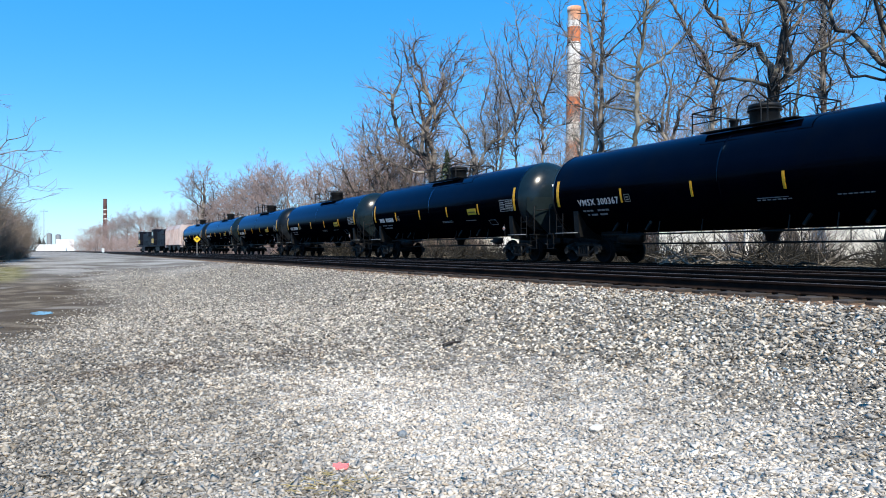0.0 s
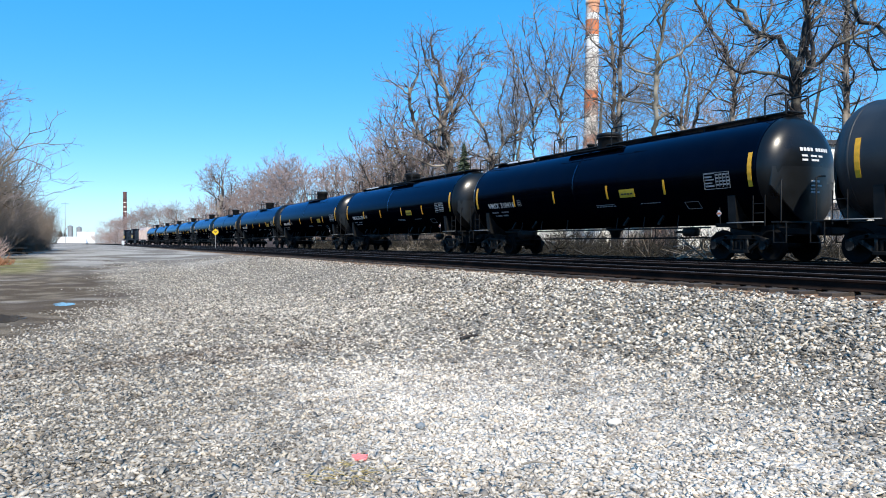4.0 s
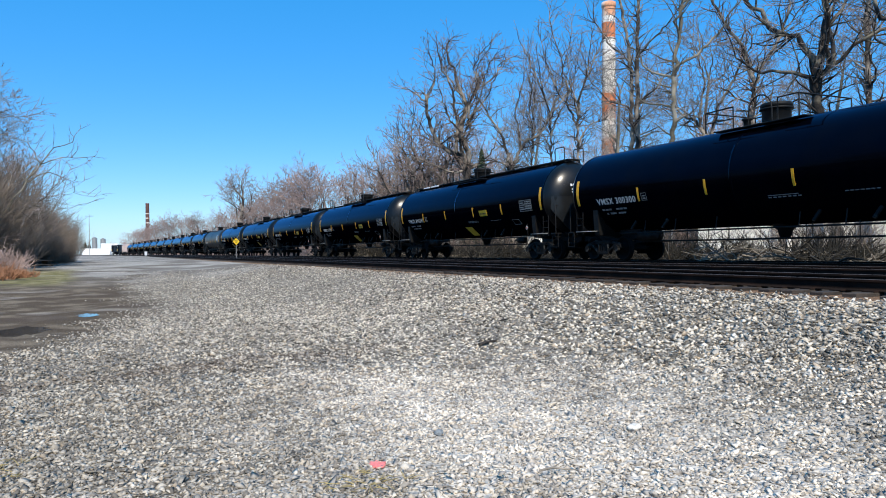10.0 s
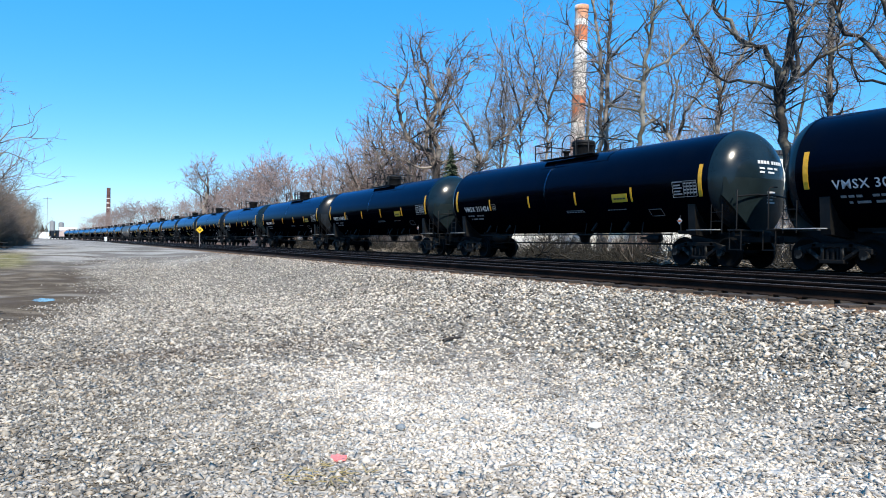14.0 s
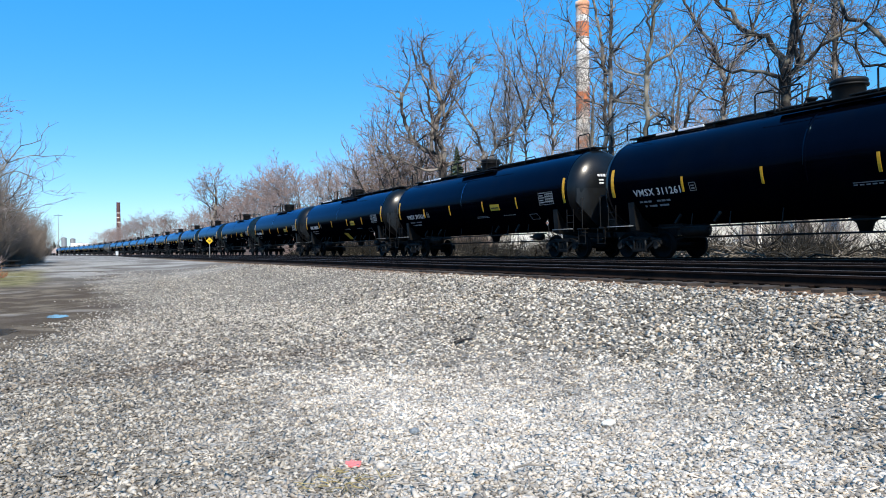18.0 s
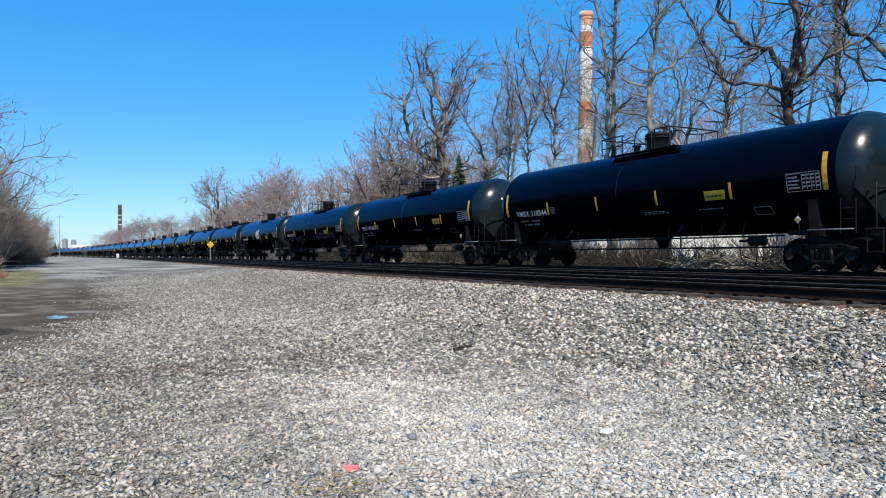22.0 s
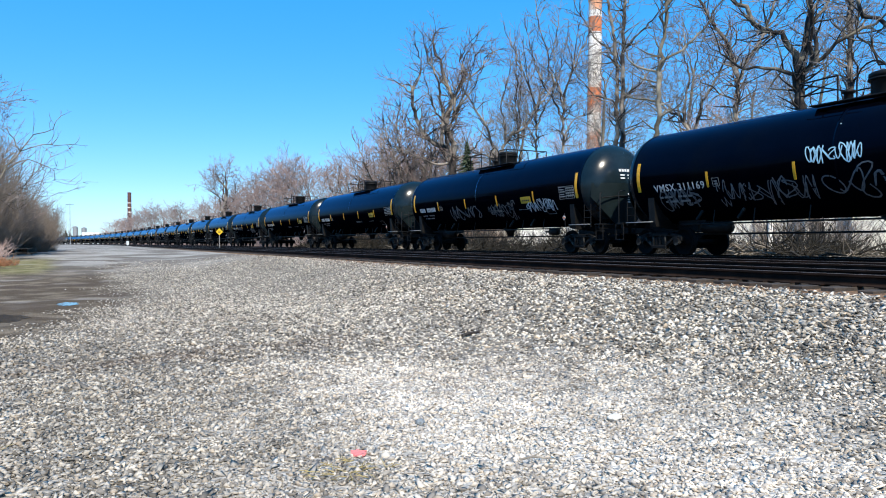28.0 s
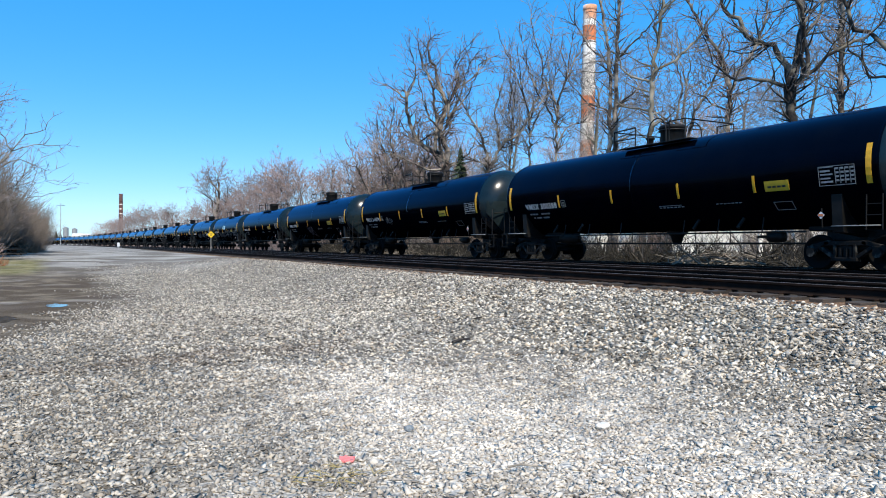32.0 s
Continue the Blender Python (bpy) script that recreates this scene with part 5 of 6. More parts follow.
    leaning = built_tree(25, BARK_GREEN, TWIG, (
        (0, -0.3, ((0, 88, 9.0), (20, 86, 5.0), (0, 85, 8.0)), 0.34, 0.08, 0.35), (0.2, 11.4, ((0, 40, 1.8), (5, 46, 1.9), (0, 58, 2.6)), 0.15, 0.05, 0.15), (0.1, 11.2, ((180, 35, 2.2), (175, 55, 2.2)), 0.12, 0.04, 0.1),
        (0.1, 9.4, ((180, 12, 1.6), (180, 40, 1.6)), 0.10, 0.04, 0.1), (0.2, 13.6, ((0, 62, 3.0), (15, 75, 2.6)), 0.13, 0.04, 0.1)), every=1.6, reach=2.5, dense=2.1, fine=0.015)
    shaggy = built_tree(27, BARK, TWIG_TAN, (
        (0.1, -0.3, ((110, 88, 11.0), (180, 76, 2.6), (180, 60, 2.0), (175, 62, 2.0), (170, 72, 3.0)), 0.34, 0.08, 0.4), (0.3, 10.6, ((20, 62, 3.0), (0, 52, 3.0)), 0.14, 0.04, 0.1),
        (0.2, 12.6, ((10, 72, 4.0), (180, 80, 3.0)), 0.15, 0.04, 0.1), (0.1, 9.5, ((180, 35, 3.0),), 0.1, 0.04, 0.1)), every=3.0, reach=1.9, dense=2.6, fine=0.015)
    slim = built_tree(31, BARK, TWIG, (
        (0, -0.3, ((100, 89, 11.5), (180, 84, 3.0), (180, 73, 3.0), (170, 76, 4.0)), 0.28, 0.05, 0.45), (0.1, 12.8, ((0, 70, 3.0), (10, 64, 4.5)), 0.16, 0.04, 0.1), (0, 11.2, ((180, 62, 3.5), (190, 74, 5.0)), 0.15, 0.04, 0.1),
        (0, 15.0, ((0, 80, 4.5),), 0.12, 0.04, 0.1), (0, 10.0, ((20, 40, 3.0), (0, 62, 3.0)), 0.11, 0.03, 0.1), (0, 12.0, ((250, 60, 5.0),), 0.12, 0.03, 0.1)), every=2.0, reach=2.4, dense=2.2, fine=0.016, rise=0.09)
    vee = built_tree(36, BARK, TWIG, (
        (0, -0.3, ((0, 89, 8.4),), 0.34, 0.3, 0.9), (0, 7.9, ((0, 58, 3.0), (0, 44, 2.4), (10, 54, 3.2)), 0.22, 0.05, 0.15), (-0.1, 7.9, ((180, 78, 3.4), (180, 58, 2.0), (170, 72, 3.0)), 0.22, 0.05, 0.15),
        (0.9, 9.6, ((180, 82, 3.0), (0, 76, 3.5)), 0.14, 0.04, 0.1), (0, 8.2, ((180, 20, 2.6), (180, 50, 2.0)), 0.1, 0.03, 0.1)), every=2.2, reach=2.4, dense=2.3, fine=0.015)
    bushy = built_tree(44, BARK, TWIG_TAN, (
        (0, -0.3, ((0, 88, 3.2),), 0.30, 0.24, 0.9), (0, 2.8, ((180, 55, 3.0), (170, 68, 4.5)), 0.2, 0.04, 0.1), (0, 2.9, ((0, 58, 3.0), (20, 66, 4.5)), 0.2, 0.04, 0.1), (0, 2.9, ((100, 75, 4.0), (180, 80, 4.5)), 0.22, 0.04, 0.1),
        (0, 2.9, ((260, 66, 3.5), (300, 72, 4.5)), 0.2, 0.04, 0.1), (0, 2.6, ((200, 30, 2.6), (180, 58, 3.0)), 0.14, 0.04, 0.1), (0, 2.6, ((-20, 32, 2.6), (0, 58, 3.0)), 0.14, 0.04, 0.1)), every=2.8, reach=2.4, dense=2.5, fine=0.018)
    g = random.Random(9)
    names = {id(far): "bare grey-brown tree in the woods along the line", id(far_oak): "broad bare dark tree in the woods along the line", id(oak): "broad old bare tree with crooked limbs and tan twigs", id(tall): "tall bare tree with grey trunk and thin twigs", id(tall2): "slender bare tree with pale mossy trunk", id(fork): "dark forked bare tree with crooked limbs", id(thin): "thin double-stemmed bare tree", id(rosy): "bare tree with rosy brown twigs",
             id(dark_oak): "dark gnarled bare tree with spreading crooked limbs", id(bent): "dark bare tree with a bent horizontal limb", id(twin): "tall bare tree with twin upright trunks", id(leaning): "tall bare tree with pale trunk and rising side limb", id(shaggy): "leaning bare tree covered in short twigs", id(slim): "slim bare tree with steep upright branches", id(bushy): "bushy bare tree with many tan twigs", id(vee): "bare tree forked low into two limbs"}
    # the stand behind the line: kind, degrees from the line, metres off, height, turn, spread; a built tree faces the line
    front = [
        (oak, 27.6, 60, 20.0, -27, 1.0), (vee, 31.0, 60, 20.0, -31, 1.0), (slim, 36.5, 62, 20.5, -36, 1.0), (slim, 34.4, 66, 20.5, 150, 0.9), (slim, 33.0, 72, 19.0, 60, 1.0), (twin, 40.8, 50, 20.0, -41, 1.0),
        (leaning, 43.4, 44, 20.0, -43, 1.0), (shaggy, 49.4, 46, 20.0, -49, 1.0), (dark_oak, 54.9, 36, 20.0, -55, 1.0), (bent, 60.6, 34, 20.0, -60, 1.0), (vee, 46.6, 56, 21.0, 100, 1.0), (twin, 56.6, 46, 19.0, 40, 1.0), (vee, 24.6, 66, 13.5, 60, 1.0),
        (dark_oak, 68.0, 36, 20.0, 80, 1.0), (bushy, 25.0, 62, 23.5, 20, 1.0), (bushy, 23.2, 66, 22.0, 140, 1.0), (bushy, 24.0, 72, 25.0, 200, 1.0), (bushy, 21.4, 72, 18.5, 250, 1.0), (bushy, 29.2, 68, 18.0, 80, 1.0), (bushy, 19.6, 84, 18.0, 10, 1.0),
    ]
    stand = front + [
        (thin, 33.0, 80, 21, 45, 1.1), (thin, 46.3, 66, 22, 70, 1.2), (tall2, 38.0, 74, 22, 0, 0.9), (thin, 54.4, 60, 19, 30, 1.2), (tall, 63.0, 54, 23, 75, 0.8), (tall2, 72.0, 36, 24, 10, 1.0),
    ]
    behind = [
        (rosy, 48.2, 66, 14, 0, 0.9), (rosy, 28.8, 72, 14, 10, 1.0), (thin, 51.0, 70, 19, 100, 1.2), (rosy, 38.5, 80, 15, 40, 1.1),
        (thin, 38.6, 66, 20, 320, 1.2), (rosy, 21.4, 84, 13, 120, 1.2), (rosy, 24.6, 80, 14.5, 50, 1.2),
        (rosy, 16.0, 110, 15, 20, 1.2), (rosy, 25.0, 90, 14, 200, 1.2), (rosy, 31.5, 88, 13, 20, 1.2), (far_oak, 9.1, 160, 20, 20, 1.15), (far_oak, 11.6, 162, 17, 120, 1.0), (far_oak, 6.4, 245, 15, 10, 1.1),
    ]
    for kind, deg, dist, h, turn, wide in stand + behind:
        x, y = along(deg, dist)
        tree(kind, names[id(kind)], x, y, h, turn, wide=wide)
    # the woods go on along the bend
    for i in range(16):
        f = i / 15
        y = 90 * 7.0 ** f
        x = 31 + g.uniform(-1, 3.5) + 0.6 * float(bend(y))
        if x < 0.02 * y:
            continue
        tree(far, names[id(far)], x, y, 15.0 + 3.5 * f + g.uniform(-1.3, 1.3) - (4 if i == 15 else 0), 47 * i, wide=1.2 + 0.45 * f)
    # trees on the yard side
    reaching = built_tree(41, BARK_GREEN, TWIG_EDGE, (
        (0, -0.3, ((0, 84, 3.0), (180, 70, 1.5), (170, 82, 3.0), (0, 86, 4.5)), 0.24, 0.06, 0.3), (0.2, 2.8, ((0, 64, 3.4), (0, 55, 1.6)), 0.15, 0.08, 0.5),
        (2.6, 7.1, ((0, 18, 1.8), (0, 5, 1.6)), 0.06, 0.03, 0.1), (2.6, 7.1, ((0, 55, 1.4), (0, 30, 1.4), (0, 60, 0.8)), 0.06, 0.03, 0.1), (2.5, 7.0, ((180, 62, 1.6), (180, 20, 1.2)), 0.06, 0.03, 0.1), (1.6, 5.6, ((0, 30, 1.6), (0, -25, 1.6)), 0.06, 0.03, 0.1),
        (0.4, 3.4, ((0, 10, 2.6), (0, 14, 2.6)), 0.06, 0.02, 0.1), (-0.6, 7.5, ((180, 70, 4.0),), 0.09, 0.03, 0.1)), every=1.3, reach=1.3, dense=1.8, fine=0.011)
    tree(reaching, "bare tree with pale limbs reaching out of the thicket", *along(-6.5, 55), 20.0, 5, "trees at the yard's edge")
    tree(reaching, "bare tree with pale limbs reaching out of the thicket", *along(-10.0, 54), 18.0, 60, "trees at the yard's edge")
    for kind, x, y, h, turn, wide in ((fork, -8.4, 56, 15, 40, 1.1), (thin, -9.6, 57, 13, 100, 1.3), (rosy, -8.9, 62, 12, 0, 1.1), (rosy, -11.5, 58, 11, 70, 1.2), (rosy, -7.8, 68, 11.5, 60, 1.2), (rosy, -14, 66, 12, 20, 1.4), (thin, -15, 58, 13, 0, 1.3), (rosy, -10.2, 52.5, 9, 130, 1.2), (fork, -7.6, 60, 12.5, 200, 0.9)):
        tree(kind, names[id(kind)].replace(" behind the railway", "") + " at the yard's edge", x, y, h, turn, "trees at the yard's edge", wide=wide)
    # trees beside and behind the camera, out of view, added to darken the tanks' reflections
    for i in range(7):
        tree((rosy, fork, thin)[i % 3], "unseen bare tree added behind the camera", -24 - 5 * (i % 2), -42 + 13 * i, 11 + (i * 7) % 5, 40 * i, "trees at the yard's edge", wide=1.3)
    # thickets
    tan = brush_kind(3, 4.0, 2.2, 170, TWIG_TAN)
    pink = brush_kind(4, 6.0, 3.0, 170, TWIG_PINK)
    edge_a = brush_kind(7, 5.0, 2.3, 330, TWIG_EDGE, forks=10, mess=0.24)
    edge_b = brush_kind(8, 5.0, 2.0, 360, TWIG_EDGE, forks=10, mess=0.26)
    leafy = brush_kind(10, 0.6, 0.9, 200, LITTER, forks=4, mess=1.2)
    dead = tangle_kind(5, 1.3, 1.7, 90, DEAD)
    dark = tangle_kind(15, 1.2, 1.6, 90, DARK_STEM)
    bramble = brush_kind(16, 2.0, 1.3, 130, DARK_STEM, forks=3, mess=0.6)
    grey = brush_kind(6, 4.0, 2.4, 200, TWIG, forks=5, mess=0.7)
    for i in range(46):
        y = 4 + i * 1.75 + g.uniform(-0.7, 0.7)
        shrub(dead if i % 3 == 0 else dark, "tangle of bleached dead branches on the verge" if i % 3 == 0 else "dark tangle of fallen branches on the verge", 23.2 + g.uniform(-0.6, 2.5), y, g.uniform(0.8, 1.5), g.uniform(0, 360), wide=g.uniform(0.9, 1.4))
        shrub(bramble, "dark bare bramble on the verge", 24.4 + g.uniform(-1.2, 2.0), y + 0.8, g.uniform(1.5, 2.8), g.uniform(0, 360), wide=g.uniform(0.8, 1.2))
        if i % 5 == 0:
            shrub(tan if i % 2 else grey, "thin brown winter brush", 26 + g.uniform(0, 5), y, g.uniform(2.5, 4.5), g.uniform(0, 360))
    for i in range(22):
        f = i / 21
        y = 70 * 11.0 ** f
        x = 31.5 + g.uniform(-1.5, 1.5) + 0.6 * float(bend(y))
        if x < 0.024 * y:
            continue
        shrub(pink, "rosy brown thicket beyond the railway", x, y, 6.5 + 6.0 * f + g.uniform(-0.8, 0.8) + (2 if 7 <= i <= 9 else 0), g.uniform(0, 360), "thickets beyond the railway", wide=1.2)
    for i in range(11):
        x, y = along(37 + 3.2 * i, 78 + (i * 7) % 9)
        shrub(pink if i % 2 else grey, "dense bare thicket behind the sheds", x, y, 8.0 + (i * 5) % 4, 37 * i, "thickets behind the sheds", wide=1.3)
    # dry weeds before the yard's thicket
    weed, straw = brush_kind(23, 1.6, 1.2, 150, TWIG_PINK, forks=4, mess=0.5), brush_kind(24, 1.2, 1.3, 190, LITTER, forks=4, mess=0.9)
    for x, y, h in ((-5.0, 47.5, 1.5), (-6.6, 47.0, 2.1), (-7.8, 46.0, 1.7), (-8.9, 48.0, 2.3), (-10.2, 46.5, 2.0), (-11.6, 48.5, 2.4), (-13.2, 47.0, 2.0), (-7.2, 49.5, 2.0), (-9.6, 50.5, 2.6), (-12.2, 51.0, 2.6)):
        shrub(weed, "dry pinkish weeds before the thicket", x, y, h, g.uniform(0, 360), "weeds at the yard's edge", wide=1.2)
    for x, y, h in ((-5.8, 44.8, 0.9), (-7.6, 44.2, 0.8), (-9.0, 45.0, 1.0), (-10.6, 44.6, 0.8), (-8.2, 46.8, 1.4), (-6.0, 46.2, 1.1)):
        shrub(straw, "rusty brown dead weeds on the yard's edge", x, y, h, g.uniform(0, 360), "weeds at the yard's edge", wide=1.2)
    for x, y, h in ((-6.2, 57, 3.4), (-5.9, 62, 3.6), (-6.2, 72, 4.0), (-7.0, 55, 4.4), (-8.8, 54, 7.2), (-10.5, 53, 7.5), (-12.6, 53, 7.4), (-6.8, 60, 5.6), (-6.9, 67, 5.6), (-9.0, 62, 9.2), (-14.6, 55, 6.9), (-6.7, 76, 5.8), (-11.1, 60, 8.0), (-17.1, 56, 6.9), (-7.6, 86, 6.9), (-7, 98, 6.5), (-4.6, 70, 3.6), (-4.2, 80, 3.8), (-3.9, 90, 3.6), (-5.2, 84, 5.2), (-4.9, 96, 4.8)):
        shrub(edge_a if int(x * 10) % 2 else edge_b, "dense brown thicket at the yard's edge", x, y, h, g.uniform(0, 360), "thickets at the yard's edge", wide=1.1)
    # unseen thickets behind the camera, added for the same dark reflections
    for i in range(10):
        shrub(edge_a if i % 2 else edge_b, "unseen brown thicket added behind the camera", -21 - (i % 3), -46 + 9.5 * i, 4.6 + (i % 4) * 0.6, 50 * i, "thickets at the yard's edge", wide=1.3)
    for x, y, h in ((-4.0, 43, 0.8), (-5.2, 41.5, 1.1), (-5.0, 45, 0.9), (-6.4, 43, 1.0)):
        shrub(leafy, "heap of rusty dead leaves and weeds", x, y, h, 0, "leaf heaps at the yard's edge", wide=1.0)
    # small conifer by the broad tree, and two dark ones far down the line
    cone, gg = Mesh(), random.Random(2)
    for i in range(520):
        z = gg.uniform(0.6, 6.2)
        a, r = gg.uniform(0, 6.283), (6.4 - z) * 0.28
        d = Vector((math.cos(a), math.sin(a), -0.25))
        p = Vector((0, 0, z))
        cone.tube([p, p + d * r * 0.6, p + d * r], [0.05, 0.06, 0.01], 3, cap=False)
    x, y = along(28.9, 58)
    con = thing("conifer", "small dark green conifer among bare trees", "tree", "trees behind the line", Matrix.Translation((x, y, 0.3)) @ Matrix.Diagonal((1.5, 1.5, 1.5, 1)))
    part("trunk", Mesh().tube([(0, 0, -0.2), (0, 0, 6.3)], [0.13, 0.02], 7), BARK_DARK, con)
    part("crown", cone, NEEDLE, con)
    for x, k in ((-12.5, 1.4), (-9.0, 1.25)):
        copy = copy_thing(con, Matrix.Translation((x, 760, 0.6)) @ Matrix.Diagonal((k * 1.5, k * 1.5, k, 1)))
        tagged(copy, "distant dark green conifer beside the warehouse", "tree", "distant conifers")


# ---- buildings and landmarks ----
def chimney(name, label, x, y, height, r0, r1, bands, lean=0.0):
    """A tall round chimney in painted bands, each a part; bands: (share of the height where it ends, material)."""
    z0 = float(ground_z(x, y))
    ch = thing(name, label, "chimney", m=Matrix.Translation((x, y, z0)) @ Matrix.Rotation(radians(lean), 4, "Y"))
    a = 0.0
    turn = Matrix.Rotation(radians(90), 4, "X")
    for b, mat in bands:
        ra, rb = r0 + (r1 - r0) * a, r0 + (r1 - r0) * b
        n = 4
        prof = [((a + (b - a) * i / n) * height, ra + (rb - ra) * i / n) for i in range(n + 1)]
        part("band", Mesh().lathe([(h, r) for h, r in prof], 32, turn), mat, ch)
        a = b
    part("crown_ring", Mesh().lathe([(height - 0.9, r1 + 0.02), (height - 0.8, r1 + 0.12), (height, r1 + 0.10), (height, r1 - 0.3), (height - 1.5, r1 - 0.35)], 32, turn), bands[-1][1], ch)
    for h in (0.35, 0.6, 0.85):
        rr = r0 + (r1 - r0) * h
        part("steel_hoop", Mesh().lathe([(h * height, rr + 0.01), (h * height + 0.02, rr + 0.04), (h * height + 0.16, rr + 0.04), (h * height + 0.18, rr + 0.01)], 32, turn), RUST, ch)


def shed(name, label, x, y, turn, width, depth, height, bays, roof=ROOF, wall=WALL, windows=True):
    """A low flat-roofed building."""
    b = thing(name, label, "building", m=Matrix.Translation((x, y, float(ground_z(x, y)) - 0.1)) @ Matrix.Rotation(radians(turn), 4, "Z"))
    part("wall", Mesh().box((0, 0, height / 2), (width, depth, height), 0.03), wall, b)
    part("roof", Mesh().box((0, 0, height + 0.12), (width + 0.5, depth + 0.5, 0.3), 0.03), roof, b)
    part("plinth", Mesh().box((0, 0, 0.25), (width + 0.08, depth + 0.08, 0.5), 0.01), ROOF, b)
    for i in range(bays):
        u = -width / 2 + (i + 0.5) * width / bays
        if windows:
            w = part("window", Mesh().box((u, -depth / 2 - 0.02, height * 0.58), (width / bays * 0.5, 0.08, height * 0.26), 0.01), WALL, b)
            part("pane", Mesh().box((u, -depth / 2 - 0.045, height * 0.58), (width / bays * 0.5 - 0.2, 0.06, height * 0.26 - 0.2)), GLASS, w)
        part("pilaster", Mesh().box((u + width / bays / 2, -depth / 2 - 0.06, height / 2), (0.35, 0.14, height - 0.1), 0.01), wall, b)
    return b


def landmarks():
    x, y = along(38.75, 130)
    chimney("factory_chimney", "tall chimney with flaking orange and white bands", x, y, 44.5, 1.36, 1.15, ((0.30, MOTTLED), (0.535, MOTTLED), (0.635, ORANGE), (0.785, MOTTLED), (0.857, PALE), (0.918, ORANGE), (0.943, PALE), (1.0, FADED)), lean=1.0)
    x, y = along(3.22, 600)
    chimney("far_chimney", "distant dark red brick chimney with pale flecks", x, y, 40, 1.8, 1.3, ((0.4, BRICK), (0.61, BRICK), (0.63, MOTTLED), (0.70, BRICK), (0.72, MOTTLED), (0.79, BRICK), (0.805, MOTTLED), (1.0, BRICK)))
    shed("factory_building", "pale factory wall behind the trees", 60, 24, -40, 40, 14, 7.6, 9)
    for sx, sy, turn, w, h, bays in ((36, 17, -60, 26, 2.9, 7), (36.5, 46, -50, 10, 2.7, 3), (37, 66, -60, 14, 2.7, 3), (38, 86, -60, 16, 2.7, 3)):
        shed("storage_shed", "low pale flat-roofed shed behind the brush", sx, sy, turn, w, 5, h, bays, windows=False)
    shed("white_warehouse", "distant white warehouse at the end of the line", -3, 700, 0, 22, 20, 6.0, 3, roof=WALL_WHITE, wall=WALL_WHITE, windows=False)
    shed("white_hall", "distant tall white hall beside the warehouse", 8, 720, 0, 14, 20, 10.5, 2, roof=WALL_WHITE, wall=WALL_WHITE, windows=False)
    for x, h in ((-4.5, 17), (3.0, 16)):
        silo = thing("silo", "distant pale grey round silo", "silo", "distant silos", Matrix.Translation((x, 780, 0)))
        part("tower", Mesh().tube([(0, 0, 0), (0, 0, h)], 2.4, 20), POST, silo)
        part("cap", Mesh().tube([(0, 0, h), (0, 0, h + 1.2)], [2.5, 0.4], 20), POST, silo)
    # crossing sign between the tracks
    sg = thing("track_sign", "yellow diamond warning sign on a steel post", "sign", m=Matrix.Translation((12.9, 76.9, 0.8)))
    part("post", Mesh().box((0, 0, 0.9), (0.07, 0.05, 2.1), 0.008), POST, sg)
    dia = Matrix.Translation((0, -0.035, 1.88)) @ Matrix.Rotation(radians(90), 4, "X") @ Matrix.Rotation(radians(45), 4, "Z")
    part("panel", Mesh().prism([(-0.26, -0.26), (0.26, -0.26), (0.26, 0.26), (-0.26, 0.26)], dia, 0.006), SIGN, sg)
    mk = bars([(-0.16, 0.03, 0.12, 0.08), (0.0, 0.03, 0.14, 0.08), (-0.10, -0.10, 0.20, 0.06)], Matrix.Translation((0, -0.044, 1.88)) @ Matrix.Rotation(radians(90), 4, "X"))
    part("sign_writing", mk, INK, sg)
    bx = thing("marker_post", "short white marker box beside the track", "marker", m=Matrix.Translation((8.0, 149.0, float(ground_z(8.0, 149.0)))))
    part("box", Mesh().box((0, 0, 0.75), (0.45, 0.45, 0.75), 0.03), WHITE, bx)
    part("leg", Mesh().box((0, 0, 0.2), (0.2, 0.2, 0.44), 0.02), POST, bx)
    # utility poles far down the yard side
    for x, y, h in ((-3.0, 260, 14),):
        up = thing("utility_pole", "distant wooden utility pole with a crossarm", "utility pole", "utility poles", Matrix.Translation((x, y, 0.6)))
        part("pole", Mesh().tube([(0, 0, -0.1), (0, 0, h)], [0.10, 0.07], 8), POST, up)
        part("crossarm", Mesh().box((0, 0, h - 0.6), (2.4, 0.1, 0.12), 0.01), WOOD, up)
    # pale post on the verge
    x, y = along(51.5, 32)
    wp = thing("wooden_post", "pale weathered wooden post among the brush", "post", m=Matrix.Translation((x, y, float(ground_z(x, y)))) @ Matrix.Rotation(radians(2), 4, "Y"))
    part("shaft", Mesh().tube([(0, 0, -0.2), (0.01, 0, 1.2), (0.0, 0, 2.5)], [0.12, 0.11, 0.10], 10), PALE, wp)
    part("cap", Mesh().tube([(0, 0, 2.5), (0, 0, 2.54)], [0.115, 0.09], 10), PALE, wp)
    # picnic bench under the thicket
    bn = thing("picnic_table", "dark weathered wooden picnic table", "table", m=Matrix.Translation((-3.4, 50.5, float(ground_z(-3.4, 50.5)))) @ Matrix.Rotation(radians(50), 4, "Z") @ Matrix.Diagonal((0.85, 0.85, 0.85, 1)))
    part("tabletop", Mesh().box((0, 0, 0.74), (1.8, 0.75, 0.05), 0.01), WOOD, bn)
    for s in (-1, 1):
        part("bench_plank", Mesh().box((0, s * 0.68, 0.44), (1.8, 0.26, 0.05), 0.01), WOOD, bn)
        part("leg", Mesh().box((s * 0.6, 0, 0.36), (0.08, 1.3, 0.08), 0.01).box((s * 0.6, 0, 0.56), (0.08, 0.5, 0.4), 0.01), WOOD, bn)


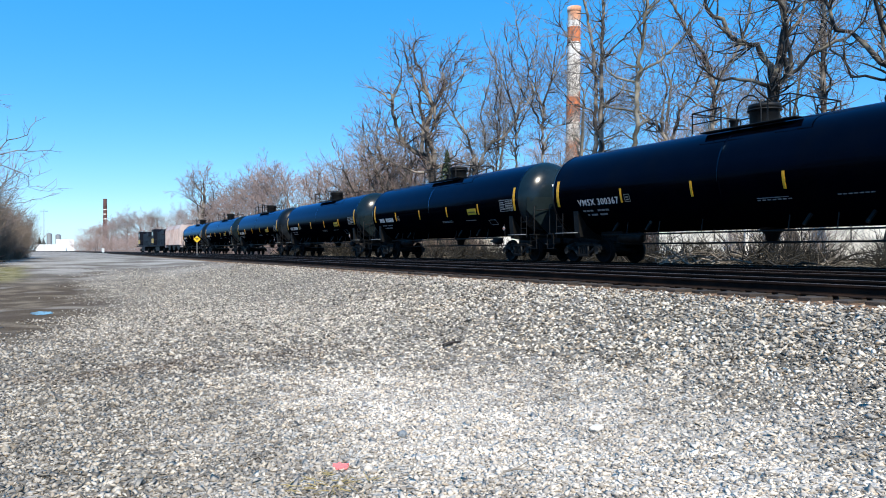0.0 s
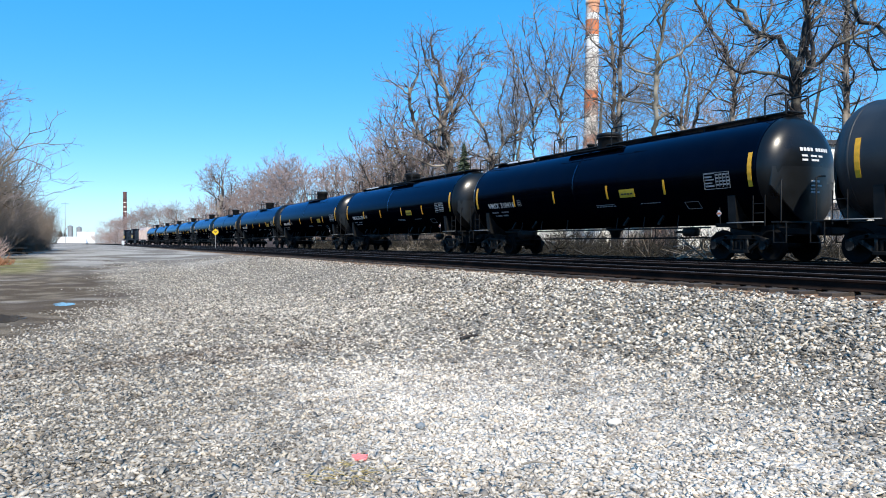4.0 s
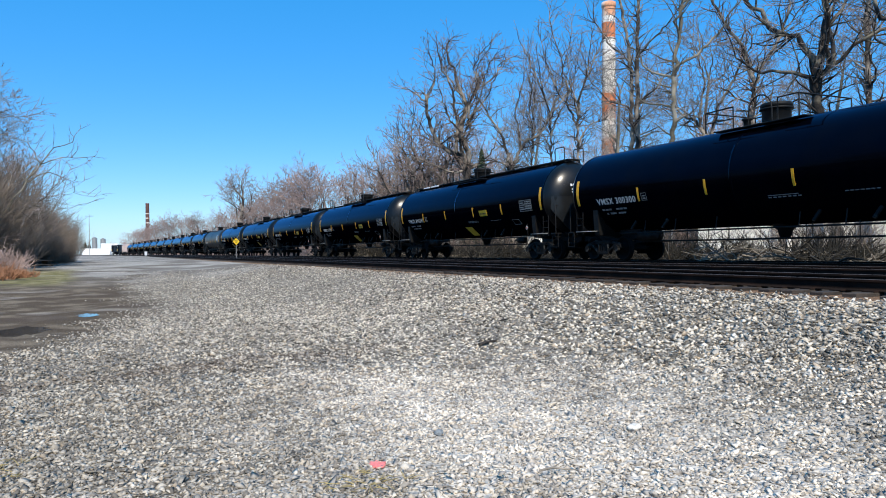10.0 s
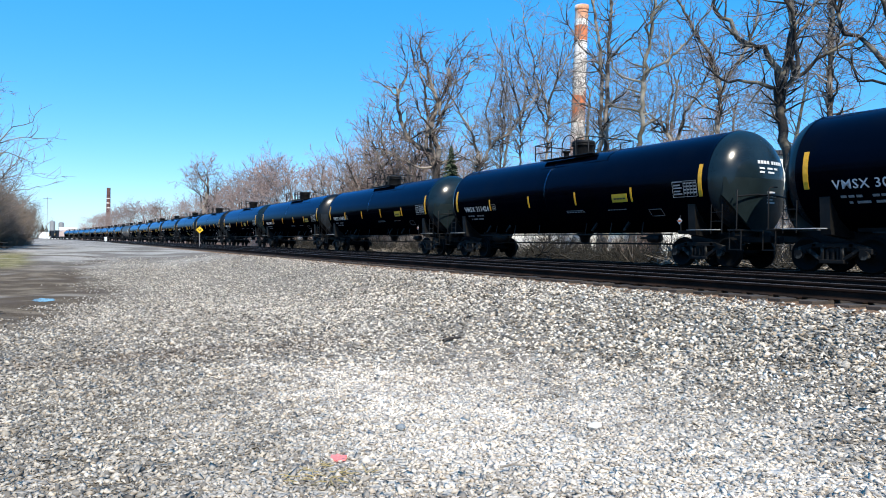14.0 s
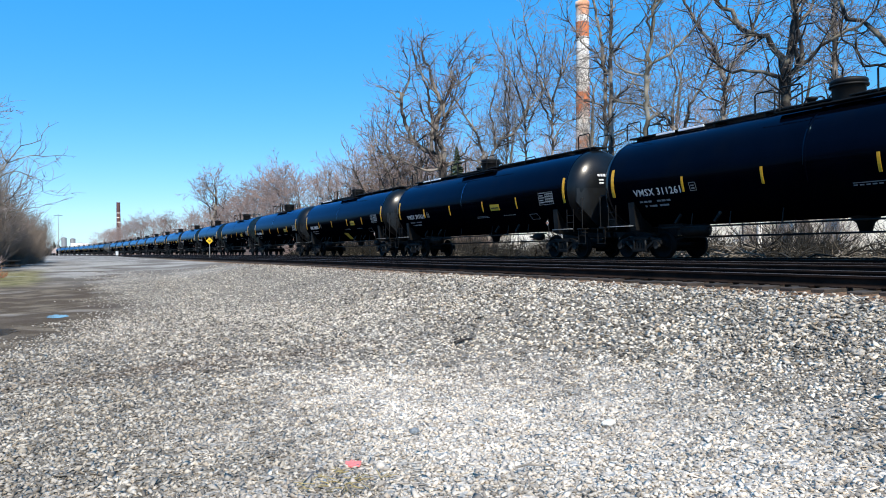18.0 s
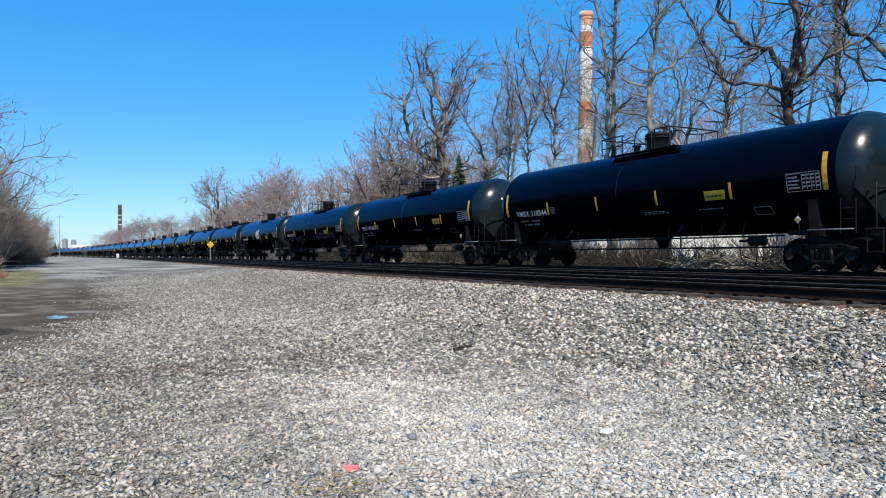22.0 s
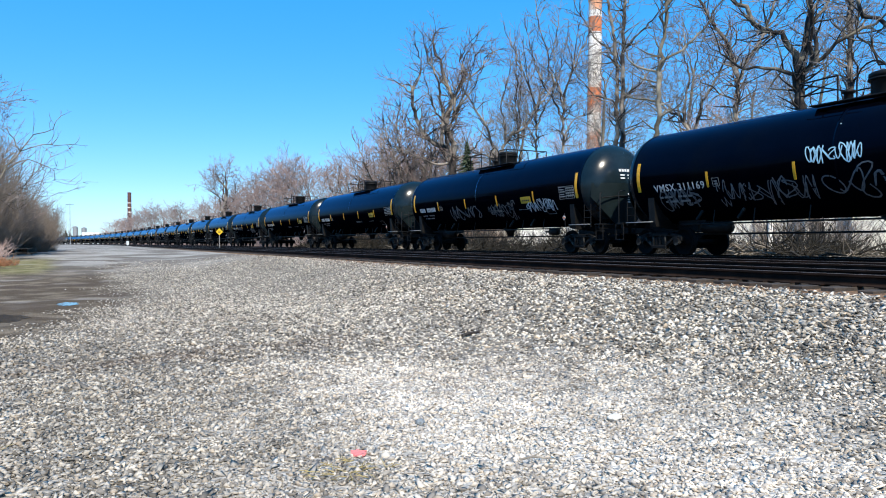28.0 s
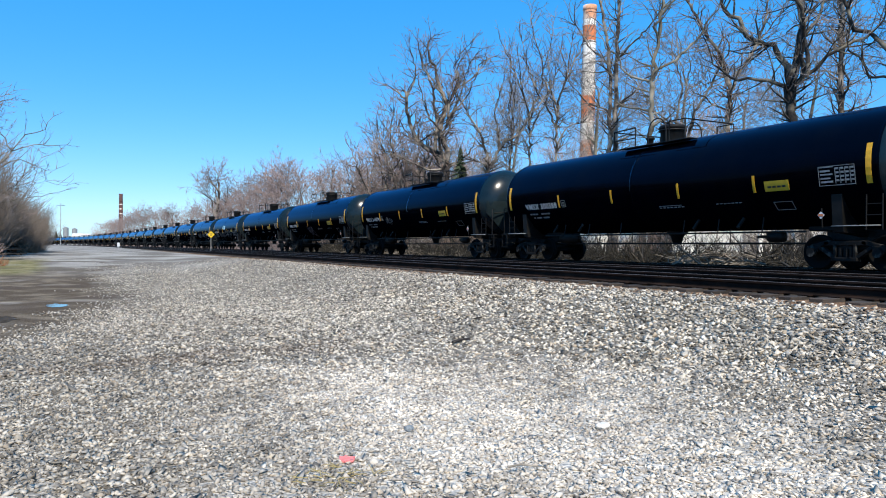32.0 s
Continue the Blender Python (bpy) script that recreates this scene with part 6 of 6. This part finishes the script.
def yard_bits():
    for cx, cy, rx, ry, seed in ((-0.32, 20.8, 0.28, 0.6, 1), (-1.5, 17.4, 0.5, 1.0, 2)):
        g = random.Random(seed)
        n = 28
        out = [(cx + rx * math.cos(6.283 * i / n) * g.uniform(0.7, 1.15), cy + ry * math.sin(6.283 * i / n) * g.uniform(0.7, 1.15)) for i in range(n)]
        z = max(float(ground_z(a, b)) for a, b in out) + 0.006
        ms = Mesh()
        ms.add([(a, b, z) for a, b in out] + [(a, b, z - 0.12) for a, b in out], [tuple(range(n))] + [(i, i + n, (i + 1) % n + n, (i + 1) % n) for i in range(n)])
        one("puddle", ms, WATER, "shallow puddle of rainwater on the damp lane", "puddle", "puddles")
    g = random.Random(12)
    z = float(ground_z(1.84, 5.0))
    edge = [((0.05 + 0.05 * g.random() * (k % 2)) * math.cos(6.283 * k / 16), (0.065 + 0.05 * g.random() * (k % 2)) * math.sin(6.283 * k / 16)) for k in range(16)]
    ms = Mesh().prism(edge, Matrix(), 0.012)
    one("paint_mark", ms, RED, "small patch of stones sprayed red", "paint mark", m=Matrix.Translation((1.82, 4.93, z + 0.012)))
    for label, x, y, ln, turn, r in (("short dark stick on the gravel", 5.3, 9.75, 0.5, 20, 0.028), ("thin dry stick lying on the gravel", 2.72, 4.15, 0.26, -35, 0.009), ("dark bent twig on the gravel", 6.4, 11.0, 0.3, 10, 0.012)):
        zz = float(ground_z(x, y)) + 0.055
        p = [Vector((0, 0, 0)), Vector((ln * 0.35, 0.03, 0.015)), Vector((ln * 0.7, -0.01, 0.02)), Vector((ln, 0.04, 0.0))]
        st = Mesh().tube(p, [r, r, r * 0.8, r * 0.4], 6).tube([p[1], p[1] + Vector((0.08, 0.08, 0.03))], [r * 0.6, r * 0.3], 5)
        one("stick", st, DEAD if "dry" in label else BARK_DARK, label, "stick", m=Matrix.Translation((x, y, zz)) @ Matrix.Rotation(radians(turn), 4, "Z"))
    # dry weeds pressed flat between the stones
    g = random.Random(31)
    for label, x, y in (("flattened tuft of dry yellow weeds", 1.62, 4.55), ("flattened tuft of dry yellow weeds", -0.75, 6.1)):
        ms = Mesh()
        for i in range(46):
            a, r, b = g.uniform(0, 6.283), 0.28 * math.sqrt(g.random()), g.uniform(0, 6.283)
            p, d = Vector((r * math.cos(a), r * math.sin(a), g.uniform(0.0, 0.03))), Vector((math.cos(b), math.sin(b), g.uniform(0.05, 0.5)))
            ms.tube([p, p + d * 0.05, p + d * 0.09 + Vector((0, 0, -0.01))], [0.004, 0.0035, 0.0015], 3, cap=False)
        one("weed_tuft", ms, STRAW, label, "weeds", "weed tufts on the gravel", kind="stuff", m=Matrix.Translation((x, y, float(ground_z(x, y)) + 0.01)))
    zz = float(ground_z(2.6, 5.52))
    one("blue_grey_rock", Mesh().box((0, 0, 0), (0.09, 0.07, 0.06), 0.02), material("blue_grey_rock_face", (0.20, 0.225, 0.24), 0.7, scale=15, bump=0.4), "blue-grey rock larger than the gravel round it", "stone", m=pose(2.6, 5.52, zz + 0.02, 12, 8, 40))
    zz = float(ground_z(4.15, 4.84))
    ms = Mesh().box((0, 0, 0), (0.16, 0.09, 0.05), 0.02)
    one("pale_stone", ms, material("bleached_stone", (0.72, 0.68, 0.60), 0.8, scale=20), "flat bleached stone larger than the gravel", "stone", m=pose(4.15, 4.84, zz + 0.03, 4, 5, 30))


woods()
landmarks()
yard_bits()
scatter("flat_stones", 900, fan(4.2, 9.0, -10, 62), lambda g, p: g.uniform(0.026, 0.046, len(p)), STONES, "larger flat pale stones among the gravel", 8, sink=0.22, flat=0.36)
scatter("gravel_near", 60000, fan(3.6, 9.5, -12, 64, 0, 0.45), lambda g, p: 0.0095 + 0.020 * g.uniform(0, 1, len(p)) ** 1.5, STONES, "loose grey and white crushed stone", 1)
scatter("gravel_middle", 84000, fan(8.0, 22, -11, 62, 0, 0.85), lambda g, p: (0.015 + 0.023 * g.uniform(0, 1, len(p)) ** 1.4) * (1 + 0.2 * smooth(4.5, 7.5, p[:, 0])), STONES, "loose grey and white crushed stone", 2)
scatter("gravel_far", 80000, fan(15, 46, -2, 34, 0.3, 0.85), lambda g, p: g.uniform(0.014, 0.032, len(p)), STONES, "loose grey and white crushed stone", 3)


# ---- the train ----
NUMBERS = {0: "300367", 1: "300328", 2: "300029", 3: "311791", 8: "311227", 9: "311982", 11: "300300", 12: "311641", 13: "300771", 15: "311424", 16: "300691", 20: "311261", 22: "310359", 23: "311465", 24: "310344", 26: "311206", 27: "311213", 28: "300031", 32: "311650", 33: "311950", 34: "310074", 4: "310416", 6: "311968", 7: "311551", 10: "310397", 14: "311812", 19: "311321", 21: "300669", 25: "311760", 31: "311169", 35: "300388"}
WALKWAY = {3, 4, 6, 7, 8, 9, 10, 18, 19, 20}
BRIGHT_ENDS = {-1, -2, -4, 12, 14, 15, 16, 22, 23, 24, 25, 26, 27, 28, 29, 30, 31, 32, 33, 34, 35, 36, 37}
YELLOW_CHEVRON = {6, 7, 9, 10, 18}


def scrawl(g, u0, v0, width, height, mat, car, y, z, strokes=9, thick=0.03, label=""):
    """Spray-painted marks: overlapping loops and strokes that spell nothing, on the shell."""
    ms = Mesh()
    step = width / strokes
    for i in range(strokes):
        kind = i % 3
        cu, cv = u0 + (i + 0.5) * step, v0 + height * g.uniform(0.4, 0.6)
        ru, rv = step * g.uniform(0.45, 0.95), height * g.uniform(0.25, 0.55)
        w1, w2, ph, turns = g.choice((1, 1, 2)), g.choice((1, 2, 3)), g.uniform(0, 6.28), g.uniform(0.55, 1.1)
        n = 14
        pts = [(cu + ru * math.cos(6.283 * turns * w1 * k / n + ph), cv + rv * math.sin(6.283 * turns * w2 * k / n + ph * 0.7)) for k in range(n + 1)]
        for (a0, b0), (a1, b1) in zip(pts, pts[1:]):
            d = Vector((a1 - a0, b1 - b0))
            if d.length < 1e-4:
                continue
            nrm = Vector((-d.y, d.x)).normalized() * thick * 0.5
            quad = [(a0 + nrm.x, b0 + nrm.y), (a0 - nrm.x, b0 - nrm.y), (a1 - nrm.x, b1 - nrm.y), (a1 + nrm.x, b1 + nrm.y)]
            vs = []
            for a, b in quad:
                m = on_side(y - a, z + b, 0.007 + 0.002 * kind)
                vs.append(m.translation)
            ms.add(vs + [p * 1.0 + Vector((0.004, 0, 0)) for p in vs], [(0, 1, 2, 3), (0, 4, 5, 1), (1, 5, 6, 2), (2, 6, 7, 3), (3, 7, 4, 0)])
    return tagged(part("graffiti", ms, mat, car, label), kind="stuff")


def locomotive(second=False):
    lo = thing("locomotive", "dark blue diesel locomotive with yellow nose", "locomotive", "train")
    part("underframe", Mesh().box((0, 0, 1.35), (3.0, 21.0, 0.30), 0.03), NAVY, lo)
    part("hood", Mesh().box((0, -3.0, 2.75), (1.9, 13.8, 2.5), 0.08), NAVY, lo)
    part("radiator", Mesh().box((0, -8.2, 3.75), (2.9, 3.4, 0.9), 0.06), NAVY, lo)
    part("cab", Mesh().box((0, 5.6, 3.05), (3.0, 3.2, 3.1), 0.12), NAVY, lo)
    for s in (-1, 1):
        part("side_stripe", Mesh().box((s * 1.505, 5.6, 2.3), (0.03, 3.0, 0.9), 0.01), GOLD, lo, "yellow cab stripe")
    part("nose", Mesh().box((0, 8.4, 2.35), (2.4, 2.4, 1.7), 0.15), GOLD, lo)
    for s in (-1, 1):
        part("cab_window", Mesh().box((s * 1.5, 5.6, 3.7), (0.05, 1.8, 0.7), 0.01), GLASS, lo)
        part("handrail", Mesh().tube([(s * 1.4, -10, 2.5), (s * 1.4, 4, 2.5)], 0.025, 5), NAVY, lo)
        for k in range(8):
            part("stanchion", Mesh().tube([(s * 1.4, -10 + 2 * k, 1.5), (s * 1.4, -10 + 2 * k, 2.5)], 0.02, 5), NAVY, lo)
    part("fuel_tank", Mesh().box((0, -0.4, 0.75), (2.7, 5.5, 0.9), 0.12), UNDER, lo)
    for y in (-9, -7.4):
        part("fan", Mesh().lathe([(0, 0.65), (0.15, 0.65), (0.18, 0.0)], 16, Matrix.Translation((0, y, 4.2)) @ Matrix.Rotation(radians(90), 4, "X")), UNDER, lo)
    part("exhaust", Mesh().box((0, -2.5, 4.1), (0.7, 1.0, 0.3), 0.03), UNDER, lo)
    part("rear_panel", Mesh().box((0, -10.2, 2.6), (1.7, 0.5, 2.1), 0.05), GOLD, lo, "yellow end panel")
    part("coupler", SHARED["coupler"], None, lo).matrix_local = pose(0, -10.9, 0.88, 0, 0, 180)
    for y in (-6.9, 6.4):
        t = truck(lo, y)
        for sx in (-1, 1):
            part("wheel", SHARED["wheel"], None, t).matrix_local = pose(sx * 0.755, 2.4 if y < 0 else -2.4, 0.457, 0, 0, 0 if sx > 0 else 180)
    return lo


def hopper_car():
    h = thing("hopper_car", "faded pinkish grey covered hopper car with rust", "hopper car", "train")
    ms = Mesh()
    prof = [(-1.6, 1.3), (-1.6, 3.9), (-1.2, 4.5), (1.2, 4.5), (1.6, 3.9), (1.6, 1.3)]
    m = Matrix.Translation((0, 7.6, 0)) @ Matrix(((1, 0, 0, 0), (0, 0, -1, 0), (0, 1, 0, 0), (0, 0, 0, 1)))
    part("body", ms.prism(prof, m, 15.2), HOPPER, h)
    for i in range(15):
        for s in (-1, 1):
            part("rib", Mesh().box((s * 1.64, -7.0 + i, 2.6), (0.09, 0.12, 2.5), 0.01), HOPPER, h)
    for y in (-4.8, 0, 4.8):
        part("hopper_bay", Mesh().prism([(-2.0, 1.3), (2.0, 1.3), (0.6, 0.45), (-0.6, 0.45)], Matrix.Translation((1.3, y, 0)) @ Matrix(((0, 0, -1, 0), (1, 0, 0, 0), (0, 1, 0, 0), (0, 0, 0, 1))), 2.6), UNDER, h)
    part("roof_walk", Mesh().box((0, 0, 4.62), (0.8, 15, 0.05)), UNDER, h)
    part("roof_hatches", Mesh().box((0, 0, 4.56), (0.5, 13, 0.1), 0.02), HOPPER, h)
    for s in (-1, 1):
        part("end_frame", Mesh().box((0, s * 8.3, 1.05), (2.9, 1.6, 0.25), 0.03).tube([(-1.4, s * 8.9, 1.1), (-1.4, s * 7.6, 4.0)], 0.05, 6).tube([(1.4, s * 8.9, 1.1), (1.4, s * 7.6, 4.0)], 0.05, 6), HOPPER, h)
        part("coupler", SHARED["coupler"], None, h).matrix_local = pose(0, s * 9.0, 0.88, 0, 0, 0 if s > 0 else 180)
        truck(h, s * 7.07)
    return h


def train():
    """All vehicles, as (object, distance of its middle ahead of the first coupling)."""
    shared_parts()
    made = []
    kinds = {}
    plain = "glossy black tank car with yellow stripes and top platform"
    walk_label = "glossy black tank car with walkway along its top"
    for i in range(-5, 39):
        w, bright = "walkway" if i in WALKWAY else "long" if NUMBERS.get(i, "").startswith("300") and i != 16 else "short", i in BRIGHT_ENDS
        grey = i == 5
        label = walk_label if w == "walkway" else plain
        if grey:
            car = tank_car("short", GREY_TANK, SHIELD, GREY_TANK, "weathered dark grey tank car with white round emblem")
            em = Mesh()
            for k in range(26):
                a0, a1 = 6.283 * k / 26, 6.283 * (k + 1) / 26
                q = [(0.62 * math.cos(a0), 0.62 * math.sin(a0)), (0.62 * math.cos(a1), 0.62 * math.sin(a1)), (0.53 * math.cos(a1), 0.53 * math.sin(a1)), (0.53 * math.cos(a0), 0.53 * math.sin(a0))]
                vs = [on_side(-6.0 - a, 2.75 + b, 0.009).translation for a, b in q]
                em.add(vs + [p + Vector((0.004, 0, 0)) for p in vs], [(3, 2, 1, 0), (0, 1, 5, 4), (1, 2, 6, 5), (2, 3, 7, 6), (3, 0, 4, 7)])
            part("emblem_ring", em, WHITE, car, "white ring emblem")
            part("emblem_shape", Mesh().prism([(-0.3, -0.25), (0.05, -0.35), (0.3, -0.05), (0.2, 0.3), (-0.02, 0.12), (-0.25, 0.3)], on_side(-6.0, 2.75, 0.01), 0.004), WHITE, car)
        elif (w, bright) not in kinds:
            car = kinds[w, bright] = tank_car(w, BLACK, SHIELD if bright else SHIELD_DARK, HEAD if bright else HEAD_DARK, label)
        else:
            car = copy_thing(kinds[w, bright], Matrix())
        fresh[i] = car
        made.append((car, -CAR * (i + 0.5)))
    marks = text_mesh("VMSX", 0.24, 1.1)
    gap = max(v.co.x for v in marks.vertices) + 0.12
    for i, car in fresh.items():
        if i in NUMBERS:
            part("reporting_mark", marks, None, car, "white stencilled letters").matrix_local = on_side(6.80, 2.12, 0.010)
            part("car_number", text_mesh(NUMBERS[i], 0.24, 1.1), None, car, "white stencilled number").matrix_local = on_side(6.80 - gap, 2.12, 0.010)
        else:
            part("car_number", bars([(0.17 * k, 0, 0.12, 0.235) for k in range(4)] + [(0.88 + 0.178 * k, 0, 0.13, 0.235) for k in range(6)], on_side(6.80, 2.12, 0.010)), WHITE, car, "white stencilled number")
        if i in YELLOW_CHEVRON:
            part("chevron_panel", Mesh().prism([(0.0, 0.0), (0.72, 0.0), (0.95, -0.58), (0.30, -0.58)], on_side(-0.15, 1.66, 0.008), 0.004), PLATE, car, "yellow slanted panel")
    for i in (0, 11):
        for ob in list(fresh[i].children):
            if ob.name.startswith("placard_panel") or ob.name.startswith("placard_writing"):
                bpy.data.objects.remove(ob)
    # cars whose stripes and panel stand elsewhere: side stripes, placard
    for i, at, panel in ((12, (4.48, 0.98, -1.41, -4.25), -2.89), (25, (4.35, 1.15, -0.95, -4.45), -2.98), (2, (4.68, 1.42, -1.92, -4.88), -3.83), (21, (4.59, 1.70, -1.42, -4.40), -3.9)):
        home = KINDS["long" if NUMBERS[i].startswith("300") else "short"][4]
        where = list(at)
        for ob in fresh[i].children:
            if ob.name.startswith("reflective_stripe"):
                ob.location.y = where.pop(0)
            elif ob.name.startswith(("placard_panel", "placard_writing")):
                ob.location.y = panel - home
    g = random.Random(77)
    scrawl(g, 0, 0, 1.4, 0.9, SPRAY, fresh[21], 0.45, 2.1, 7, 0.06, "white spray-painted scrawl")
    scrawl(g, 0, 0, 4.4, 0.42, SPRAY_ROSE, fresh[22], -1.4, 1.80, 16, 0.035, "faded violet spray-painted scrawl")
    scrawl(g, 0, 0, 2.6, 0.6, SPRAY_ROSE, fresh[22], 4.6, 1.5, 9, 0.03, "faded violet spray-painted scrawl")
    scrawl(g, 0, 0, 1.5, 0.5, SPRAY_BLUE, fresh[31], 1.15, 2.48, 9, 0.028, "pale blue spray-painted scrawl")
    scrawl(g, 0, 0, 3.2, 0.75, SPRAY_DIM, fresh[31], 4.2, 1.54, 11, 0.032, "grey outlined spray-painted letters")
    scrawl(g, 0, 0, 4.5, 0.8, SPRAY_DIM, fresh[31], 0.7, 1.54, 10, 0.04, "grey outlined spray-painted letters")
    scrawl(g, 0, 0, 1.6, 0.6, SPRAY_DIM, fresh[31], 6.6, 1.55, 6, 0.04, "grey outlined spray-painted letters")
    scrawl(g, 0, 0, 2.6, 0.7, SPRAY_DIM, fresh[31], -4.2, 1.65, 6, 0.05, "grey outlined spray-painted letters")
    scrawl(g, 0, 0, 2.0, 0.55, SPRAY, fresh[30], -3.9, 1.75, 9, 0.03, "white spray-painted scrawl")
    scrawl(g, 0, 0, 2.4, 0.75, SPRAY_DIM, fresh[30], -0.6, 1.55, 9, 0.03, "grey outlined spray-painted letters")
    scrawl(g, 0, 0, 3.0, 0.7, SPRAY_DIM, fresh[30], 3.2, 1.6, 8, 0.05, "grey outlined spray-painted letters")
    scrawl(g, 0, 0, 1.9, 0.5, SPRAY_DIM, fresh[27], -2.6, 1.6, 9, 0.05, "grey spray-painted scrawl")
    scrawl(g, 0, 0, 1.4, 0.75, SPRAY_ROSE, fresh[33], 1.85, 1.36, 8, 0.03, "grey spray-painted scrawl")
    scrawl(g, 0, 0, 0.9, 0.4, SPRAY_DIM, fresh[34], 3.6, 1.9, 5, 0.03, "grey spray-painted scrawl")
    scrawl(g, 0, 0, 2.4, 0.4, SPRAY_DIM, fresh[27], 4.2, 1.95, 9, 0.04, "grey spray-painted scrawl")
    hop = hopper_car()
    made.append((hop, 5.5 * CAR))
    a = locomotive()
    made.append((a, 6 * CAR + 11.1))
    b = copy_thing(a, Matrix())
    made.append((b, 6 * CAR + 33.3))
    return made


fresh = {}
TRAIN = train()

# where the first coupling stands, in metres along the line, second by second in steps of four
COUPLING = [(t, 23.91 + dist) for t, dist in ((0, -0.37), (2, 40.52), (4, 81.53), (6, 122.58), (8, 163.65), (10, 204.48), (12, 245.35), (14, 286.27), (16, 327.02), (18, 367.82), (20, 408.48), (22, 449.27), (24, 489.99), (26, 530.62), (28, 571.17), (30, 611.83), (32, 652.46))]


def coupling(t):
    for (t0, a), (t1, b) in zip(COUPLING, COUPLING[1:]):
        if t <= t1:
            return a + (b - a) * (t - t0) / (t1 - t0)
    return COUPLING[-1][1]


def motions():
    """The train runs away along the line, each vehicle turning with the bend."""
    for ob, ahead in TRAIN:
        rows = []
        for k in range(17):
            t = 2.0 * k
            y = coupling(t) + ahead
            slope = 2 * BEND * max(0.0, y - BEND_FROM) + 2 * BEND_MORE * max(0.0, y - MORE_FROM)
            rows.append((t, pose(TRAIN_X + float(bend(y)), y, RAIL + 0.004, 0, 0, math.degrees(math.atan(slope)))))
        walk(ob, rows)


motions()
